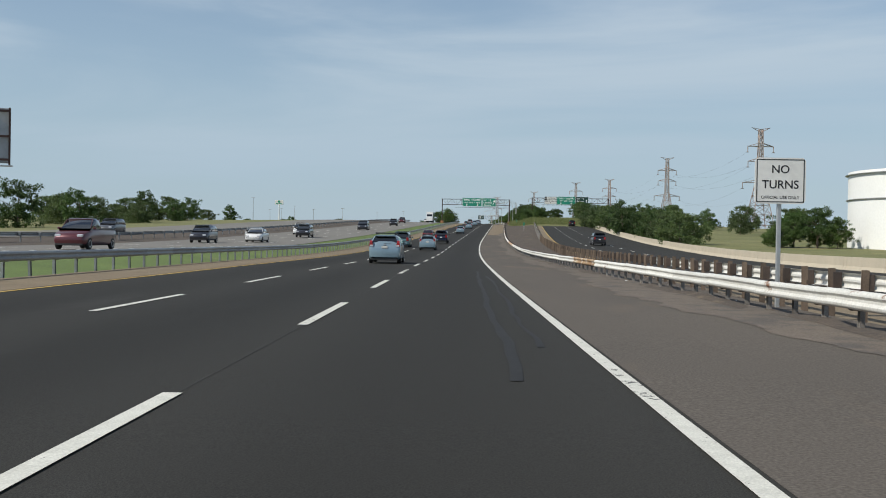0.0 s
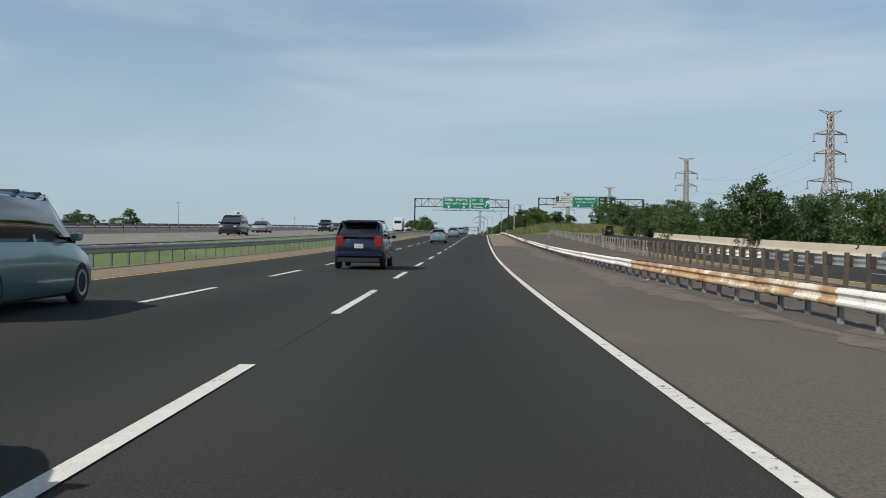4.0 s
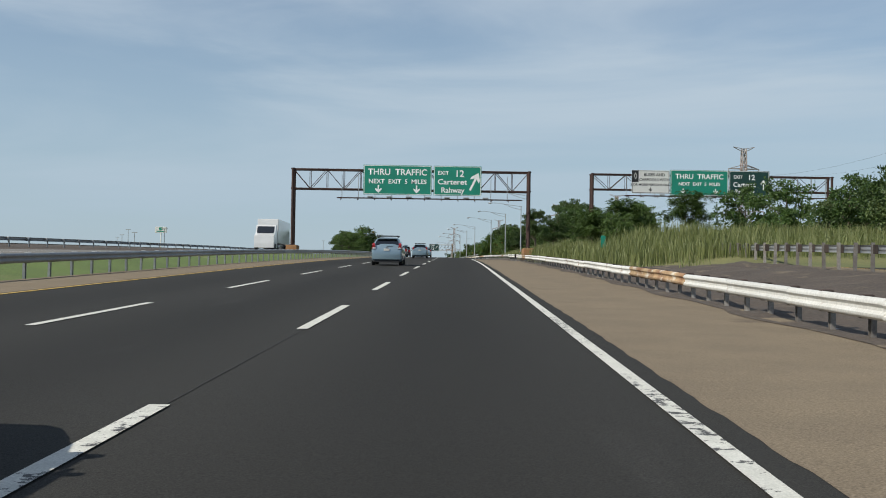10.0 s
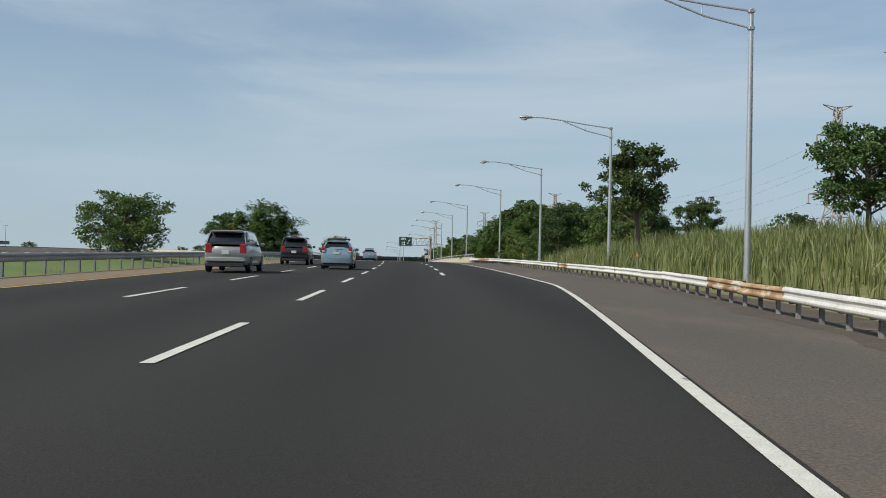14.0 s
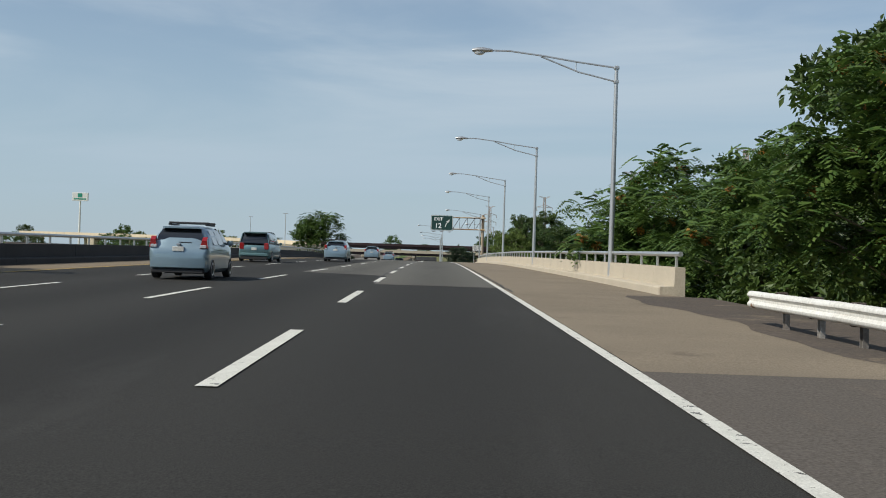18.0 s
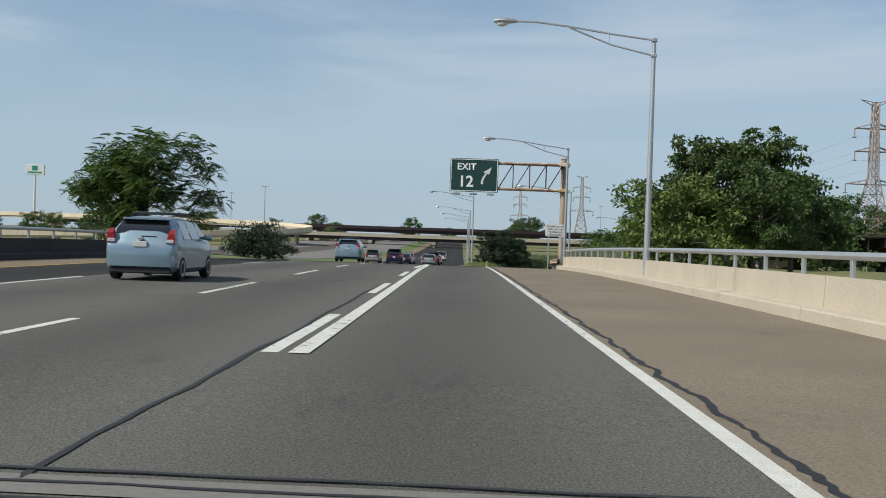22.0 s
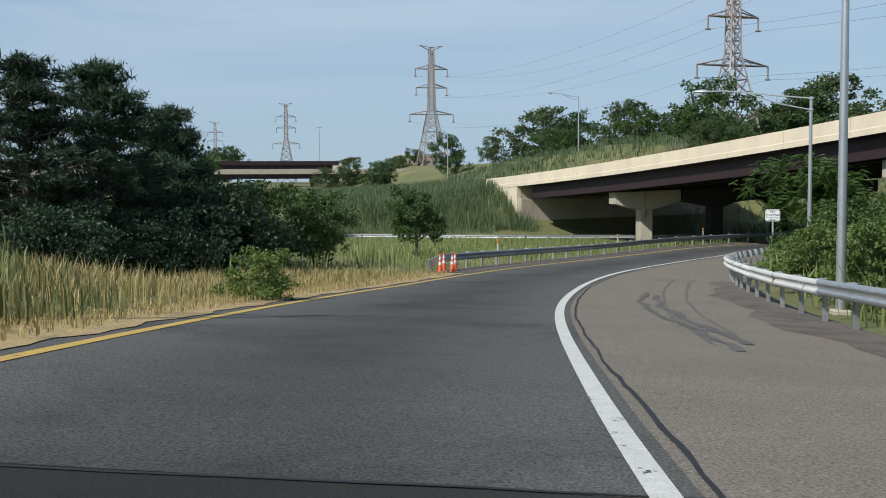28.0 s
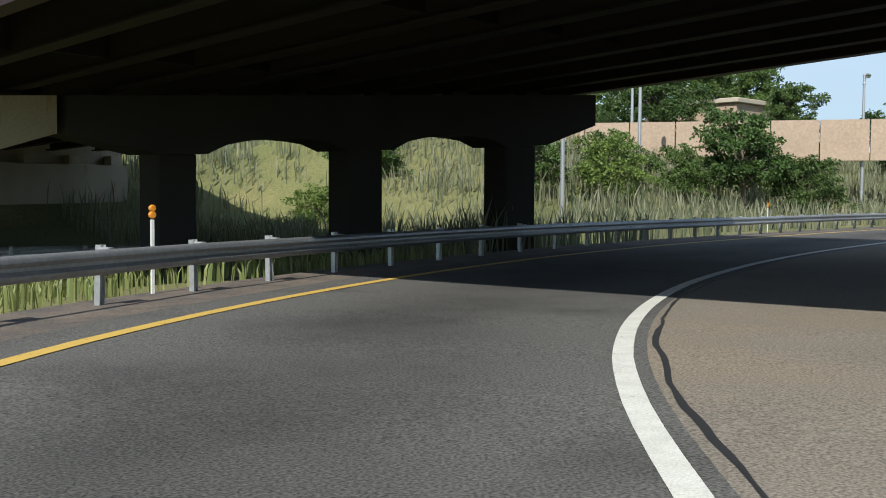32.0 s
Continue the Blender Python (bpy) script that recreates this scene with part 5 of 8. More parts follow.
G2 = gantry("sign_gantry", G2_X[0], G2_X[1], G2_BASE[0], G2_BASE[1], G2_CHORD, G2_DEPTH, "dark rusted truss gantry with a white and two green signs", "sign gantries")
G2.matrix_basis = Matrix.Translation((0, G2_Y, 0))
a0, a1, a2, a3, z0, z1 = G2_SIGN
hh = z1 - z0
sign_panel(G2, "carpool_sign", SIGN_WHITE, a0, a1, z0 + 0.2, z1 - 0.1, -0.32, [("BUSES AND", a0 + (a1 - a0) * 0.6, z0 + hh * 0.74, hh * 0.16), ("CARPOOLS WITH", a0 + (a1 - a0) * 0.6, z0 + hh * 0.55, hh * 0.15), ("3 OR MORE PERSONS ONLY", a0 + (a1 - a0) * 0.52, z0 + hh * 0.36, hh * 0.13)], "white sheet with black lettering and a diamond", [(a0 + (a1 - a0) * 0.5, z0 + hh * 0.22, hh * 0.16, 0)], SIGN_BLACK, SIGN_BLACK)
w = a1 - a0
dm = part("diamond_field", Shape().box(a0 + 0.02, a0 + w * 0.18, -0.335, -0.322, z0 + hh * 0.5, z1 - 0.12), SIGN_BLACK, G2)
cx, cz = a0 + w * 0.10, z0 + hh * 0.74
part("diamond", Shape().add([(cx, -0.338, cz + 0.42), (cx - 0.2, -0.338, cz), (cx, -0.338, cz - 0.42), (cx + 0.2, -0.338, cz), (cx, -0.338, cz + 0.30), (cx - 0.13, -0.338, cz), (cx, -0.338, cz - 0.30), (cx + 0.13, -0.338, cz)], [(0, 1, 5, 4), (1, 2, 6, 5), (2, 3, 7, 6), (3, 0, 4, 7)]), SIGN_WHITE, dm)
w = a2 - a1 - 0.1
sign_panel(G2, "through_sign", SIGN_GREEN, a1 + 0.1, a2, z0, z1, -0.32, [("THRU  TRAFFIC", a1 + 0.1 + w * 0.5, z0 + hh * 0.66, hh * 0.27), ("NEXT  EXIT  5  MILES", a1 + 0.1 + w * 0.5, z0 + hh * 0.40, hh * 0.175)], "green sheet with white lettering and two arrows", [(a1 + 0.1 + w * 0.22, z0 + hh * 0.18, hh * 0.22, 0), (a1 + 0.1 + w * 0.78, z0 + hh * 0.18, hh * 0.22, 0)])
w = a3 - a2 - 0.1
sign_panel(G2, "exit_sign", SIGN_DARK, a2 + 0.1, a3, z0, z1, -0.32, [("EXIT", a2 + 0.1 + w * 0.22, z0 + hh * 0.70, hh * 0.17), ("12", a2 + 0.1 + w * 0.55, z0 + hh * 0.65, hh * 0.29), ("Carteret", a2 + 0.1 + w * 0.38, z0 + hh * 0.38, hh * 0.25), ("Rahway", a2 + 0.1 + w * 0.38, z0 + hh * 0.10, hh * 0.25)], "faded dark green sheet with white lettering and an arrow", [(a2 + 0.1 + w * 0.85, z0 + hh * 0.46, hh * 0.4, 180)])
gantry_lights(G2, a0 - 1.0, G2_X[1] - 0.8, z0 - 0.12, 6)


# ---- street lamps ----
def lamp_shapes(height, reach):
    """pole, base flange, arm truss, head, lens for a lamp whose arm reaches to -x."""
    pole = Shape().tube([(0, 0, 0.0), (0, 0, height * 0.5), (0, 0, height)], [0.115, 0.095, 0.07], 12)
    base = Shape().box(-0.2, 0.2, -0.2, 0.2, -0.4, 0.05, 0.02)
    arm = Shape().tube([(0, 0, height - 0.08), (-reach * 0.3, 0, height + 0.10), (-reach * 0.6, 0, height + 0.32), (-reach * 0.85, 0, height + 0.46), (-reach, 0, height + 0.46)], 0.036, 7)
    arm.tube([(0, 0, height - 0.62), (-reach * 0.3, 0, height - 0.28), (-reach * 0.6, 0, height + 0.28)], 0.032, 7)
    arm.tube([(-reach * 0.32, 0, height - 0.24), (-reach * 0.32, 0, height + 0.10)], 0.02, 6)
    for z in (height - 0.08, height - 0.62):
        arm.box(-0.1, 0.1, -0.1, 0.1, z - 0.06, z + 0.06, 0.02)
    rings = []
    for u, w, t, b in ((0, 0.06, 0.05, 0.05), (0.15, 0.11, 0.08, 0.06), (0.45, 0.16, 0.12, 0.09), (0.75, 0.15, 0.10, 0.09), (0.95, 0.08, 0.05, 0.05)):
        x, z = -reach - u * 0.85 + 0.1, height + 0.46
        rings.append([(x, math.cos(a) * w, z + (math.sin(a) * (t if math.sin(a) > 0 else b))) for a in (2 * math.pi * k / 10 for k in range(10))])
    head = Shape().loft(rings)
    lens = Shape().loft([[(-reach - 0.42 + math.cos(a) * r * 1.7, math.sin(a) * r, height + 0.46 - d) for a in (2 * math.pi * k / 10 for k in range(10))] for r, d in ((0.13, 0.07), (0.11, 0.14), (0.05, 0.18))])
    return pole, base, arm, head, lens


LENS = material("clear_lamp_lens", (0.72, 0.74, 0.74), 0.15, second=(0.6, 0.62, 0.62), scale=6, bump=0, clear=0.6)
LAMPS = {}


def street_lamp(p, turn=0.0, height=10.0, reach=4.4, label="tall aluminium street lamp with a trussed arm", group="street lamps", footing=0.0):
    key = (height, reach)
    m = pose(p[0], p[1], p[2], 0, 0, turn)
    if key in LAMPS:
        ob = copy_thing(LAMPS[key], m)
        ob["label"] = label
        return ob
    root = thing("street_lamp", label, "street lamp", m, group)
    pole, base, arm, head, lens = lamp_shapes(height, reach)
    part("base_flange", base, CONCRETE, root)
    part("pole", pole, LAMP_METAL, root, smooth=True)
    a = part("arm", arm, LAMP_METAL, root, smooth=True)
    h = part("lamp_head", head, LAMP_METAL, a, smooth=True)
    part("lens", lens, LENS, a, smooth=True)
    LAMPS[key] = root
    return root


for y, off, lift in MAIN_LAMPS:
    street_lamp(at(y, off, lift), 0, LAMP_H, LAMP_R)
for x, y, z, turn in RAMP_LAMPS:
    street_lamp((x, y, ground_z(x, y) if z is None else z), turn, LAMP_H, LAMP_R, "tall aluminium street lamp beside the exit ramp")


# ---- exit sign on a cantilever ----
root = EX = thing("exit_sign_cantilever", "dark green exit sign on a rusty tubular cantilever", "road sign", Matrix.Translation((0, EX_Y, 0)))
px, pz0, pz1 = EX_POST
sx0, sx1, sz0, sz1 = EX_SIGN
part("footing", Shape().box(px - 0.6, px + 0.6, -0.6, 0.6, pz0 - 0.8, pz0 + 0.15, 0.03), CONCRETE, root)
part("post", Shape().tube([(px, 0, pz0), (px, 0, pz1)], 0.26, 14), material("rust_streaked_tube", (0.40, 0.33, 0.24), 0.8, 0.1, second=(0.28, 0.16, 0.08), scale=1.4, grain=20, stretch=(1, 1, 0.4), third=(0.22, 0.10, 0.05), third_scale=1.3, third_cut=(0.58, 0.68)), root, smooth=True)
part("post_cap", Shape().tube([(px, 0, pz1), (px, 0, pz1 + 0.08)], 0.29, 14), RUST, root)
ct, cb = sz1 - 0.28, sz0 + 0.32
for z in (ct, cb):
    for y in (-0.3, 0.3):
        part("chord", Shape().tube([(sx0 + 0.3, y, z), (px + 0.2, y, z)], 0.10, 10), RUST, root, smooth=True)
    part("collar", Shape().box(px - 0.42, px + 0.42, -0.45, 0.45, z - 0.14, z + 0.14, 0.04), RUST, root)
nb = 4
for k in range(nb):
    a, b = sx1 + (px - sx1) * k / nb, sx1 + (px - sx1) * (k + 1) / nb
    for y in (-0.3, 0.3):
        part("diagonal", Shape().tube([(a, y, cb), (b - 0.12, y, ct)], 0.04, 6), RUST_DARK, root)
        part("upright", Shape().tube([(b - 0.12, y, ct), (b - 0.12, y, cb)], 0.036, 6), RUST_DARK, root)
w, hh = sx1 - sx0, sz1 - sz0
sheet = sign_panel(root, "sign_sheet", SIGN_DARK, sx0, sx1, sz0, sz1, -0.5, [("EXIT", sx0 + w * 0.34, sz0 + hh * 0.66, hh * 0.28), ("12", sx0 + w * 0.33, sz0 + hh * 0.16, hh * 0.46)], "dark green sheet with white lettering and a curved arrow")
arc = [(0.66 + 0.10 * (u**1.8), 0.24 + 0.34 * u) for u in (0, 0.25, 0.5, 0.75, 1.0)]
lv = [(sx0 + w * (a - 0.022), -0.507, sz0 + hh * b) for a, b in arc]
rv = [(sx0 + w * (a + 0.022), -0.507, sz0 + hh * b) for a, b in arc]
part("arrow", Shape().strip(lv, rv).add([(sx0 + w * a, -0.507, sz0 + hh * b) for a, b in ((0.69, 0.60), (0.81, 0.53), (0.865, 0.76))], [(0, 1, 2)]), SIGN_WHITE, sheet)
for k in range(3):
    x = sx0 + w * (0.15 + 0.35 * k)
    lb = part("lamp_bracket", Shape().tube([(x, -0.4, sz0 + 0.1), (x, -0.5, sz0 - 0.25), (x, -1.5, sz0 - 0.3)], 0.03, 6), GALV, root)
    part("lamp_housing", Shape().box(x - 0.28, x + 0.28, -1.7, -1.4, sz0 - 0.28, sz0 - 0.12, 0.03), LAMP_METAL, lb)


# ---- ramp ----
def ramp_strip(name, o0, o1, s0, s1, mat, lift, label, category="road", step=1.0):
    f0, f1 = (f if callable(f) else (lambda s, k=f: k) for f in (o0, o1))
    ss = span(s0, s1, step)
    return single(name, Shape().strip([ramp_at(s, f0(s), lift) for s in ss], [ramp_at(s, f1(s), lift) for s in ss]), mat, label, category, kind="structure")


S_END = len(RAMP_LINE) - 2
ease = lambda v, a, b: (lambda u: 3 * u * u - 2 * u**3)(min(1.0, max(0.0, (v - a) / (b - a))))
RW, RY = RAMP_WHITE, RAMP_YELLOW
ramp_left = spline([(0, -2.0), (10, -2.15), (30, -2.9), (40, -3.35), (50, RY + 0.35), (58, RY), (70, RY), (200, RY)])
way_uv(ramp_strip("ramp_dark", lambda s: ramp_left(s) - 0.6, RW + 0.5, 20, S_NEW, ASPHALT, 0.006, "dark resurfaced start of the exit ramp"), lambda v, k, n: -3.9 if k < n / 2 else 0.4)
ramp_strip("ramp_dark_shoulder", RW + 0.42, RW + 4.9, 23, S_NEW, SHOULDER_DARK, 0.006, "dark brown cracked shoulder of the ramp", "shoulder")
ramp_strip("ramp_grit", lambda s: RW + 3.7 + 0.2 * math.sin(s * 0.7) + 0.12 * math.sin(s * 1.9), RW + 4.95, 52, S_NEW + 30, SOIL_SAND, 0.012, "sandy grit along the ramp rail", "grit")
ry = spline([(60, -3.95), (72, -4.0), (88, -4.2), (102, -4.3), (118, -3.95), (130, -3.8), (150, -3.5), (170, -3.45), (225, -3.45)])
rail_l = spline([(110, -5.75), (127, -5.6), (134, -5.35), (150, -5.0), (225, -5.0)])
rail_r = spline([(30, 5.94), (60, 5.9), (94, 5.6), (113, 5.15), (125, 4.85), (137, 4.9), (160, 4.9)])
rw = lambda s, o=0.0: RW + o + 0.14 * ease(s, 134, 150) + 0.17 * (1 - ease(s, 18, 48))
way_uv(ramp_strip("ramp", lambda s: ry(s) - 0.7, lambda s: rw(s, 0.2), S_NEW, S_END, ASPHALT_RAMP, 0.008, "speckled grey asphalt exit ramp curving right"), lambda v, k, n: -4.2 if k < n / 2 else 0.15)
ramp_strip("ramp_shoulder", lambda s: rw(s, 0.2), RW + 4.9, S_NEW, S_END, SHOULDER_RAMP, 0.007, "tan asphalt shoulder of the ramp", "shoulder")
ramp_strip("ramp_left_shoulder", lambda s: ry(s) - 2.1, lambda s: ry(s) - 0.7, S_GORE + 6, S_END, SOIL_SAND, 0.004, "dark gritty strip under the ramp rail", "shoulder")
ramp_strip("ramp_edge_line", lambda s: rw(s, -0.085), lambda s: rw(s, 0.085), 19, S_END, WHITE_LINE, 0.016, "broad worn white edge line on the ramp", "road line", 0.7)
ramp_strip("ramp_yellow_line", lambda s: ry(s) - 0.09, lambda s: ry(s) + 0.09, S_GORE, S_END, YELLOW_LINE, 0.016, "worn yellow edge line on the ramp", "road line", 0.7)
crack("seam_ramp", [ramp_at(s, rw(s, 0.28), 0.015) for s in span(S_NEW, S_END - 10, 0.3)], 0.07, "crumbling dark seam beside the white line")
crack("seam_new_asphalt", [ramp_at(S_NEW + 0.03 * o, o, 0.014) for o in span(RY - 0.5, RW + 4.5, 0.3)], 0.05, "seam where the new asphalt ends")
for s in (S_NEW + 11.0, S_NEW + 11.8):
    crack("crack_across", [ramp_at(s + 0.12 * o, o, 0.014) for o in span(RY + 0.6, RW - 0.3, 0.3)], 0.05, "thin dark crack across the ramp")
crack("crack_along", [ramp_at(s, -0.9 + 0.02 * (s - 58) + 0.07 * math.sin(s * 2.3), 0.013) for s in span(62, 74, 0.2)], 0.014, "crooked crack along the dark asphalt")
for s0, o0, o1 in ((56, -2.6, 0.3), (61, -3.4, -1.0), (66, -2.2, 0.6), (70, -3.6, -0.4), (58, 1.7, 4.4), (63, 2.2, 5.0), (67, 1.6, 4.6), (72, 1.9, 4.2)):
    crack("crack_across", [ramp_at(s0 + 0.3 * math.sin(o * 1.7) + 0.13 * math.sin(o * 5.3 + s0), o, 0.013) for o in span(o0, o1, 0.1)], 0.013, "thin crooked crack across the dark asphalt")
for o, s0 in ((-2.7, 52), (0.1, 60), (2.6, 54)):
    crack("crack_along", [ramp_at(s, o + 0.1 * math.sin(s * 0.9) + 0.06 * math.sin(s * 3.1), 0.013) for s in span(s0, s0 + 9, 0.2)], 0.013, "thin crooked crack along the dark asphalt")
ramp_strip("paint_smear", lambda s: -2.2 + 0.6 * (s - 73.3), lambda s: -1.75 + 0.55 * (s - 73.3) + 0.3 * math.sin((s - 73.3) * 2.1), 73.3, 74.6, GORE_WHITE, 0.014, "small white paint smear on the ramp", "road marking", 0.1)
for o, s0 in ((RW + 1.9, S_NEW + 9), (RW + 2.5, S_NEW + 10)):
    crack("skid_mark", [ramp_at(s, o + 0.03 * (s - s0), 0.012) for s in span(s0, s0 + 22, 1.0)], 0.12, "faint dark skid mark on the shoulder", material("skid_rubber", (0.125, 0.108, 0.084), 0.9, scale=2))

# gore: two white lines that part, with bars between
ys = span(641.0, GORE_Y1 + 6, 2.0)
single("gore_line_main", Shape().strip([at(y, -0.10 + dash_shift(min(y, 660)), 0.017) for y in ys], [at(y, 0.10 + dash_shift(min(y, 660)), 0.017) for y in ys]), WHITE_LINE, "broad white line along the through lanes at the gore", "road line", kind="structure")
yg = span(604.0, 637.0, 2.0)
single("gore_line_exit", Shape().strip([at(y, 0.20 + dash_shift(y), 0.018) for y in yg], [at(y, 0.41 + dash_shift(y), 0.018) for y in yg]), WHITE_LINE, "broad white line along the exit lane", "road line", kind="structure")
ramp_strip("gore_line_ramp", lambda s: ramp_left(s) - 0.11, lambda s: ramp_left(s) + 0.11, 0, S_GORE, WHITE_LINE, 0.020, "broad white line that parts towards the ramp", "road line")


def ramp_s(y):
    """The way along the ramp at which its line reaches y, for its straight start."""
    return min(range(len(RAMP_LINE)), key=lambda i: abs(RAMP_LINE[i][0].y - y))


def between(y, u, lift):
    """A point between the main edge line (u = 0) and the ramp's left line (u = 1)."""
    a, b = at(y, 0.0, lift), ramp_at(ramp_s(y), ramp_left(ramp_s(y)), lift)
    b.y = y
    return a.lerp(b, u)


rows = span(652.0, 713.0, 2.0)
gore = Shape()
for y in rows:
    gore.v += [tuple(between(y, u, 0.003)) for u in (-0.03, 0.25, 0.5, 0.75, 1.04)]
gore.f = [(5 * j + i, 5 * j + i + 1, 5 * j + i + 6, 5 * j + i + 5) for j in range(len(rows) - 1) for i in range(4)]
single("gore_surface", gore, ASPHALT, "dark asphalt of the gore between road and ramp", "road", kind="structure")
root = thing("gore_chevrons", "crumbling white paint in the gore", "road marking", kind="structure")
for a, b in ((676.0, 686.0), (686.3, 693.0), (693.4, 700.2), (701.2, 701.9), (703.0, 703.7)):
    yy = span(a, b, 1.2)
    part("chevron_bar", Shape().strip([between(y, 0.10, 0.012) for y in yy], [between(y, 0.93, 0.012) for y in yy]), GORE_WHITE, root)
# low concrete apron at the nose
nose = Shape()
nose.loft([[between(b, a, z) for a, b in ((0.45, 708.5), (0.7, 708.0), (0.9, 709.0), (0.86, 713.0), (0.55, 714.5))] for z in (-0.3, 0.06)])
single("gore_nose", nose, SHOULDER_TAN, "low worn tan apron at the gore nose", "kerb", kind="structure")

# ramp rails
far_line = spline([(0, 813.0), (12.5, 808.5), (18.2, 805.1), (23.9, 801.8), (34, 797.7), (44, 795.0)])
rail("far_ramp_rail", lambda s, o, l: Vector((16 + s, far_line(s) + o, 1.5 + l)), 0, 42, [RAIL_WHITE, GALV], GALV, "pale guard rail on the low ground by the abutment", side=1)
rail("ramp_rail_left", lambda s, o, l: ramp_at(s, rail_l(s) + o, l), S_RAIL, S_END - 4, [RAIL_GREY], GALV, "grey steel rail with pale posts on the outside of the ramp", side=-1, top=0.53)
rail("ramp_rail_right", lambda s, o, l: ramp_at(s, rail_r(s) + o, l), 40, S_RAIL_R, [RAIL_WHITE, GALV], GALV, "bright steel guard rail on the inside of the ramp", side=1, top=0.62)
rail("exit_shoulder_rail", main_side(lambda y: taper(y) + 4.6 + max(0, (y - EXIT_Y)) ** 2 * 0.004), BR1 + 0.5, EXIT_Y + 16, [RUST, RAIL_WHITE], POST_GREY, "white rail with rusted panels beyond the bridge", side=1, every=1.5, top=0.5)


# ---- overpass over the ramp ----
def frame_at(origin, heading):
    """A pose with +y along the given heading, in degrees to the right of north."""
    return pose(origin[0], origin[1], origin[2], 0, 0, -heading)


OV = thing("overpass", "long low concrete overpass on steel girders and hammerhead piers", "bridge", frame_at(OV_O, OV_HEAD) @ Matrix.Diagonal((-1, 1, 1, 1)))
# local: +y along the deck, +x away from the nearer side
D0, D1, DW, ZB = OV_SPAN


def deck_z(y, x=0.0):
    return OV_SLOPE * y + 0.0003 * y * y + 0.026 * x


ys = span(D0, D1, 6.0)
# the deck's colour carries the shade of its underside
part("deck", Shape().loft([[(x, y, deck_z(y, x) + z) for x, z in ((-0.35, 0), (-0.35, 0.22), (DW + 0.35, 0.22), (DW + 0.35, 0))] for y in ys]), CONCRETE_SHADE, OV)
for sgn, x in ((-1, 0.0), (1, DW)):
    for k in range(len(ys) - 1):
        a, b = ys[k] + 0.015, ys[k + 1] - 0.015
        prof = [(x - 0.30 * sgn, 0.222), (x + 0.40 * sgn, -0.02), (x + 0.40 * sgn, 0.32), (x + 0.36 * sgn, 0.36), (x + 0.33 * sgn, 1.12), (x + 0.05 * sgn, 1.15), (x - 0.05 * sgn, 0.6)]
        if sgn < 0:
            prof.reverse()
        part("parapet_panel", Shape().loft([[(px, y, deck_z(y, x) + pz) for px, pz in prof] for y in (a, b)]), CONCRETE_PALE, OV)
for k in range(10):
    x = 0.35 + (DW - 0.7) * k / 9
    web = [(x - 0.20, -GIRDER_H), (x + 0.20, -GIRDER_H), (x + 0.20, -GIRDER_H + 0.05), (x + 0.015, -GIRDER_H + 0.06), (x + 0.015, -0.06), (x + 0.17, -0.05), (x + 0.17, -0.004), (x - 0.17, -0.004), (x - 0.17, -0.05), (x - 0.015, -0.06), (x - 0.015, -GIRDER_H + 0.06), (x - 0.20, -GIRDER_H + 0.05)]
    yy = [y for y in ys if y >= AB_Y - 0.1]
    # edge girders stay maroon; inner girders and cross frames get the painted-in shade
    g = part("girder", Shape().loft([[(px, y, deck_z(y, x) + pz) for px, pz in web] for y in yy]), GIRDER if k in (0, 9) else GIRDER_SHADE, OV)
    if k < 9:
        step = (DW - 0.7) / 9
        for y in span(AB_Y + 4, D1 - 4, 7.5):
            part("cross_frame", Shape().box(x + 0.02, x + step - 0.02, y - 0.05, y + 0.05, deck_z(y, x) - GIRDER_H * 0.8, deck_z(y, x) - 0.25, 0), GIRDER_SHADE, g)
# abutment with its wing wall
zt = deck_z(AB_Y)
ab = part("abutment", Shape().box(-0.2, DW + 0.2, AB_Y - 1.1, AB_Y + 0.5, ZB - 1.5, zt - GIRDER_H - 0.02, 0.03), CONCRETE_STAIN, OV, "rust-streaked concrete abutment")
part("back_wall", Shape().box(-0.33, DW + 0.33, AB_Y - 1.5, AB_Y - 0.35, zt - GIRDER_H - 0.1, zt - 0.01, 0.02), CONCRETE_STAIN, ab)
wing = [(AB_Y - 0.3, ZB - 1.5), (AB_Y - 0.3, zt - 0.02), (D0, deck_z(D0) - 0.02), (D0, deck_z(D0) - 1.2), (AB_Y - 7.0, ZB - 1.5)]
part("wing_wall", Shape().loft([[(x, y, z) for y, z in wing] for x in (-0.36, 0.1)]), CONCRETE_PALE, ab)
for k in range(10):
    x = 0.35 + (DW - 0.7) * k / 9
    part("bearing_pedestal", Shape().box(x - 0.3, x + 0.3, AB_Y - 0.3, AB_Y + 0.4, zt - GIRDER_H - 0.021, zt - GIRDER_H + 0.022 * x, 0.0), CONCRETE, ab)


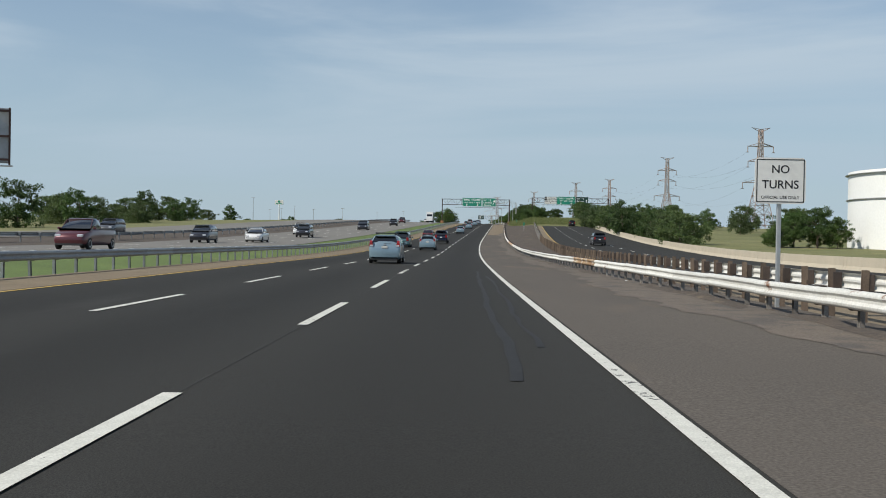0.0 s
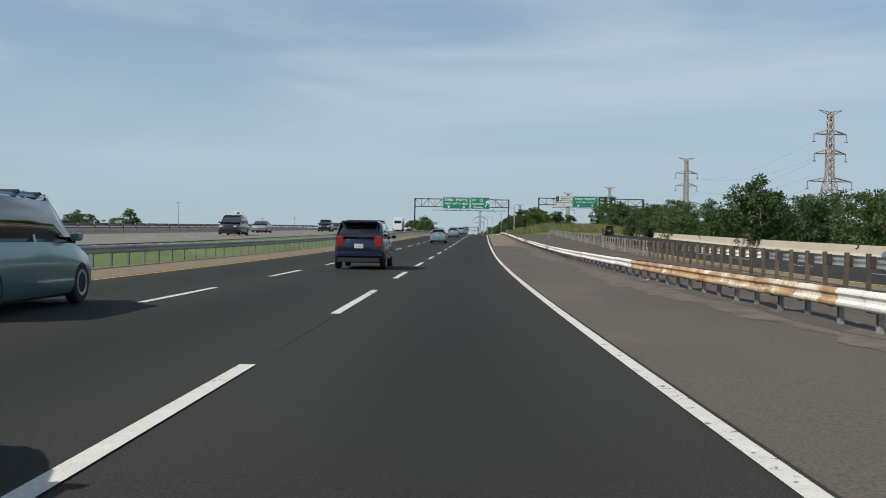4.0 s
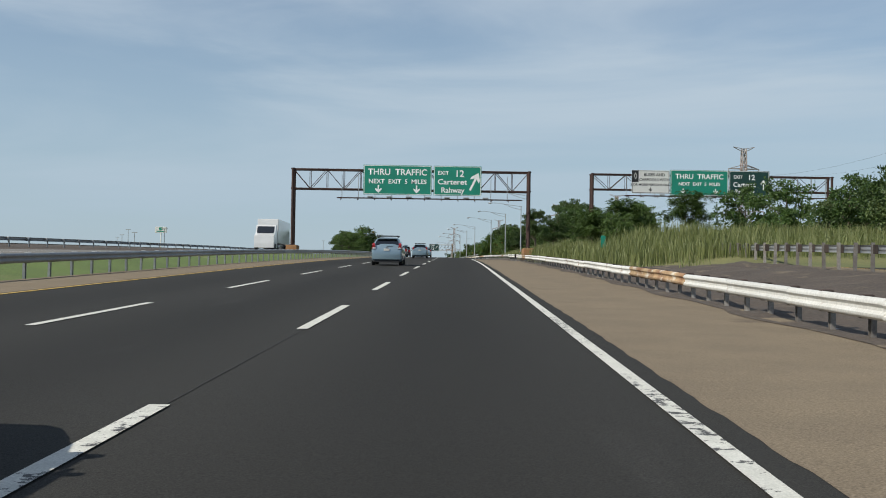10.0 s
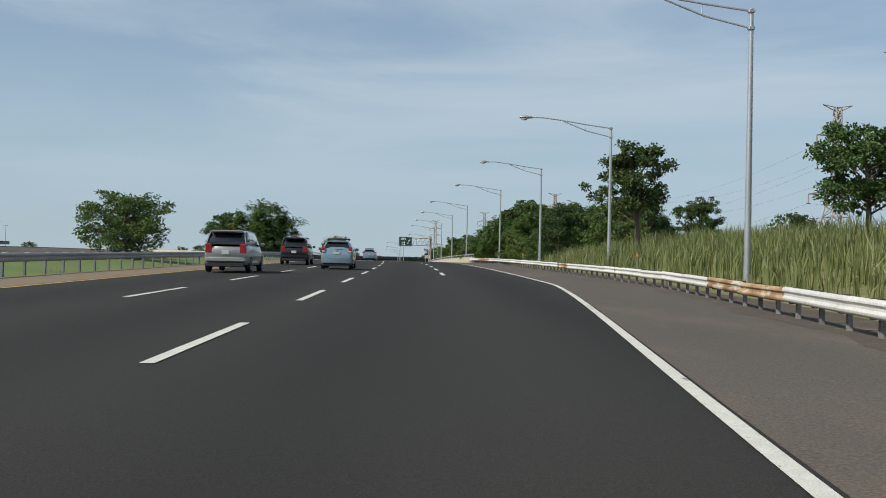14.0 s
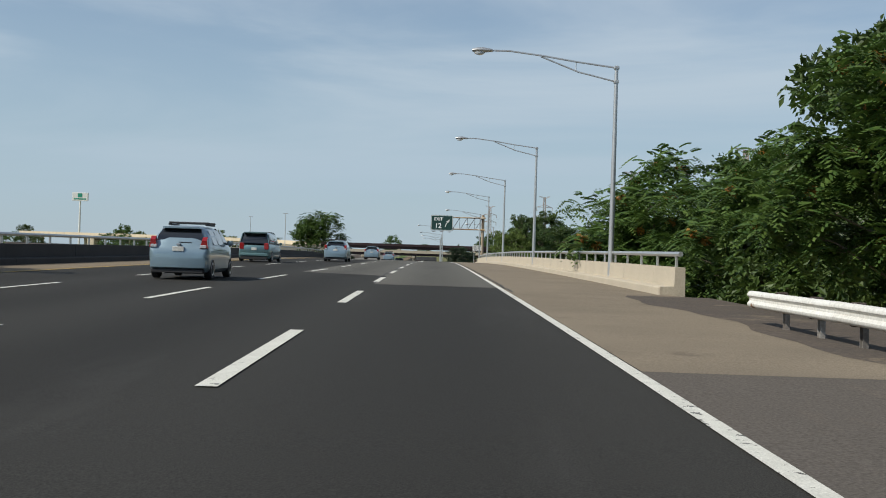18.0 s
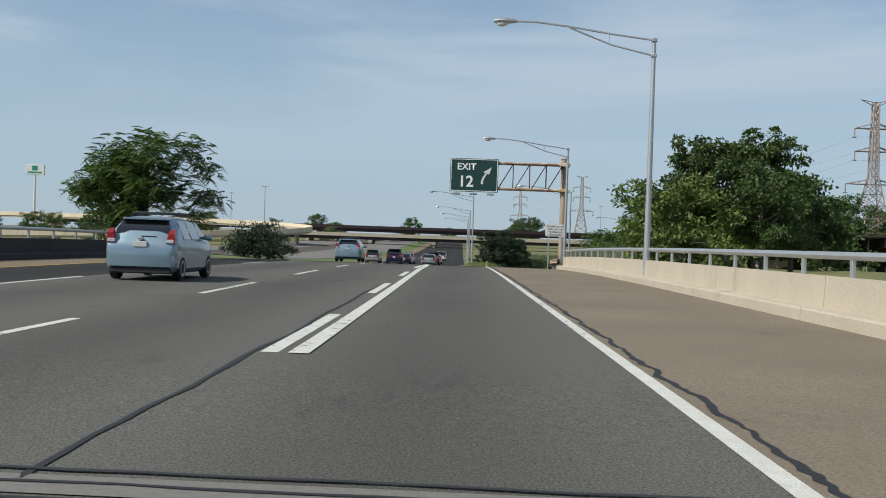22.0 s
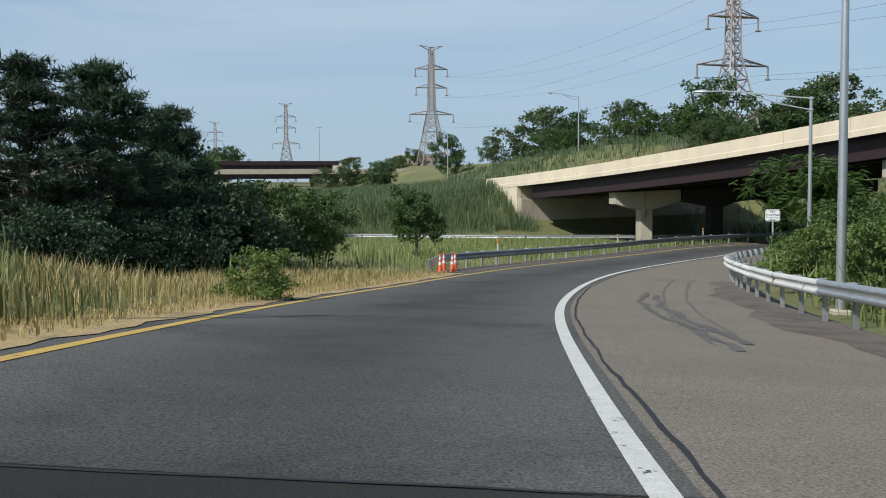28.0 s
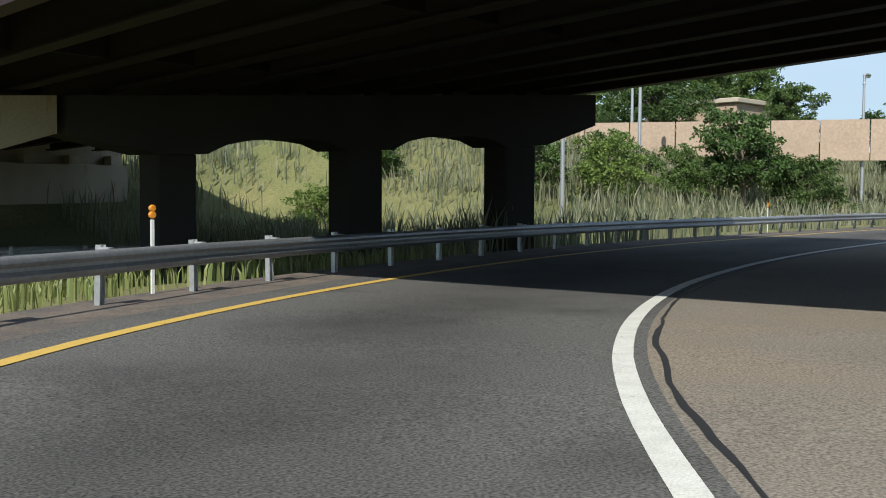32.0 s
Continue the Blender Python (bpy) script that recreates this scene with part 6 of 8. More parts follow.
def cap_shape(xs0, xs1, cols, top):
    """A pier cap from xs0 to xs1 along x: its soffit drops to each column and arches between them. top: function of x."""
    pts = [(xs0, -0.95), (cols[0] - 0.62, -1.52)]
    for a, b in zip(cols[:-1], cols[1:]):
        pts.append((a + 0.62, -1.55))
        for k in range(1, 8):
            u = k / 8
            pts.append((a + 0.62 + (b - a - 1.24) * u, -1.55 + 0.38 * math.sin(math.pi * u) ** 0.55))
        pts.append((b - 0.62, -1.55))
    pts += [(cols[-1] + 0.62, -1.52), (xs1, -0.95)]
    s = Shape()
    n = len(pts)
    for x, z in pts:
        t = top(x)
        s.v += [(x, -0.65, t), (x, -0.65, t + z), (x, 0.65, t + z), (x, 0.65, t)]
    for k in range(n - 1):
        a, b = 4 * k, 4 * k + 4
        s.f += [(a, a + 1, b + 1, b), (a + 1, a + 2, b + 2, b + 1), (a + 2, a + 3, b + 3, b + 2), (a + 3, a, b, b + 3)]
    s.f += [(3, 2, 1, 0), (4 * n - 4, 4 * n - 3, 4 * n - 2, 4 * n - 1)]
    return s


def pier(y):
    """A single-column hammerhead and a three-column bent in one skewed line."""
    skew = Matrix(((1, 0, 0, 0), (OV_SKEW, 1, 0, 0), (0, 0, 1, 0), (0, 0, 0, 1)))
    top = lambda x: deck_z(y + OV_SKEW * x, x) - GIRDER_H - 0.12

    def turn(sh):
        sh.v = [tuple(skew @ Vector((p[0], p[1] + y, p[2]))) for p in sh.v]
        return sh

    for x0, x1, cols in ((0.72, 5.62, (3.15,)), (5.85, 19.95, (8.42, 13.22, 17.75))):
        # outer hammerhead in plain stained concrete; inner bent has shade put into its colour
        root = part("pier", turn(cap_shape(x0, x1, cols, top)), CONCRETE_STAIN if len(cols) == 1 else CONCRETE_SHADE, OV, "stained concrete pier cap")
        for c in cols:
            part("column", turn(Shape().box(c - 0.47, c + 0.47, -0.45, 0.45, ZB - 1.5, top(c) - 1.5, 0.05)), CONCRETE_STAIN if len(cols) == 1 else CONCRETE_SHADE, root)
        for k in range(10):
            x = 0.35 + (DW - 0.7) * k / 9
            if x0 < x < x1:
                part("bearing", turn(Shape().box(x - 0.22, x + 0.22, -0.22, 0.22, top(x) - 0.02, top(x) + 0.12, 0.01)), GIRDER, root)


for y in OV_PIERS:
    pier(y)


# ---- bridges far ahead over the main road ----
def far_bridge(name, y, z, thick, x0, x1, piers, label, mat=CONCRETE, wide=12.0, bow=0.0):
    root = thing(name, label, "bridge", Matrix.Translation((0, y, 0)))
    xs = span(x0, x1, 12)
    f = lambda x: z + bow * ((x - (x0 + x1) / 2) / 100.0) ** 2
    part("deck", Shape().loft([[(x, a, f(x) + b) for a, b in ((0, -0.3), (0, 0.0), (wide, 0.0), (wide, -0.3))] for x in xs]), CONCRETE, root)
    for k in range(len(xs) - 1):
        part("parapet_panel", Shape().loft([[(x, a, f(x) + b) for a, b in ((-0.3, -0.35), (-0.3, 0.95), (0.0, 0.95), (0.0, -0.35))] for x in (xs[k] + 0.02, xs[k + 1] - 0.02)]), mat, root)
    for k in range(4):
        a = 0.5 + k * (wide - 1) / 3
        part("girder", Shape().loft([[(x, a + q, f(x) + b) for q, b in ((-0.15, -0.32), (-0.15, -0.32 - thick), (0.15, -0.32 - thick), (0.15, -0.32))] for x in xs]), GIRDER, root)
    for px in piers:
        g = ground_z(px, y + wide / 2)
        p = part("pier", Shape().box(px - 0.7, px + 0.7, 0.3, wide - 0.3, f(px) - 0.34 - thick - 1.0, f(px) - 0.34 - thick, 0.05), CONCRETE, root)
        for a in (1.5, wide / 2, wide - 1.5):
            part("column", Shape().box(px - 0.5, px + 0.5, a - 0.5, a + 0.5, g - 0.5, f(px) - thick - 1.3, 0.05), CONCRETE, p)
    for px in (x0, x1):
        g = ground_z(px, y)
        part("abutment", Shape().box(px - 2, px + 2, -0.2, wide + 0.2, g - 1, f(px) - 0.36, 0.05), CONCRETE_PALE, root)
    return root


for b in FAR_BRIDGES:
    far_bridge(*b)


def curved_viaduct(knots, half):
    """A slip road on stilts that curls down towards the motorway: deck pieces, a parapet on each side, round columns. knots: (way, x, y, z)."""
    root = thing("curved_viaduct", "pale concrete slip road viaduct curling down from a bridge", "bridge")
    fx, fy, fz = (spline([(k[0], k[i]) for k in knots]) for i in (1, 2, 3))

    def where(s, o, l):
        d = Vector((fx(s + 0.5) - fx(s - 0.5), fy(s + 0.5) - fy(s - 0.5), 0)).normalized()
        return Vector((fx(s) + d.y * o, fy(s) - d.x * o, fz(s) + l))

    ss = span(knots[0][0], knots[-1][0], 6.0)
    for a, b in zip(ss[:-1], ss[1:]):
        part("deck", Shape().loft([[where(v, o, l) for o, l in ((-half, -0.9), (-half, 0.0), (half, 0.0), (half, -0.9))] for v in (a, b)]), CONCRETE, root)
        for side in (-1, 1):
            part("parapet_panel", Shape().loft([[where(v, side * (half + o), l) for o, l in ((0.0, -0.35), (0.0, 1.0), (0.3, 1.0), (0.3, -0.35))] for v in (a + 0.02, b - 0.02)]), CONCRETE_PALE, root)
    for v in span(knots[0][0] + 10, knots[-1][0] - 30, 26.0):
        c = where(v, 0, -0.9)
        g = ground_z(c.x, c.y)
        if c.z - g > 1.5:
            part("column", Shape().tube([(c.x, c.y, g - 0.5), (c.x, c.y, c.z)], 0.7, 12), CONCRETE, root, smooth=True)
    return root


curved_viaduct([(0, -197, 985, 13.4), (60, -142, 965, 13.2), (110, -95, 945, 12.9), (140, -68, 932, 12.4), (160, -54, 918, 11.6), (178, -52, 901, 10.6), (198, -61, 884, 9.4), (224, -84, 872, 8.2), (270, -129, 865, 6.9)], 4.2)


# ---- trees ----
def leaf_cloud(rnd, blobs, count, size, droop=0.35, flat=False):
    """Many small bent leaves gathered in clumps: (centre, radii)."""
    vs, fs = [], []
    weights = [r[0] * r[1] + r[1] * r[2] for _, r in blobs]
    picks = rnd.choices(range(len(blobs)), weights, k=count)
    for q in picks:
        c, r = blobs[q]
        n = Vector((rnd.gauss(0, 1), rnd.gauss(0, 1), rnd.gauss(0, 1) + 0.25)).normalized()
        t = rnd.random() ** 0.45 * rnd.choice((1.0, 1.0, 1.0, 1.25))
        p = Vector(c) + Vector((n.x * r[0], n.y * r[1], n.z * r[2])) * t
        d = (n + Vector((rnd.gauss(0, 0.6), rnd.gauss(0, 0.6), rnd.gauss(0, 0.5) - droop))).normalized()
        s = d.cross(Vector((rnd.gauss(0, 1), rnd.gauss(0, 1), rnd.gauss(0, 1)))).normalized()
        L = size * rnd.uniform(0.6, 1.35)
        w = L * rnd.uniform(0.22, 0.36)
        up = s.cross(d) * L * 0.12
        i = len(vs)
        vs += [p - d * L * 0.5, p + s * w + up, p + d * L * 0.5, p - s * w + up]
        fs += [(i, i + 1, i + 2), (i, i + 2, i + 3)]
    return Shape().add(vs, fs)


def branching(rnd, height, spread, n, r0, low=0.3, lean=0.05, twigs=5):
    """Trunk, limbs and twigs, and the ends of the twigs."""
    s = Shape()
    top = Vector((rnd.uniform(-1, 1) * height * lean, rnd.uniform(-1, 1) * height * lean, height * 0.8))
    mid = top * 0.5 + Vector((rnd.uniform(-0.2, 0.2), rnd.uniform(-0.2, 0.2), 0))
    s.tube([(0, 0, -0.4), (0, 0, 0.2), mid, top], [r0 * 1.35, r0, r0 * 0.7, r0 * 0.18], 9)
    ends = [top + Vector((0, 0, height * 0.12))]
    for k in range(n):
        u = (k + rnd.uniform(0.1, 0.9)) / n
        a = 2.4 * k + rnd.uniform(-0.5, 0.5)
        b = Vector((0, 0, 0.2)).lerp(mid, (low + (0.9 - low) * u) * 2) if low + (0.9 - low) * u < 0.5 else mid.lerp(top, (low + (0.9 - low) * u) * 2 - 1)
        reach = spread * (1 - 0.55 * u * u) * rnd.uniform(0.6, 1.1)
        e = b + Vector((math.cos(a) * reach, math.sin(a) * reach, height * rnd.uniform(0.06, 0.24)))
        m = b.lerp(e, 0.5) + Vector((0, 0, height * 0.035))
        r = r0 * (0.45 - 0.22 * u)
        s.tube([b, m, e], [r, r * 0.6, r * 0.2], 6)
        ends.append(e)
        for _ in range(twigs):
            f = b.lerp(e, rnd.uniform(0.35, 1.0)) + Vector((0, 0, height * 0.02))
            g = f + Vector((rnd.gauss(0, 1), rnd.gauss(0, 1), rnd.gauss(0.35, 0.7))) * spread * 0.19
            s.tube([f, g], [r * 0.3, r * 0.08], 4, False)
            ends.append(g)
    return s, ends


def make_tree(name, seed, height, spread, leaf, count, size, label, bushy=False, squash=1.0, category="tree", limbs=14):
    rnd = random.Random(seed)
    root = thing(name, label, category, pose(0, 0, -500))
    wood, ends = branching(rnd, height, spread, limbs, 0.026 * height * (0.6 if bushy else 1.0), 0.05 if bushy else 0.26)
    part("trunk", wood, BARK, root, smooth=True)
    blobs = []
    for e in ends:
        r = spread * rnd.uniform(0.11, 0.24)
        blobs.append((e, (r, r * rnd.uniform(0.8, 1.2), r * rnd.uniform(0.5, 0.85) * squash)))
    if bushy:
        for _ in range(16):
            a, q = rnd.uniform(0, 2 * math.pi), rnd.uniform(0.2, 0.85) * spread
            r = spread * rnd.uniform(0.15, 0.25)
            blobs.append((Vector((math.cos(a) * q, math.sin(a) * q, height * rnd.uniform(0.08, 0.4))), (r, r, r * 0.8)))
    part("crown", leaf_cloud(rnd, blobs, count, size), leaf, root)
    return root


def make_sumac(name, seed, height, spread, label, fronds=2300, seeds=16):
    """A thin-stemmed tree of drooping feathered leaves, with seed clusters at some of its tips."""
    rnd = random.Random(seed)
    root = thing(name, label, "tree", pose(0, 0, -500))
    wood, ends = branching(rnd, height, spread, 12, 0.013 * height, 0.22, twigs=6)
    part("trunk", wood, BARK, root, smooth=True)
    s = Shape()
    for k in range(fronds):
        e = ends[k % len(ends)]
        a = rnd.uniform(0, 2 * math.pi)
        L = rnd.uniform(0.40, 0.72)
        d = Vector((math.cos(a), math.sin(a), rnd.uniform(-0.75, 0.8))).normalized()
        side = Vector((-d.y, d.x, rnd.uniform(-0.25, 0.25))).normalized()
        base = e + Vector((rnd.gauss(0, 0.26), rnd.gauss(0, 0.26), rnd.gauss(0, 0.22)))
        for q in range(6):
            u = (q + 0.8) / 6
            c = base + d * L * u + Vector((0, 0, -0.42 * L * u * u))
            w = L * 0.26 * math.sin(math.pi * min(0.97, 0.18 + 0.78 * u)) + 0.02
            for sg in (-1, 1):
                tip = c + side * sg * w + d * w * 0.55 - Vector((0, 0, w * 0.4))
                o = d * 0.055
                i = len(s.v)
                s.v += [tuple(c), tuple(c.lerp(tip, 0.45) + o), tuple(tip), tuple(c.lerp(tip, 0.45) - o)]
                s.f += [(i, i + 1, i + 2), (i, i + 2, i + 3)]
    part("crown", s, LEAF_SUMAC, root)
    for e in rnd.sample(ends, seeds):
        c = e + Vector((0, 0, 0.05))
        part("seed_head", leaf_cloud(rnd, [(c, (0.22, 0.22, 0.15))], 90, 0.11), SEED, root)
    return root


def make_pine(name, seed, height, spread, label):
    rnd = random.Random(seed)
    root = thing(name, label, "tree", pose(0, 0, -500))
    s = Shape().tube([(0, 0, -0.4), (0, 0, height * 0.5), (0.1, 0, height)], [0.2, 0.14, 0.03], 8)
    blobs = []
    for k in range(64):
        u = k / 64
        z = height * (0.03 + 0.93 * u)
        reach = spread * (1 - 0.80 * u**1.5) * rnd.uniform(0.45, 1.15)
        a = 2.4 * k + rnd.uniform(-0.4, 0.4)
        e = Vector((math.cos(a) * reach, math.sin(a) * reach, z + reach * rnd.uniform(0.08, 0.3)))
        s.tube([(0, 0, z), e], [0.05, 0.012], 5)
        for v in (0.3, 0.48, 0.64, 0.8, 0.95, 1.05):
            o = Vector((rnd.gauss(0, 0.30), rnd.gauss(0, 0.30), rnd.gauss(0.04, 0.12)))
            blobs.append((Vector((0, 0, z)).lerp(e, v) + o, (0.34, 0.34, 0.18)))
    part("trunk", s, BARK, root)
    vs, fs = [], []
    for c, r in blobs:
        for _ in range(58):
            n = Vector((rnd.gauss(0, 1), rnd.gauss(0, 1), rnd.gauss(0.4, 0.8))).normalized()
            p = c + Vector((rnd.gauss(0, 0.17), rnd.gauss(0, 0.17), rnd.gauss(0, 0.07)))
            w = n.cross(Vector((rnd.gauss(0, 1), rnd.gauss(0, 1), rnd.gauss(0, 1)))).normalized() * 0.03
            i = len(vs)
            q = p + n * rnd.uniform(0.24, 0.46)
            vs += [p - w, p + w, q]
            fs.append((i, i + 1, i + 2))
    part("crown", Shape().add(vs, fs), LEAF_PINE, root)
    return root


TREES = {
    "round": make_tree("tree", 1, 7.0, 3.3, LEAF_DARK, 11000, 0.24, "leafy dark green tree with a rounded crown", limbs=18),
    "tall": make_tree("tree", 2, 9.0, 3.2, LEAF_MID, 11000, 0.26, "tall leafy green tree with a ragged crown", limbs=18),
    "wide": make_tree("tree", 3, 6.5, 4.4, LEAF_MID, 11000, 0.26, "wide spreading green leafy tree", squash=0.8, limbs=18),
    "bush": make_tree("shrub", 4, 3.2, 2.2, LEAF_LIGHT, 6500, 0.17, "bushy yellow-green roadside shrub", True, category="shrub"),
    "scrub": make_tree("shrub", 5, 4.6, 2.8, LEAF_MID, 8000, 0.20, "dense green roadside shrub", True, category="shrub"),
    "sumac": make_sumac("tree", 6, 6.2, 3.0, "thin-stemmed tree with feathered leaves and orange seed clusters"),
    "feather": make_sumac("tree", 16, 6.2, 3.0, "thin-stemmed tree with drooping feathered green leaves", seeds=0),
    "darkbush": make_tree("shrub", 11, 4.0, 4.2, LEAF_PINE, 11000, 0.24, "broad dark green bush on the grass", True, category="shrub", limbs=18),
    "redbush": make_tree("shrub", 12, 1.7, 1.1, LEAF_RED, 2600, 0.13, "small rust-red bush at the foot of a sign post", True, category="shrub"),
    "pine": make_pine("pine_tree", 7, 8.0, 3.9, "dark ragged roadside pine tree"),
    "far": make_tree("tree", 8, 9.0, 4.8, LEAF_DARK, 5600, 0.40, "distant dark green leafy tree", True, limbs=13),
    "farmid": make_tree("tree", 9, 8.0, 5.0, LEAF_FAR, 5600, 0.40, "distant green leafy tree", True, limbs=13),
}
tree_rnd = random.Random(77)


def plant(kind, x, y, scale=1.0, z=None, turn=None, group="", sink=0.0):
    zz = (ground_z(x, y) if z is None else z) - sink
    k = scale * tree_rnd.uniform(0.95, 1.05)
    m = pose(x, y, zz, 0, 0, tree_rnd.uniform(0, 360) if turn is None else turn)
    ob = copy_thing(TREES[kind], m)
    ob.scale = (k * tree_rnd.uniform(0.93, 1.07), k * tree_rnd.uniform(0.93, 1.07), k)
    if group:
        ob["group"] = group
    return ob


for t in TREE_LIST:
    plant(*t)
# shrubs crowding the inside of the ramp: (kind, way along, sideways, scale)
for kind, way, off, scale in (("bush", 96, 8.4, 0.5), ("scrub", 100, 9.3, 0.52), ("bush", 104, 8.0, 0.6), ("scrub", 107, 9.4, 0.6), ("bush", 110, 7.6, 0.62), ("scrub", 113, 9.0, 0.62), ("bush", 116, 7.4, 0.55), ("scrub", 119, 8.8, 0.6), ("bush", 122, 7.2, 0.5), ("bush", 92, 9.6, 0.62), ("scrub", 103, 11.5, 0.75), ("scrub", 111, 11.6, 0.8)):
    b = ramp_at(way, off)
    plant(kind, b.x, b.y, scale)
# belts of trees: (kinds, from, to, number, depth of the belt, scale)
for kinds, p0, p1, n, depth, scale, grp in TREE_BELTS:
    for k in range(n):
        u = (k + tree_rnd.uniform(0.1, 0.9)) / n
        x, y = p0[0] + (p1[0] - p0[0]) * u, p0[1] + (p1[1] - p0[1]) * u
        x += tree_rnd.uniform(-depth, depth) * 0.5
        y += tree_rnd.uniform(-depth, depth) * 0.5
        plant(tree_rnd.choice(kinds), x, y, scale * tree_rnd.uniform(0.7, 1.2), group=grp)
for tree in list(TREES.values()):
    for o in list(tree.children_recursive) + [tree]:
        bpy.data.objects.remove(o)


# ---- reeds and grass ----
def blades(name, spots, height, label, mat, width=0.022, category="grass", per=9, spread=0.35, plume=0.0, seed=3):
    """Tufts of bent blades as one sheet of stuff; spots are (x, y, z)."""
    rnd = np.random.RandomState(seed)
    sp = np.repeat(np.array(spots, float), per, 0)
    n = len(sp)
    base = sp + np.c_[rnd.normal(0, spread, (n, 2)), np.zeros(n)]
    h = height * rnd.uniform(0.45, 1.12, n)
    a = rnd.uniform(0, 2 * np.pi, n)
    bend = h * rnd.uniform(0.08, 0.42, n)
    d = np.c_[np.cos(a), np.sin(a), np.zeros(n)]
    b = a + rnd.uniform(0.6, 2.4, n)
    s = np.c_[np.cos(b), np.sin(b), np.zeros(n)] * (width * rnd.uniform(0.6, 1.6, n))[:, None]
    up = np.array([0, 0, 1.0])
    mid = base + up * (h * 0.55)[:, None] + d * (bend * 0.3)[:, None]
    tip = base + up * (h * rnd.uniform(0.85, 1.0, n))[:, None] + d * bend[:, None]
    low = base - up * 0.15
    v = np.stack([low - s, low + s, mid + s * 0.85, mid - s * 0.85, tip], 1).reshape(-1, 3)
    i = np.arange(n) * 5
    f = [(int(k), int(k) + 1, int(k) + 2, int(k) + 3) for k in i] + [(int(k) + 3, int(k) + 2, int(k) + 4) for k in i]
    me = bpy.data.meshes.new(name)
    me.from_pydata(v.tolist(), [], f)
    me.materials.append(mat)
    return single(name, me, mat, label, category, kind="stuff")


def scatter(n, area, keep, seed):
    """Places in a box (x0, x1, y0, y1) that keep() allows, on the ground."""
    rnd = random.Random(seed)
    out = []
    for _ in range(n):
        x, y = rnd.uniform(area[0], area[1]), rnd.uniform(area[2], area[3])
        if keep(x, y):
            out.append((x, y, ground_z(x, y)))
    return out


off_road = lambda x, y: x - edge_x(y)


def by_ramp(lo, hi, want):
    def ok(x, y):
        d, side, _ = near_ramp(x, y)
        return lo < d < hi and side * want > 0
    return ok


blades("reed_bank", scatter(6300, (8, 40, 322, 470), lambda x, y: 6.0 + taper(y) * 0.9 < off_road(x, y) < 34, 11), 1.25, "tall green and straw reeds on the bank", REED, 0.017, "reeds", 15, 0.4)
blades("reed_fringe", scatter(1500, (8, 30, 318, 500), lambda x, y: 6.3 + taper(y) < off_road(x, y) < 10 + taper(y), 12), 0.6, "dry grass fringe behind the rail", REED, 0.018, "grass", 9, 0.25)
blades("median_grass", scatter(2600, (-40, 0, 0, 520), lambda x, y: -3 * LANE - 6.6 < off_road(x, y) < -3 * LANE - 3.7, 13), 0.28, "short green grass under the median rail", REED, 0.012, "grass", 8, 0.3)
ramp_strip("straw_verge", lambda s: ry(s) - 1.75 - 0.25 * math.sin(s * 0.9) - 0.12 * math.sin(s * 2.7), lambda s: ry(s) - 0.33 + 0.07 * math.sin(s * 1.9) + 0.05 * math.sin(s * 4.3), S_GORE + 4, S_RAIL - 3, STRAW_MAT, 0.02, "flattened golden straw along the ramp edge", "grass", 0.4)
blades("gore_straw", scatter(3600, (4, 26, 712, 752), lambda x, y: by_ramp(-RY + 2.2, 11.5, -1)(x, y) and off_road(x, y) > 8.0 and y > 719, 14), 0.55, "dry golden grass in the gore", REED_DRY, 0.009, "grass", 15, 0.3)
blades("straw_fringe", [tuple(ramp_at(v, ry(v) - 0.75 - u, 0.01)) for v in span(78, 116, 0.12) for u in (0.1, 0.45, 0.8, 1.1)], 0.16, "short dry straw along the ramp edge", REED_DRY, 0.008, "grass", 4, 0.12, seed=9)
blades("gore_nose_grass", scatter(1700, (4, 14, 712, 748), lambda x, y: by_ramp(-RY + 1.9, 30, -1)(x, y) and 3.4 < off_road(x, y) < 9.5, 34), 0.42, "short green grass behind the gore nose", GRASS_BLADE, 0.012, "grass", 10, 0.3)
blades("gore_grass", scatter(6500, GORE_FIELD, lambda x, y: by_ramp(-RY + 2.6, 40, -1)(x, y) and off_road(x, y) > 3.6 and y < 806, 15), 0.36, "rough green grass in the gore", GRASS_BLADE, 0.011, "grass", 9, 0.45)
blades("gore_reeds", scatter(700, GORE_FIELD, lambda x, y: by_ramp(11, 40, -1)(x, y) and off_road(x, y) > 7 and y < 795, 25), 1.0, "green reeds among the gore grass", REED, 0.022, "grass", 9, 0.5)
blades("field_reeds", scatter(1900, (16, 47, 772, 806), lambda x, y: near_ramp(x, y)[0] > 9.5, 35), 0.8, "green weeds and reeds on the low ground by the overpass", REED, 0.013, "reeds", 13, 0.4)
blades("bank_reeds", scatter(2600, (22, 46, 812, 850), lambda x, y: True, 26), 1.5, "tall green reeds on the bank beside the abutment", REED_DEEP, 0.02, "reeds", 16, 0.4)
blades("weeds", scatter(900, (40, 60, 776, 800), by_ramp(-RY + 2.6, 20, -1), 27), 0.5, "low weeds by the foot of the pier", GRASS_BLADE, 0.02, "grass", 8, 0.3)
blades("ramp_reeds", scatter(2600, RAMP_BANK, by_ramp(RW + 6.2, 22, 1), 16), 1.5, "tall green reeds behind the ramp rail", REED, 0.028, "reeds", 9, 0.3)
blades("ramp_far_reeds", scatter(6500, FAR_BANK, FAR_BANK_KEEP, 17), 1.6, "reeds beyond the overpass", REED_GREY, 0.03, "reeds", 9, 0.4)
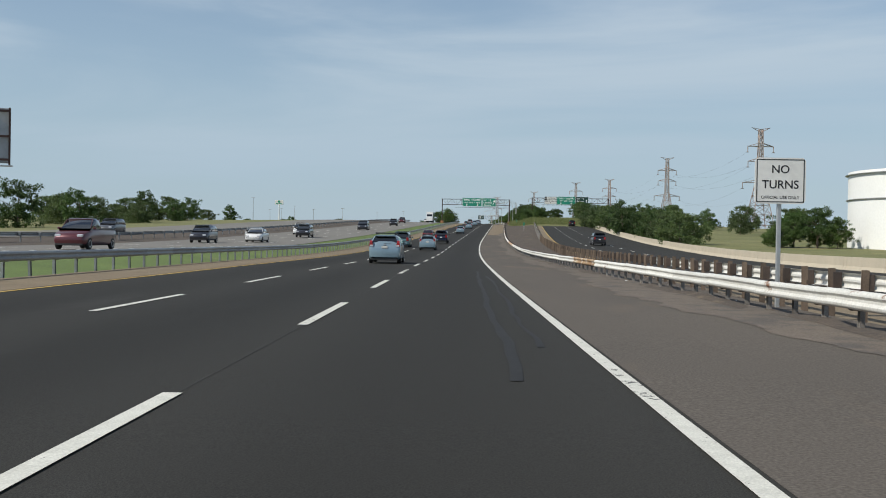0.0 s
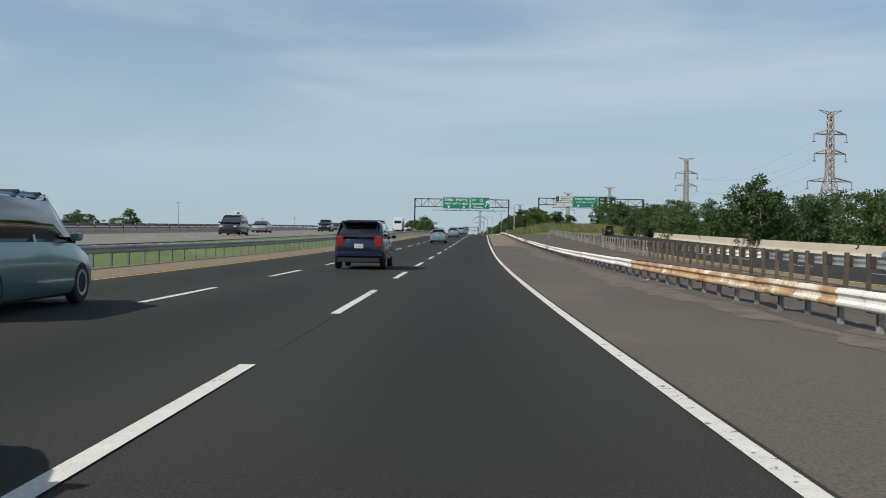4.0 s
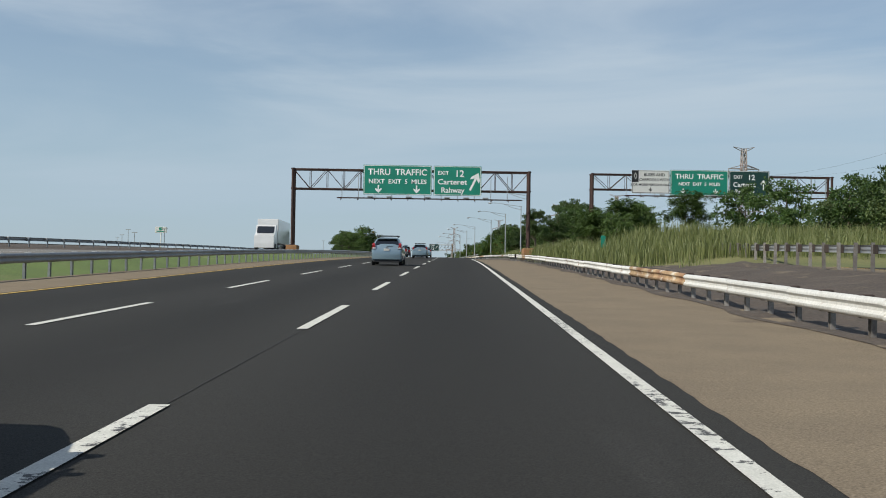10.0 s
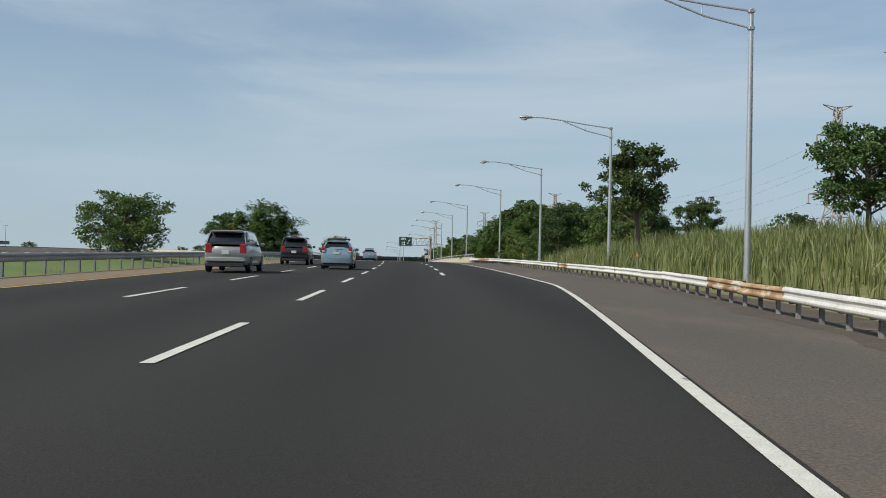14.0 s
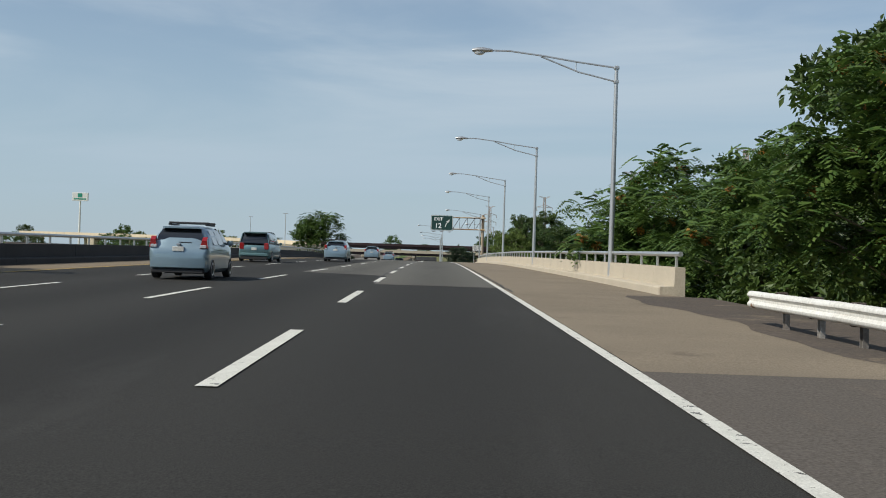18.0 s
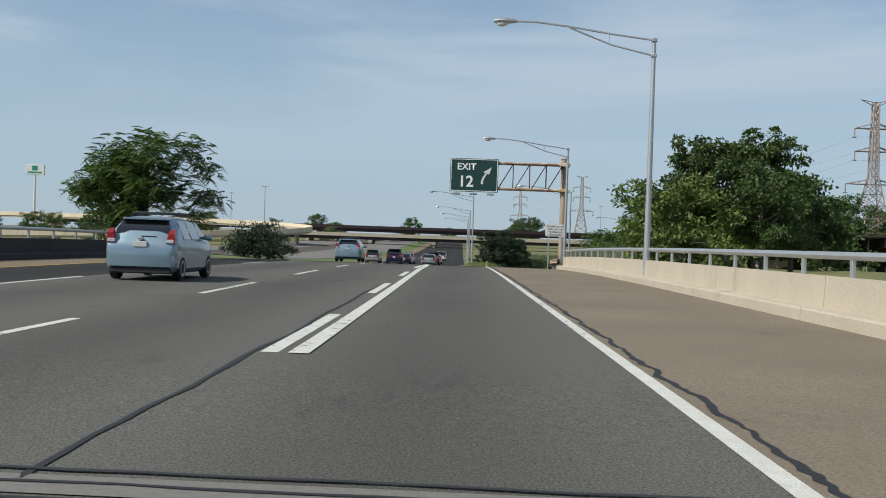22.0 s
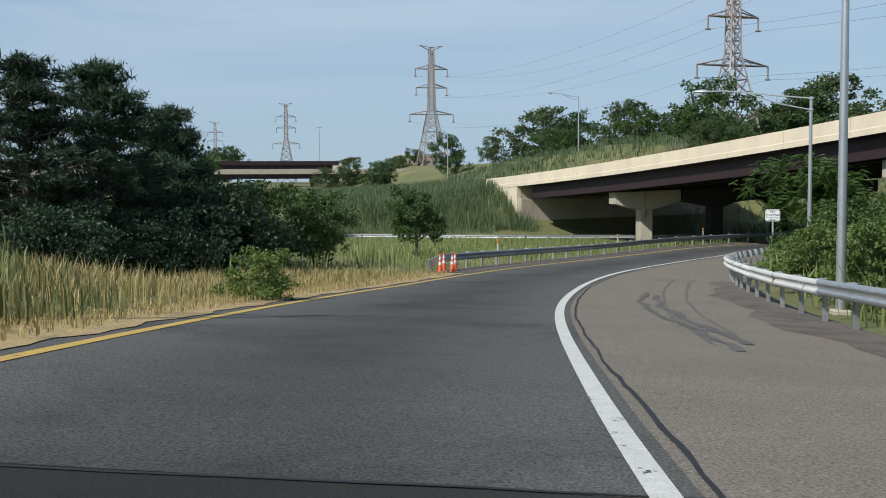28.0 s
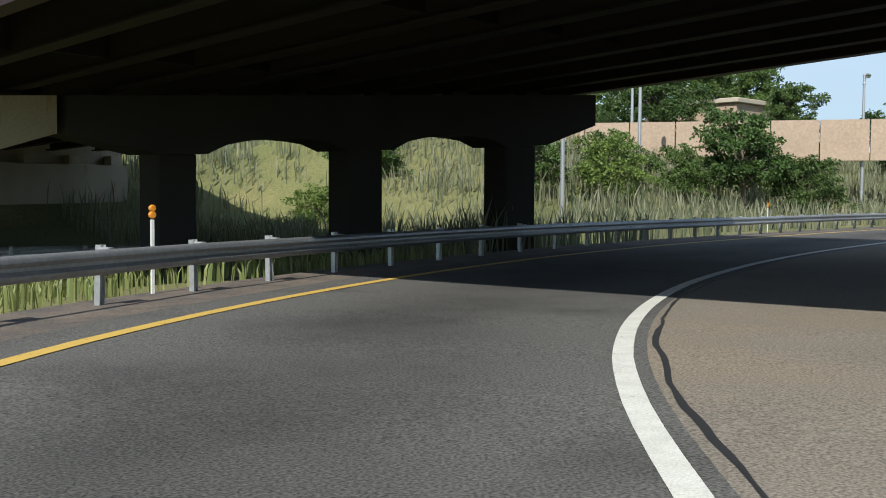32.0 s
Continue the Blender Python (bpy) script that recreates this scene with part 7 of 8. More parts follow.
blades("rise_grass", scatter(4200, (14, 130, 818, 905), lambda x, y: near_ramp(x, y)[0] > 24 and not (44 < x < 68 and y < 830), 21), 1.1, "tall rough grass on the slopes beyond the ramp", REED_DEEP, 0.05, "grass", 7, 0.6)
blades("exit_reeds", scatter(3400, (edge_x(660) + 8.4, edge_x(660) + 17, BR1 - 10, EXIT_Y + 34), lambda x, y: near_ramp(x, y)[0] > RW + 6, 18), 1.9, "tall grey-green reeds behind the exit rail", REED_GREY, 0.024, "reeds", 9, 0.3)


# ---- pylons ----
def pylon_shape(h):
    """A four-legged lattice mast with three pairs of arms."""
    s = Shape()
    half = lambda z: 0.095 * h * (1 - z / (0.55 * h)) + 0.024 * h if z < 0.55 * h else 0.024 * h * (1 - 0.35 * (z - 0.55 * h) / (0.45 * h))
    lv = [0, 0.10, 0.2, 0.29, 0.37, 0.44, 0.5, 0.55] + [0.55 + 0.45 * k / 9 for k in range(1, 10)]
    r = 0.0042 * h
    cr = lambda z: [Vector((sx * half(z), sy * half(z), z)) for sx, sy in ((-1, -1), (1, -1), (1, 1), (-1, 1))]
    for a, b in zip(lv[:-1], lv[1:]):
        A, B = cr(a * h), cr(b * h)
        for k in range(4):
            s.tube([A[k], B[k]], r, 4, False)
            s.tube([A[k], B[(k + 1) % 4]], r * 0.55, 4, False)
            s.tube([A[(k + 1) % 4], B[k]], r * 0.55, 4, False)
            s.tube([B[k], B[(k + 1) % 4]], r * 0.5, 4, False)
    return s


def arm_shape(h, z, reach, sx):
    s, r = Shape(), 0.0034 * h
    for tip in (Vector((sx * reach * h, 0, z * h)),):
        for sy in (-1, 1):
            s.tube([(sx * 0.02 * h, sy * 0.02 * h, z * h), tip], r, 4, False)
            s.tube([(sx * 0.02 * h, sy * 0.02 * h, (z + 0.03) * h), tip], r * 0.8, 4, False)
        for u in (0.35, 0.65):
            s.tube([Vector((sx * 0.02 * h, 0, (z + 0.03) * h)).lerp(tip, u), Vector((sx * 0.02 * h, 0, z * h)).lerp(tip, u + 0.15)], r * 0.6, 4, False)
    return s


def insulator_shape(h, z, reach, sx):
    s = Shape()
    for x in (sx * reach * h,):
        x = sx * reach * h
        s.tube([(x, 0, z * h), (x, 0, (z - 0.055) * h)], 0.004 * h, 5)
        s.tube([(x - 0.012 * h, 0, (z - 0.055) * h), (x + 0.012 * h, 0, (z - 0.055) * h)], 0.004 * h, 5)
    return s


PYLON = None


def pylon(x, y, z, h, turn):
    global PYLON
    m = pose(x, y, z, 0, 0, turn)
    if PYLON is None:
        PYLON = thing("pylon", "grey steel lattice power pylon with three arm pairs", "pylon", m, "power pylons")
        part("lattice_mast", pylon_shape(40.0), PYLON_STEEL, PYLON)
        for zz, reach in ((0.50, 0.17), (0.70, 0.12), (0.84, 0.125)):
            for sx in (-1, 1):
                arm = part("cross_arm", arm_shape(40.0, zz, reach, sx), PYLON_STEEL, PYLON)
                part("insulator", insulator_shape(40.0, zz, reach, sx), PYLON_STEEL, arm)
        s = Shape()
        for sx in (-1, 1):
            s.tube([(0, 0, 38.9), (sx * 3.6, 0, 40.6)], 0.12, 4, False)
            s.tube([(0, 0, 40.0), (sx * 3.6, 0, 40.6)], 0.1, 4, False)
        part("earth_peak", s, PYLON_STEEL, PYLON)
        PYLON.scale = (h / 40.0,) * 3
        return PYLON
    ob = copy_thing(PYLON, m)
    ob.scale = (h / 40.0,) * 3
    return ob


for p in PYLONS:
    pylon(*p)
cable = thing("power_cable", "thin sagging power cables between pylons", "power cable")
for a, b in zip(PYLONS[:-1], PYLONS[1:]):
    if math.hypot(a[0] - b[0], a[1] - b[1]) > 420:
        continue
    for zz, reach in ((0.445, 0.17), (0.645, 0.12), (0.785, 0.125)):
        for sx in (-1, 1):
            ca, sa = math.cos(radians(a[4])), math.sin(radians(a[4]))
            pa = Vector((a[0] + sx * reach * a[3] * ca, a[1] + sx * reach * a[3] * sa, a[2] + zz * a[3]))
            ca, sa = math.cos(radians(b[4])), math.sin(radians(b[4]))
            pb = Vector((b[0] + sx * reach * b[3] * ca, b[1] + sx * reach * b[3] * sa, b[2] + zz * b[3]))
            pts = [pa.lerp(pb, u / 10) - Vector((0, 0, 5.5 * 4 * (u / 10) * (1 - u / 10))) for u in range(11)]
            part("wire", Shape().tube(pts, 0.022, 3, False), TRIM_BLACK, cable)


# ---- small signs and marker posts ----
def post_sign(name, p, turn, w, h, z0, words, label, posts=1, mat=SIGN_WHITE, ink=SIGN_BLACK, border=True, bars=0):
    root = thing(name, label, "road sign", pose(*p, 0, 0, turn))
    for k in range(posts):
        x = 0.0 if posts == 1 else (-0.32 + 0.64 * k) * w
        part("post", Shape().box(x - 0.045, x + 0.045, 0.02, 0.08, -0.6, z0 + h * 0.9, 0.012), LAMP_METAL, root)
    c = 0.06
    ring = [(-w / 2 + c, z0), (w / 2 - c, z0), (w / 2, z0 + c), (w / 2, z0 + h - c), (w / 2 - c, z0 + h), (-w / 2 + c, z0 + h), (-w / 2, z0 + h - c), (-w / 2, z0 + c)]
    sheet = part("sheet", Shape().loft([[(x, y, z) for x, z in ring] for y in (0.015, -0.015)][::-1]), mat, root)
    if border:
        b = Shape()
        t, e = 0.018, 0.03
        b.box(-w / 2 + e, w / 2 - e, -0.019, -0.012, z0 + e, z0 + e + t).box(-w / 2 + e, w / 2 - e, -0.019, -0.012, z0 + h - e - t, z0 + h - e)
        b.box(-w / 2 + e, -w / 2 + e + t, -0.019, -0.012, z0 + e + t, z0 + h - e - t).box(w / 2 - e - t, w / 2 - e, -0.019, -0.012, z0 + e + t, z0 + h - e - t)
        part("border", b, ink, sheet)
    for text, x, z, size in words:
        me = lettering(text, size, 0.012 * size)
        me.materials.clear()
        me.materials.append(ink)
        part("lettering", me, ink, sheet, at=pose(x, -0.018, z))
    return root


for s in POST_SIGNS:
    post_sign(*s)


def delineator(p, mat, label, height=1.15, white=True):
    root = thing("delineator", label, "marker post", pose(*p), "marker posts")
    part("stake", Shape().box(-0.028, 0.028, -0.012, 0.012, -0.3, height, 0.006), CONE_WHITE if white else GALV, root)
    part("reflector", Shape().loft([[(math.cos(a) * r, y, height + 0.06 + math.sin(a) * r) for a in (2 * math.pi * k / 12 for k in range(12))] for y, r in ((-0.03, 0.038), (-0.02, 0.05), (0.02, 0.05))]).loft([[(math.cos(a) * r, y, height + 0.15 + math.sin(a) * r) for a in (2 * math.pi * k / 12 for k in range(12))] for y, r in ((-0.03, 0.035), (-0.02, 0.046), (0.02, 0.046))]), mat, root)
    return root


for s, o in RAMP_MARKERS:
    delineator(ramp_at(s, o, 0.0), AMBER, "white stake with an amber reflector by the ramp rail", 1.0)
for x, y in MAIN_MARKERS:
    delineator((x, y, ground_z(x, y)), AMBER, "short stake with an orange reflector behind the rail", 0.95, False)


# leaning marker post at the gore nose
p = between(711.0, 0.8, 0.0)
root = thing("marker_post", "leaning white and yellow marker post in the gore", "marker post", pose(p.x, p.y, p.z, 0, 7, 0))
part("stake", Shape().box(-0.05, 0.05, -0.012, 0.012, -0.3, 0.75, 0.006), CONE_WHITE, root)
part("yellow_top", Shape().box(-0.052, 0.052, -0.015, 0.015, 0.75, 1.25, 0.006), YELLOW_LINE, root)


def cone(p):
    root = thing("traffic_cone", "orange traffic cone with two white bands", "traffic cone", pose(*p, 0, 0, tree_rnd.uniform(0, 90)), "traffic cones")
    root.scale = (0.8, 0.8, 0.8)
    ring = lambda r, z: [(math.cos(a) * r, math.sin(a) * r, z) for a in (2 * math.pi * k / 16 for k in range(16))]
    part("base", Shape().box(-0.19, 0.19, -0.19, 0.19, 0, 0.035, 0.012), TRIM_BLACK, root)
    part("body", Shape().loft([ring(0.15, 0.03), ring(0.13, 0.07), ring(0.032, 0.90), ring(0.022, 0.91)]), ORANGE, root, smooth=True)
    for a, b in ((0.40, 0.53), (0.64, 0.78)):
        r = lambda z: 0.13 - 0.098 * (z - 0.07) / 0.83 + 0.003
        part("band", Shape().loft([ring(r(a), a), ring(r(b), b)], caps=False), CONE_WHITE, root, smooth=True)
    return root


for s, o in CONES:
    cone(ramp_at(s, o, 0.0))
# bent end of the ramp rail
e = ramp_at(S_RAIL, -5.7, 0.55)
f = ramp_at(S_RAIL - 1.6, -6.2, 0.3)
single("rail_terminal", Shape().loft([[Vector(p) + Vector((0, 0, z)) + Vector((x, 0, 0)) for x, z in ((-0.03, -0.16), (0.05, -0.16), (0.05, 0.16), (-0.03, 0.16))] for p in (e, e.lerp(f, 0.5) + Vector((0, 0, 0.05)), f)]), GALV, "crumpled steel end of the ramp rail", "guard rail")
# litter by the rails
LITTER = material("litter_paper", (0.66, 0.66, 0.63), 0.8, scale=8)
lr = random.Random(5)
for k in range(40):
    if k < 34:
        y = lr.uniform(5, 340)
        p = at(y, lr.uniform(3.9, 4.9), 0.0)
    else:
        s = lr.uniform(4, 40)
        p = ramp_at(s, lr.choice((RW + 4.3, RW + 3.6, RY - 1.1)) + lr.uniform(-0.3, 0.3), 0.012)
    q = lr.uniform(0.03, 0.085)
    sh = Shape().add([(-q, -q * 0.6, 0), (q, -q * 0.7, 0.02), (q * 0.8, q, 0), (-q * 0.7, q * 0.8, 0.03), (q * 0.2, -q * 0.1, q * 0.3)], [(0, 1, 4), (1, 2, 4), (2, 3, 4), (3, 0, 4)])
    single("litter", sh, LITTER, "crumpled scrap of pale litter", "litter", "litter by the rails", at=pose(p.x, p.y, p.z, 0, 0, lr.uniform(0, 360)))


# ---- vehicles ----
def ring_body(stations, half):
    """A car body lofted along y from stations (y, z low, z high, half width, inset at the top)."""
    rings = []
    for y, zl, zh, w, ins in stations:
        rings.append([(-w * 0.93, y, zl), (-w, y, zl + 0.12), (-w, y, zl + (zh - zl) * 0.62), (-w + ins * 0.5, y, zh - 0.05), (-w + ins, y, zh), (w - ins, y, zh), (w - ins * 0.5, y, zh - 0.05), (w, y, zl + (zh - zl) * 0.62), (w, y, zl + 0.12), (w * 0.93, y, zl)])
    return Shape().loft(rings)


def make_hatch(name, label, paint):
    """A rounded one-box hatchback with its nose to +y: tapering shell, glazing, high tail lamps, roof rack."""
    root = thing(name, label, "car", pose(0, 0, -600))
    r, w = 1.98, 0.845

    def ring(y, zl, wl, zb, wb, zt, wt):
        """Half profile mirrored: sill, bulge, belt, roof edge, crown."""
        half = [(wl * 0.90, zl), (wl, zl + 0.10), (wb + 0.012, zl + (zb - zl) * 0.62), (wb, zb)]
        if zt > zb + 0.05:
            half += [(wb + (wt - wb) * 0.5 + 0.02, zb + (zt - zb) * 0.5), (wt, zt - 0.07), (wt - 0.10, zt - 0.015), (wt * 0.45, zt + 0.012)]
        else:
            half += [(wb - 0.02, zb + 0.012), (wb - 0.06, zb + 0.02), (wb - 0.14, zb + 0.03), (wb * 0.4, zb + 0.04)]
        return [(x, y, z) for x, z in half] + [(-x, y, z) for x, z in reversed(half)]

    st = [ring(-r, 0.40, 0.62, 0.70, 0.70, 0.70, 0.6), ring(-r + 0.05, 0.30, 0.76, 0.86, 0.79, 0.88, 0.6), ring(-r + 0.13, 0.24, 0.82, 0.97, 0.83, 1.00, 0.6), ring(-r + 0.28, 0.21, w, 1.00, w - 0.01, 1.24, 0.70), ring(-r + 0.48, 0.20, w, 1.00, w, 1.47, 0.60), ring(-r + 0.80, 0.20, w, 0.99, w, 1.53, 0.60), ring(-0.1, 0.20, w, 0.96, w, 1.535, 0.61), ring(0.45, 0.20, w, 0.94, w, 1.49, 0.60), ring(1.0, 0.20, w, 0.93, w, 1.20, 0.68), ring(1.35, 0.20, w, 0.92, w - 0.01, 0.95, 0.7), ring(1.75, 0.22, 0.80, 0.78, 0.78, 0.8, 0.7), ring(1.92, 0.28, 0.70, 0.62, 0.70, 0.64, 0.6), ring(1.98, 0.34, 0.60, 0.52, 0.60, 0.54, 0.5)]
    part("body", Shape().loft(st), paint, root, smooth=True)
    # glazing lies a little proud of the shell
    part("rear_window", Shape().loft([[(x, y, z) for x in (-a, -a * 0.5, a * 0.5, a)] for y, z, a in ((-r + 0.165, 1.035, 0.665), (-r + 0.26, 1.23, 0.64), (-r + 0.435, 1.44, 0.545))], caps=False, closed=False), GLASS_CAR, root, "dark tinted rear window", smooth=True)
    part("windscreen", Shape().loft([[(x, y, z) for x in (-a, -a * 0.4, a * 0.4, a)] for y, z, a in ((1.37, 0.985, 0.70), (1.02, 1.225, 0.66), (0.50, 1.49, 0.53))], caps=False, closed=False), GLASS_CAR, root, smooth=True)
    for sx in (-1, 1):
        for y0, y1 in ((-1.25, -0.62), (-0.55, 0.22), (0.28, 0.92)):
            part("side_window", Shape().add([(sx * (w + 0.014), y0, 1.01), (sx * (w + 0.014), y1, 1.0), (sx * (w - 0.19), min(y1, 0.55), 1.44), (sx * (w - 0.19), y0 + 0.05, 1.44)], [(0, 1, 2, 3)]), GLASS_CAR, root)
        part("tail_lamp", Shape().loft([[(sx * x, y, z) for x, z in ((0.60, z0), (0.83, z0), (0.80, z1), (0.66, z1))] for y, z0, z1 in ((-r + 0.03, 0.90, 1.12), (-r + 0.16, 0.88, 1.22))]), TAIL_RED, root, "red tail lamp with a clear band")
        part("lamp_band", Shape().box(sx * 0.70 - 0.09, sx * 0.70 + 0.09, -r + 0.015, -r + 0.06, 0.90, 0.985, 0.01), HEAD_LAMP, root)
        part("reflector", Shape().box(sx * 0.62 - 0.10, sx * 0.62 + 0.10, -r - 0.02, -r + 0.1, 0.42, 0.47, 0.01), TAIL_RED, root)
        part("headlamp", Shape().box(sx * 0.60 - 0.14, sx * 0.60 + 0.14, 1.66, 1.86, 0.62, 0.78, 0.04), HEAD_LAMP, root)
        part("mirror", Shape().box(sx * (w + 0.09) - 0.10, sx * (w + 0.09) + 0.10, 0.72, 0.84, 0.99, 1.14, 0.04), paint, root)
        part("roof_rail", Shape().box(sx * 0.54 - 0.02, sx * 0.54 + 0.02, -0.95, 0.25, 1.55, 1.60, 0.01), TRIM_BLACK, root)
        for wy in (-r + 0.66, 1.26):
            rg = lambda rad, x: [(x, wy + math.cos(a) * rad, 0.30 + math.sin(a) * rad) for a in (2 * math.pi * k / 18 for k in range(18))]
            x0, x1 = sx * (w - 0.19), sx * (w + 0.012)
            wh = part("wheel", Shape().loft([rg(0.27, x0), rg(0.30, x0 + sx * 0.03), rg(0.30, x1 - sx * 0.03), rg(0.275, x1)]), TYRE, root, smooth=True)
            part("rim", Shape().loft([rg(0.20, x1 - sx * 0.01), rg(0.19, x1 + sx * 0.008), rg(0.06, x1 - sx * 0.015)]), RIM, wh, smooth=True)
    part("rear_bumper", Shape().loft([[(x * q, y, z) for x, z in ((-0.80, 0.34), (0.80, 0.34), (0.82, 0.48), (0.80, 0.62), (-0.80, 0.62), (-0.82, 0.48))] for y, q in ((-r - 0.055, 0.86), (-r - 0.02, 0.96), (-r + 0.2, 1.03))]), paint, root, smooth=True)
    part("lower_trim", Shape().box(-0.74, 0.74, -r - 0.01, r - 0.12, 0.17, 0.31, 0.03), TRIM_BLACK, root)
    part("number_plate", Shape().box(-0.16, 0.16, -r - 0.012, -r + 0.08, 0.80, 0.93, 0.008), PLATE, root)
    part("emblem", Shape().box(-0.06, 0.06, -r + 0.02, -r + 0.10, 0.965, 1.02, 0.01), RIM, root)
    part("spoiler", Shape().loft([[(x, y, z) for x, z in ((-a, 1.455), (a, 1.455), (a * 0.97, 1.50), (-a * 0.97, 1.50))] for y, a in ((-r + 0.30, 0.53), (-r + 0.62, 0.56))]), paint, root)
    for y in (-0.75, 0.05):
        part("roof_bar", Shape().box(-0.60, 0.60, y, y + 0.08, 1.60, 1.66, 0.015), TRIM_BLACK, root)
    part("wiper", Shape().box(-0.02, 0.34, -r + 0.135, -r + 0.155, 1.05, 1.065, 0), TRIM_BLACK, root)
    part("grille", Shape().box(-0.4, 0.4, 1.8, 1.965, 0.40, 0.50, 0.02), TRIM_BLACK, root)
    return root


def make_car(name, label, paint, kind):
    """A car with its nose to +y: body, cabin glass, wheels, lamps, bumpers, mirrors, plate."""
    root = thing(name, label, "car", pose(0, 0, -600))
    L, W, H, hood, belt = {"hatch": (3.95, 1.70, 1.52, 0.92, 0.98), "sedan": (4.65, 1.80, 1.44, 0.90, 0.95), "suv": (4.65, 1.86, 1.74, 1.05, 1.10), "van": (5.0, 1.96, 1.78, 1.02, 1.05), "pickup": (5.4, 1.95, 1.82, 1.10, 1.15)}[kind]
    w, r = W / 2, L / 2
    zl = 0.20 if kind in ("hatch", "sedan", "van") else 0.30
    tail = {"sedan": 0.98}.get(kind, belt)
    st = [(-r, zl + 0.18, belt - 0.12, w * 0.86, 0.08), (-r + 0.10, zl + 0.03, belt - 0.02, w * 0.95, 0.05), (-r + 0.5, zl, tail, w, 0.04), (0, zl, belt, w, 0.03), (r - 1.25, zl, belt - 0.02, w, 0.04), (r - 0.9, zl, hood, w, 0.10), (r - 0.25, zl + 0.02, hood - 0.14, w * 0.95, 0.16), (r - 0.05, zl + 0.06, hood - 0.3, w * 0.86, 0.12), (r, zl + 0.16, hood - 0.42, w * 0.78, 0.08)]
    part("body", ring_body(st, w), paint, root, smooth=True)
    back, rear_top = {"hatch": (-r + 0.10, -r + 0.48), "suv": (-r + 0.10, -r + 0.40), "van": (-r + 0.08, -r + 0.34), "sedan": (-r + 0.75, -r + 1.35), "pickup": (-0.15, 0.05)}[kind]
    fr, fr_top = r - 0.95, r - 1.85
    cab = [(back, belt - 0.04, belt + 0.02, w * 0.93, 0.03), (back + (rear_top - back) * 0.5, belt - 0.04, belt + (H - belt) * 0.55, w * 0.91, 0.08), (rear_top, belt - 0.04, H - 0.06, w * 0.90, 0.15), (rear_top + 0.5, belt - 0.04, H, w * 0.90, 0.17), (fr_top, belt - 0.04, H - 0.03, w * 0.90, 0.16), (fr, belt - 0.04, hood + 0.02, w * 0.93, 0.03)]
    part("cabin_glass", ring_body(cab, w), GLASS_CAR, root, "dark tinted glazing", smooth=True)
    roof = Shape()
    n = 6
    ys = [rear_top + (fr_top - rear_top) * k / n for k in range(n + 1)]
    ring = []
    for k, y in enumerate(ys):
        zt = H + 0.012 - (0.05 if k in (0,) else 0.03 if k == n else 0.0)
        ring.append([(-w * 0.90 + 0.13, y, zt - 0.05), (-w * 0.90 + 0.19, y, zt + 0.01), (w * 0.90 - 0.19, y, zt + 0.01), (w * 0.90 - 0.13, y, zt - 0.05)])
    roof.loft(ring)
    part("roof", roof, paint, root, smooth=True)
    for sx in (-1, 1):
        for (ya, za), (yb, zb) in (((back, belt), (rear_top, H - 0.04)), ((fr, hood), (fr_top, H - 0.02)), ((-0.1, belt), (-0.15, H - 0.01))):
            xa, xb = sx * (w * 0.93 + 0.004), sx * (w * 0.90 - 0.12)
            t = 0.10 if ya == back else 0.045
            pil = Shape().add([(xa, ya - t, za - 0.05), (xa, ya + t, za - 0.05), (xb, yb + t, zb), (xb, yb - t, zb), (xa - sx * 0.03, ya - t, za - 0.05), (xa - sx * 0.03, ya + t, za - 0.05), (xb - sx * 0.03, yb + t, zb), (xb - sx * 0.03, yb - t, zb)], [(0, 1, 2, 3), (7, 6, 5, 4), (0, 3, 7, 4), (1, 5, 6, 2)])
            part("pillar", pil, paint, root)
        part("mirror", Shape().box(sx * (w + 0.09) - 0.09, sx * (w + 0.09) + 0.09, fr_top + 0.45, fr_top + 0.6, belt + 0.02, belt + 0.16, 0.03), paint, root)
        tl = part("tail_lamp", Shape().box(sx * (w * 0.76) - 0.14, sx * (w * 0.76) + 0.14, -r - 0.015, -r + 0.12, belt - 0.30, belt - 0.02 + (0.12 if kind in ("hatch", "suv", "van") else 0), 0.03), TAIL_RED, root)
        part("headlamp", Shape().box(sx * (w * 0.66) - 0.18, sx * (w * 0.66) + 0.18, r - 0.32, r - 0.03, hood - 0.38, hood - 0.20, 0.04), HEAD_LAMP, root)
        for wy in (-r + 0.78, r - 0.82):
            R = 0.31 if kind in ("hatch", "sedan") else 0.36
            rg = lambda rad, x: [(x, wy + math.cos(a) * rad, R + math.sin(a) * rad) for a in (2 * math.pi * k / 18 for k in range(18))]
            x0, x1 = sx * (w - 0.20), sx * (w + 0.005)
            wh = part("wheel", Shape().loft([rg(R * 0.9, x0), rg(R, x0 + sx * 0.03), rg(R, x1 - sx * 0.03), rg(R * 0.92, x1)]), TYRE, root, smooth=True)
            part("rim", Shape().loft([rg(R * 0.66, x1 - sx * 0.01), rg(R * 0.62, x1 + sx * 0.008), rg(R * 0.2, x1 - sx * 0.015)]), RIM, wh, smooth=True)
    part("rear_bumper", Shape().box(-w * 0.90, w * 0.90, -r - 0.06, -r + 0.25, zl + 0.12, zl + 0.36, 0.07), paint if kind != "pickup" else RIM, root, smooth=True)
    part("lower_trim", Shape().box(-w * 0.82, w * 0.82, -r - 0.03, r - 0.05, zl - 0.06, zl + 0.13, 0.03), TRIM_BLACK, root)
    part("number_plate", Shape().box(-0.16, 0.16, -r - 0.032, -r + 0.05, belt - 0.34, belt - 0.18, 0.008), PLATE, root)
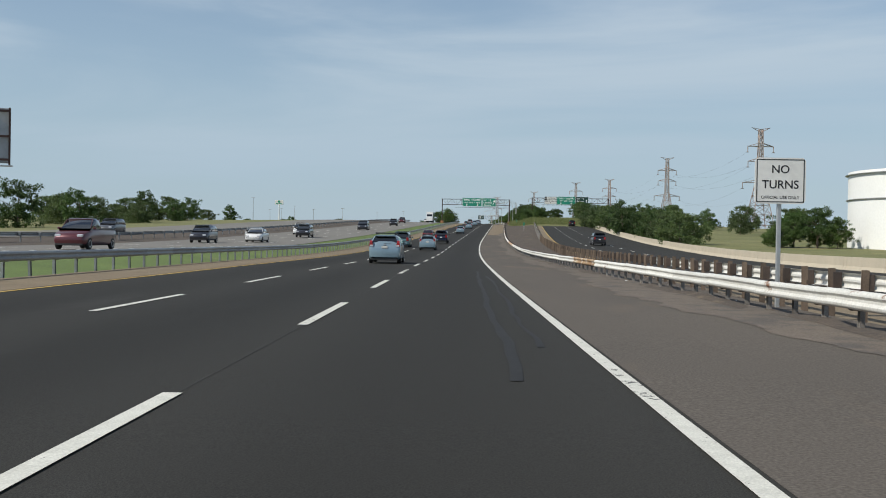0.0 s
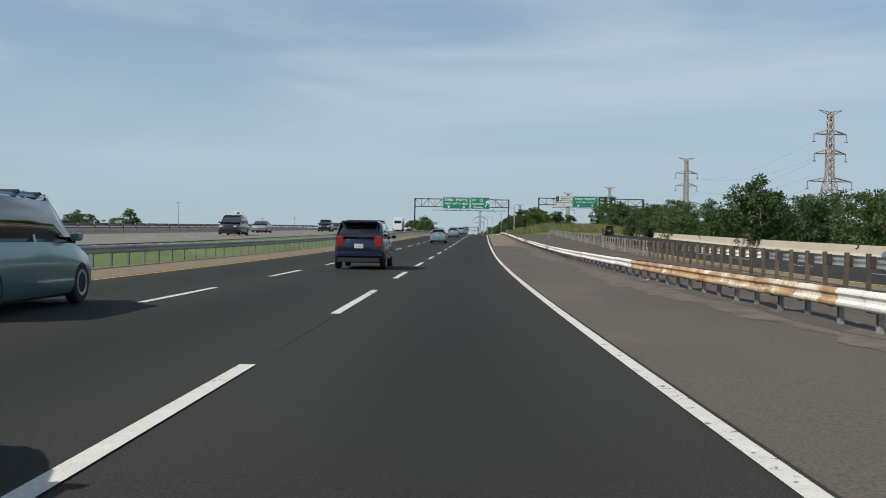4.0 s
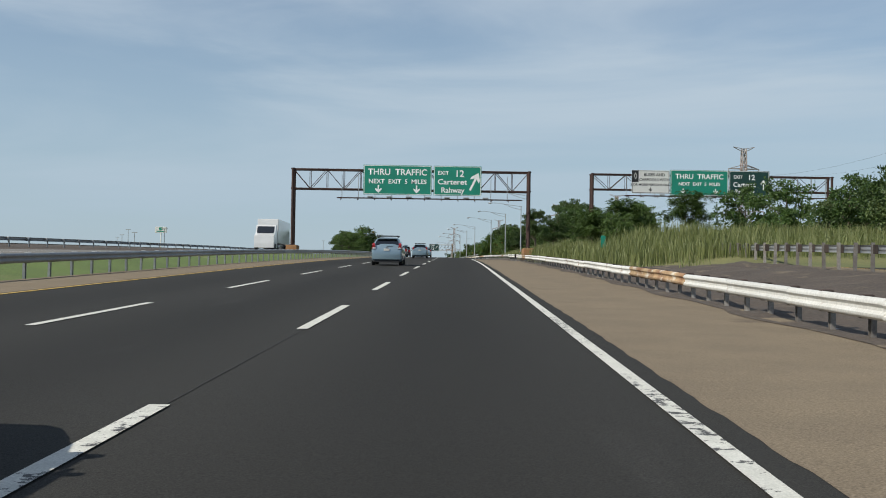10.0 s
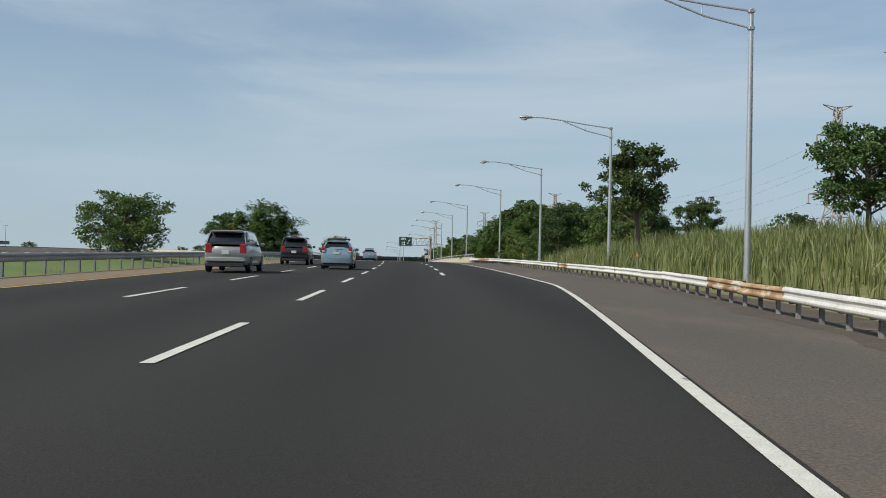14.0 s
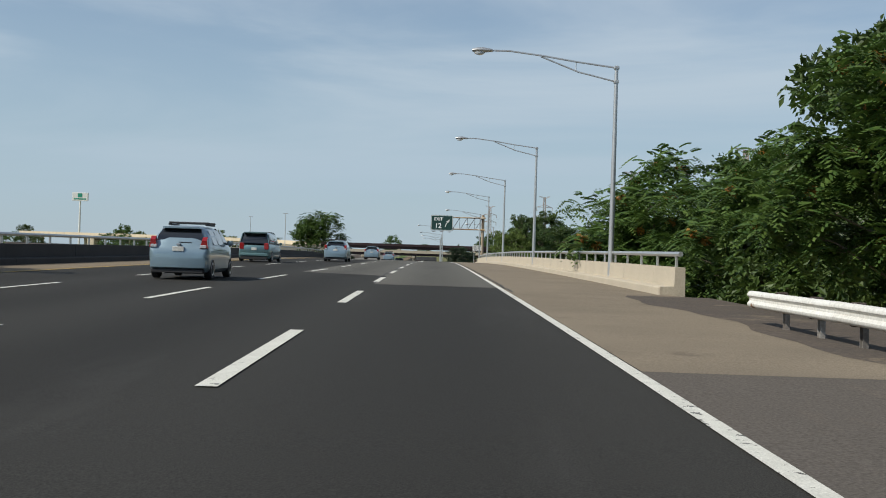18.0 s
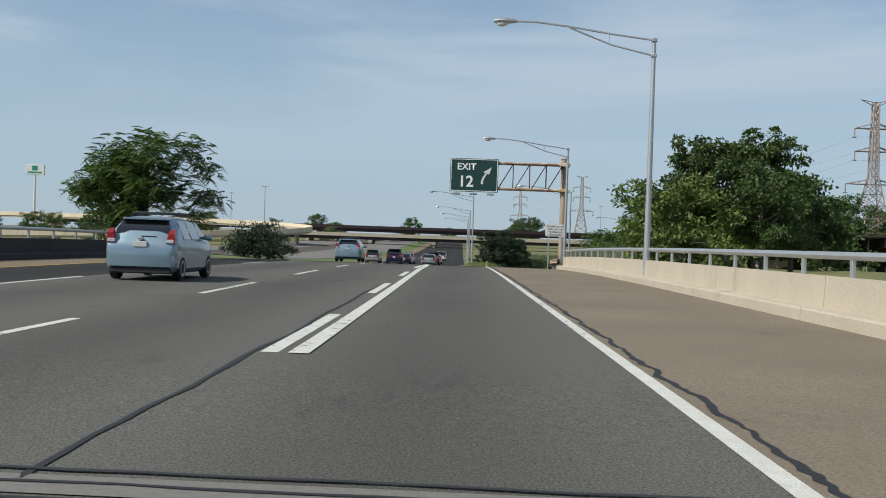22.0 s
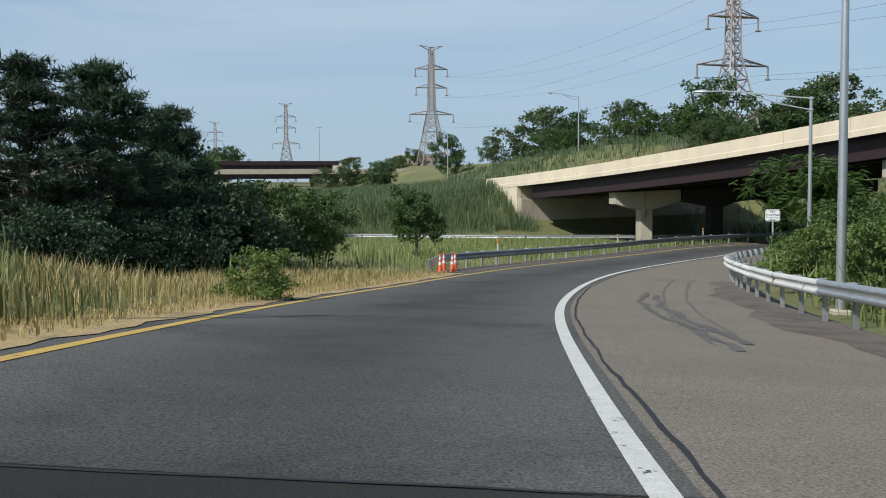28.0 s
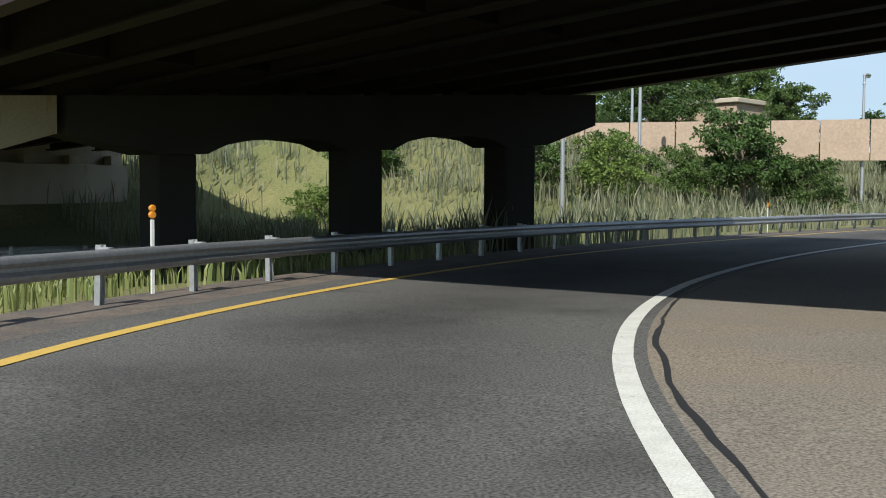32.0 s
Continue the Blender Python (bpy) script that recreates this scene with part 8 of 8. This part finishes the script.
    part("grille", Shape().box(-w * 0.45, w * 0.45, r - 0.2, r - 0.012, hood - 0.56, hood - 0.42, 0.02), TRIM_BLACK, root)
    if kind in ("hatch", "suv", "van"):
        part("spoiler", Shape().box(-w * 0.70, w * 0.70, rear_top - 0.28, rear_top + 0.12, H - 0.035, H + 0.02, 0.02), paint, root)
        for y, z in ((-0.35, 0.01), (0.45, 0.0)):
            part("roof_bar", Shape().box(-w * 0.75, w * 0.75, y, y + 0.07, H + z, H + z + 0.06, 0.01), TRIM_BLACK, root)
    return root


def car_paint(name, c, metal=0.4):
    return material(name, c, 0.32, metal, second=[v * 0.92 for v in c], scale=1.0, grain=6, grain_amount=0.03, bump=0, clear=0.8)


PAINTS = {
    "silver_blue": car_paint("pale_blue_car_paint", (0.23, 0.32, 0.37), 0.45),
    "teal": car_paint("grey_teal_car_paint", (0.14, 0.25, 0.26)),
    "black": car_paint("black_car_paint", (0.015, 0.015, 0.02), 0.2),
    "navy": car_paint("navy_car_paint", (0.015, 0.02, 0.05), 0.3),
    "maroon": car_paint("maroon_car_paint", (0.10, 0.02, 0.025), 0.3),
    "silver": car_paint("silver_car_paint", (0.42, 0.42, 0.40), 0.6),
    "white": car_paint("white_car_paint", (0.72, 0.72, 0.70), 0.0),
    "grey": car_paint("grey_car_paint", (0.10, 0.105, 0.11), 0.4),
}
CARS = {}


def car(kind, paint, x, y, z, turn, label):
    key = (kind, paint)
    if key not in CARS:
        CARS[key] = make_hatch("hatchback", label, PAINTS[paint]) if kind == "hatch" else make_car({"hatch": "hatchback", "sedan": "sedan", "suv": "suv", "van": "minivan", "pickup": "pickup_truck"}[kind], label, PAINTS[paint], kind)
    ob = copy_thing(CARS[key], pose(x, y, z, 0, 0, turn))
    ob["label"] = label
    return ob


for kind, paint, lane, y, label in TRAFFIC:
    if lane < 10:
        p = at(y, -LANE * (lane - 0.5), 0.012)
        pitch = math.degrees(math.atan2(road_z(y + 1) - road_z(y - 1), 2))
        ob = car(kind, paint, p.x, p.y, p.z, 0, label)
        ob.matrix_basis = pose(p.x, p.y, p.z, pitch, 0, -math.degrees(math.atan2(edge_x(y + 1) - edge_x(y - 1), 2)))
    elif lane < 20:
        p = opposite(y, -9.3 - 3.7 * (lane - 10), 0.012)
        car(kind, paint, p.x, p.y, p.z, 180, label)
    elif lane < 30:
        p = truck(y, 2.1 + 3.66 * (lane - 20) + 1.8, 0.012)
        car(kind, paint, p.x, p.y, p.z, 0, label)
    else:
        p = opposite(y, -31 - 4 * (lane - 30), 0.512)
        car(kind, paint, p.x, p.y, p.z, 180, label)
for c in CARS.values():
    for o in list(c.children_recursive) + [c]:
        bpy.data.objects.remove(o)

# box truck on the oncoming roadway
p = opposite(BOX_TRUCK_Y, -13.0, 0.012)
root = thing("box_truck", "white box lorry on the oncoming roadway", "truck", pose(p.x, p.y, p.z, 0, 0, 180))
part("cargo_box", Shape().box(-1.25, 1.25, -8, 2.2, 1.1, 4.0, 0.04), PAINTS["white"], root)
part("cab", Shape().loft([[(x, y, z) for x, z in ((-1.15, 0.5), (1.15, 0.5), (1.15, h), (-1.15, h))] for y, h in ((2.5, 3.2), (3.6, 3.2), (4.2, 2.2), (5.2, 1.9), (5.3, 1.0))]), PAINTS["white"], root)
part("windscreen", Shape().add([(-1.0, 3.75, 3.05), (1.0, 3.75, 3.05), (1.0, 4.24, 2.25), (-1.0, 4.24, 2.25)], [(0, 1, 2, 3)]), GLASS_CAR, root)
part("chassis", Shape().box(-0.9, 0.9, -8, 5.0, 0.6, 1.1, 0.03), TRIM_BLACK, root)
for wy in (-7, -5.7, 4.2):
    for sx in (-1, 1):
        rg = lambda rad, x: [(x, wy + math.cos(a) * rad, 0.5 + math.sin(a) * rad) for a in (2 * math.pi * k / 16 for k in range(16))]
        part("wheel", Shape().loft([rg(0.5, sx * 0.85), rg(0.5, sx * 1.2)]), TYRE, root, smooth=True)

# ---- far landmarks ----
# white storage tank
tx, ty, tr, th = TANK
tz = ground_z(tx, ty)
root = thing("storage_tank", "large white steel storage tank", "storage tank", pose(tx, ty, tz))
rg = lambda r, z: [(math.cos(a) * r, math.sin(a) * r, z) for a in (2 * math.pi * k / 64 for k in range(64))]
part("shell", Shape().loft([rg(tr, -0.5), rg(tr, th)]), TANK_WHITE, root, smooth=True)
part("rim", Shape().loft([rg(tr + 0.15, th * 0.62), rg(tr + 0.3, th * 0.63), rg(tr + 0.15, th * 0.64)], caps=False), SIGN_BACK, root)
part("wind_girder", Shape().loft([rg(tr + 0.1, th - 0.6), rg(tr + 0.5, th - 0.5), rg(tr + 0.1, th - 0.4)], caps=False), SIGN_BACK, root)
# billboard on the left
bx, by, bz = BILLBOARD
root = thing("billboard", "back of a tall billboard with catwalk", "billboard", pose(bx, by, ground_z(bx, by), 0, 0, 20))
part("post", Shape().tube([(0, 0, -0.5), (0, 0, bz)], 0.5, 12), RUST_DARK, root)
part("panel", Shape().box(-6, 6, -0.3, 0.3, bz, bz + 5.2, 0.03), SIGN_BACK, root)
fr = Shape()
for k in range(7):
    x = -6 + 2 * k
    fr.box(x - 0.08, x + 0.08, -0.75, -0.3, bz - 0.3, bz + 5.2)
for z in (0.2, 2.4, 4.8):
    fr.box(-6, 6, -0.9, -0.72, bz + z, bz + z + 0.2)
part("framing", fr, RUST_DARK, root)
part("catwalk", Shape().box(-6.3, 6.3, -1.6, -0.4, bz - 0.35, bz - 0.25), GALV, root)
# tall roadside sign far left
sx, sy, sz = TALL_SIGN
root = thing("tall_pole_sign", "tall white pole with a white and green sign box", "sign", pose(sx, sy, ground_z(sx, sy)))
part("pole", Shape().tube([(0, 0, -0.5), (0, 0, sz)], [0.6, 0.45], 12), SIGN_WHITE, root)
bd = part("sign_box", Shape().box(-4.2, 4.2, -0.6, 0.6, sz - 1.0, sz + 3.4, 0.1), SIGN_WHITE, root)
part("emblem", Shape().box(-1.2, 1.2, -0.66, -0.6, sz + 0.9, sz + 3.0), SIGN_GREEN, bd)
part("name_bar", Shape().box(-3.2, 3.2, -0.66, -0.6, sz - 0.3, sz + 0.35), SIGN_GREEN, bd)
# thin masts on the horizon
for x, y, h in MASTS:
    root = thing("light_mast", "thin distant light mast", "light mast", pose(x, y, ground_z(x, y)), "distant masts")
    part("pole", Shape().tube([(0, 0, -0.5), (0, 0, h)], [0.22, 0.1], 6), LAMP_METAL, root)
    part("head", Shape().box(-0.9, 0.9, -0.2, 0.2, h, h + 0.25, 0.03), LAMP_METAL, root)
# noise wall beyond the overpass, in panels
root = thing("noise_wall", "long tan noise wall in panels above the trees", "noise wall", kind="structure")
(ax, ay, az), (bx_, by_, bz_), hh = NOISE_WALL
n = 22
for k in range(n):
    a, b = Vector((ax, ay, az)).lerp(Vector((bx_, by_, bz_)), k / n), Vector((ax, ay, az)).lerp(Vector((bx_, by_, bz_)), (k + 0.97) / n)
    d = (b - a).normalized()
    s = Vector((d.y, -d.x, 0)) * 0.12
    part("panel", Shape().add([a - s, b - s, b + s, a + s] + [p + Vector((0, 0, hh)) for p in (a - s, b - s, b + s, a + s)], [(3, 2, 1, 0), (4, 5, 6, 7), (0, 1, 5, 4), (1, 2, 6, 5), (2, 3, 7, 6), (3, 0, 4, 7)]), BRICK, root)
# brick block above the trees
for bx0, by0, bz0, ww, dd, hh in BLOCKS:
    root = thing("brick_building", "plain brown brick block beyond the trees", "building", pose(bx0, by0, bz0))
    part("wall", Shape().box(-ww / 2, ww / 2, -dd / 2, dd / 2, -6, hh, 0.05), BRICK, root)
    part("roof", Shape().box(-ww / 2 - 0.3, ww / 2 + 0.3, -dd / 2 - 0.3, dd / 2 + 0.3, hh, hh + 0.4, 0.05), CONCRETE, root)
    for fl in range(int(hh // 3.2)):
        for k in range(int(ww // 3)):
            x = -ww / 2 + 1.6 + k * 3
            part("window", Shape().box(x - 0.6, x + 0.6, -dd / 2 - 0.03, -dd / 2 + 0.05, fl * 3.2 + 1.0, fl * 3.2 + 2.5, 0.01), GLASS_CAR, root)
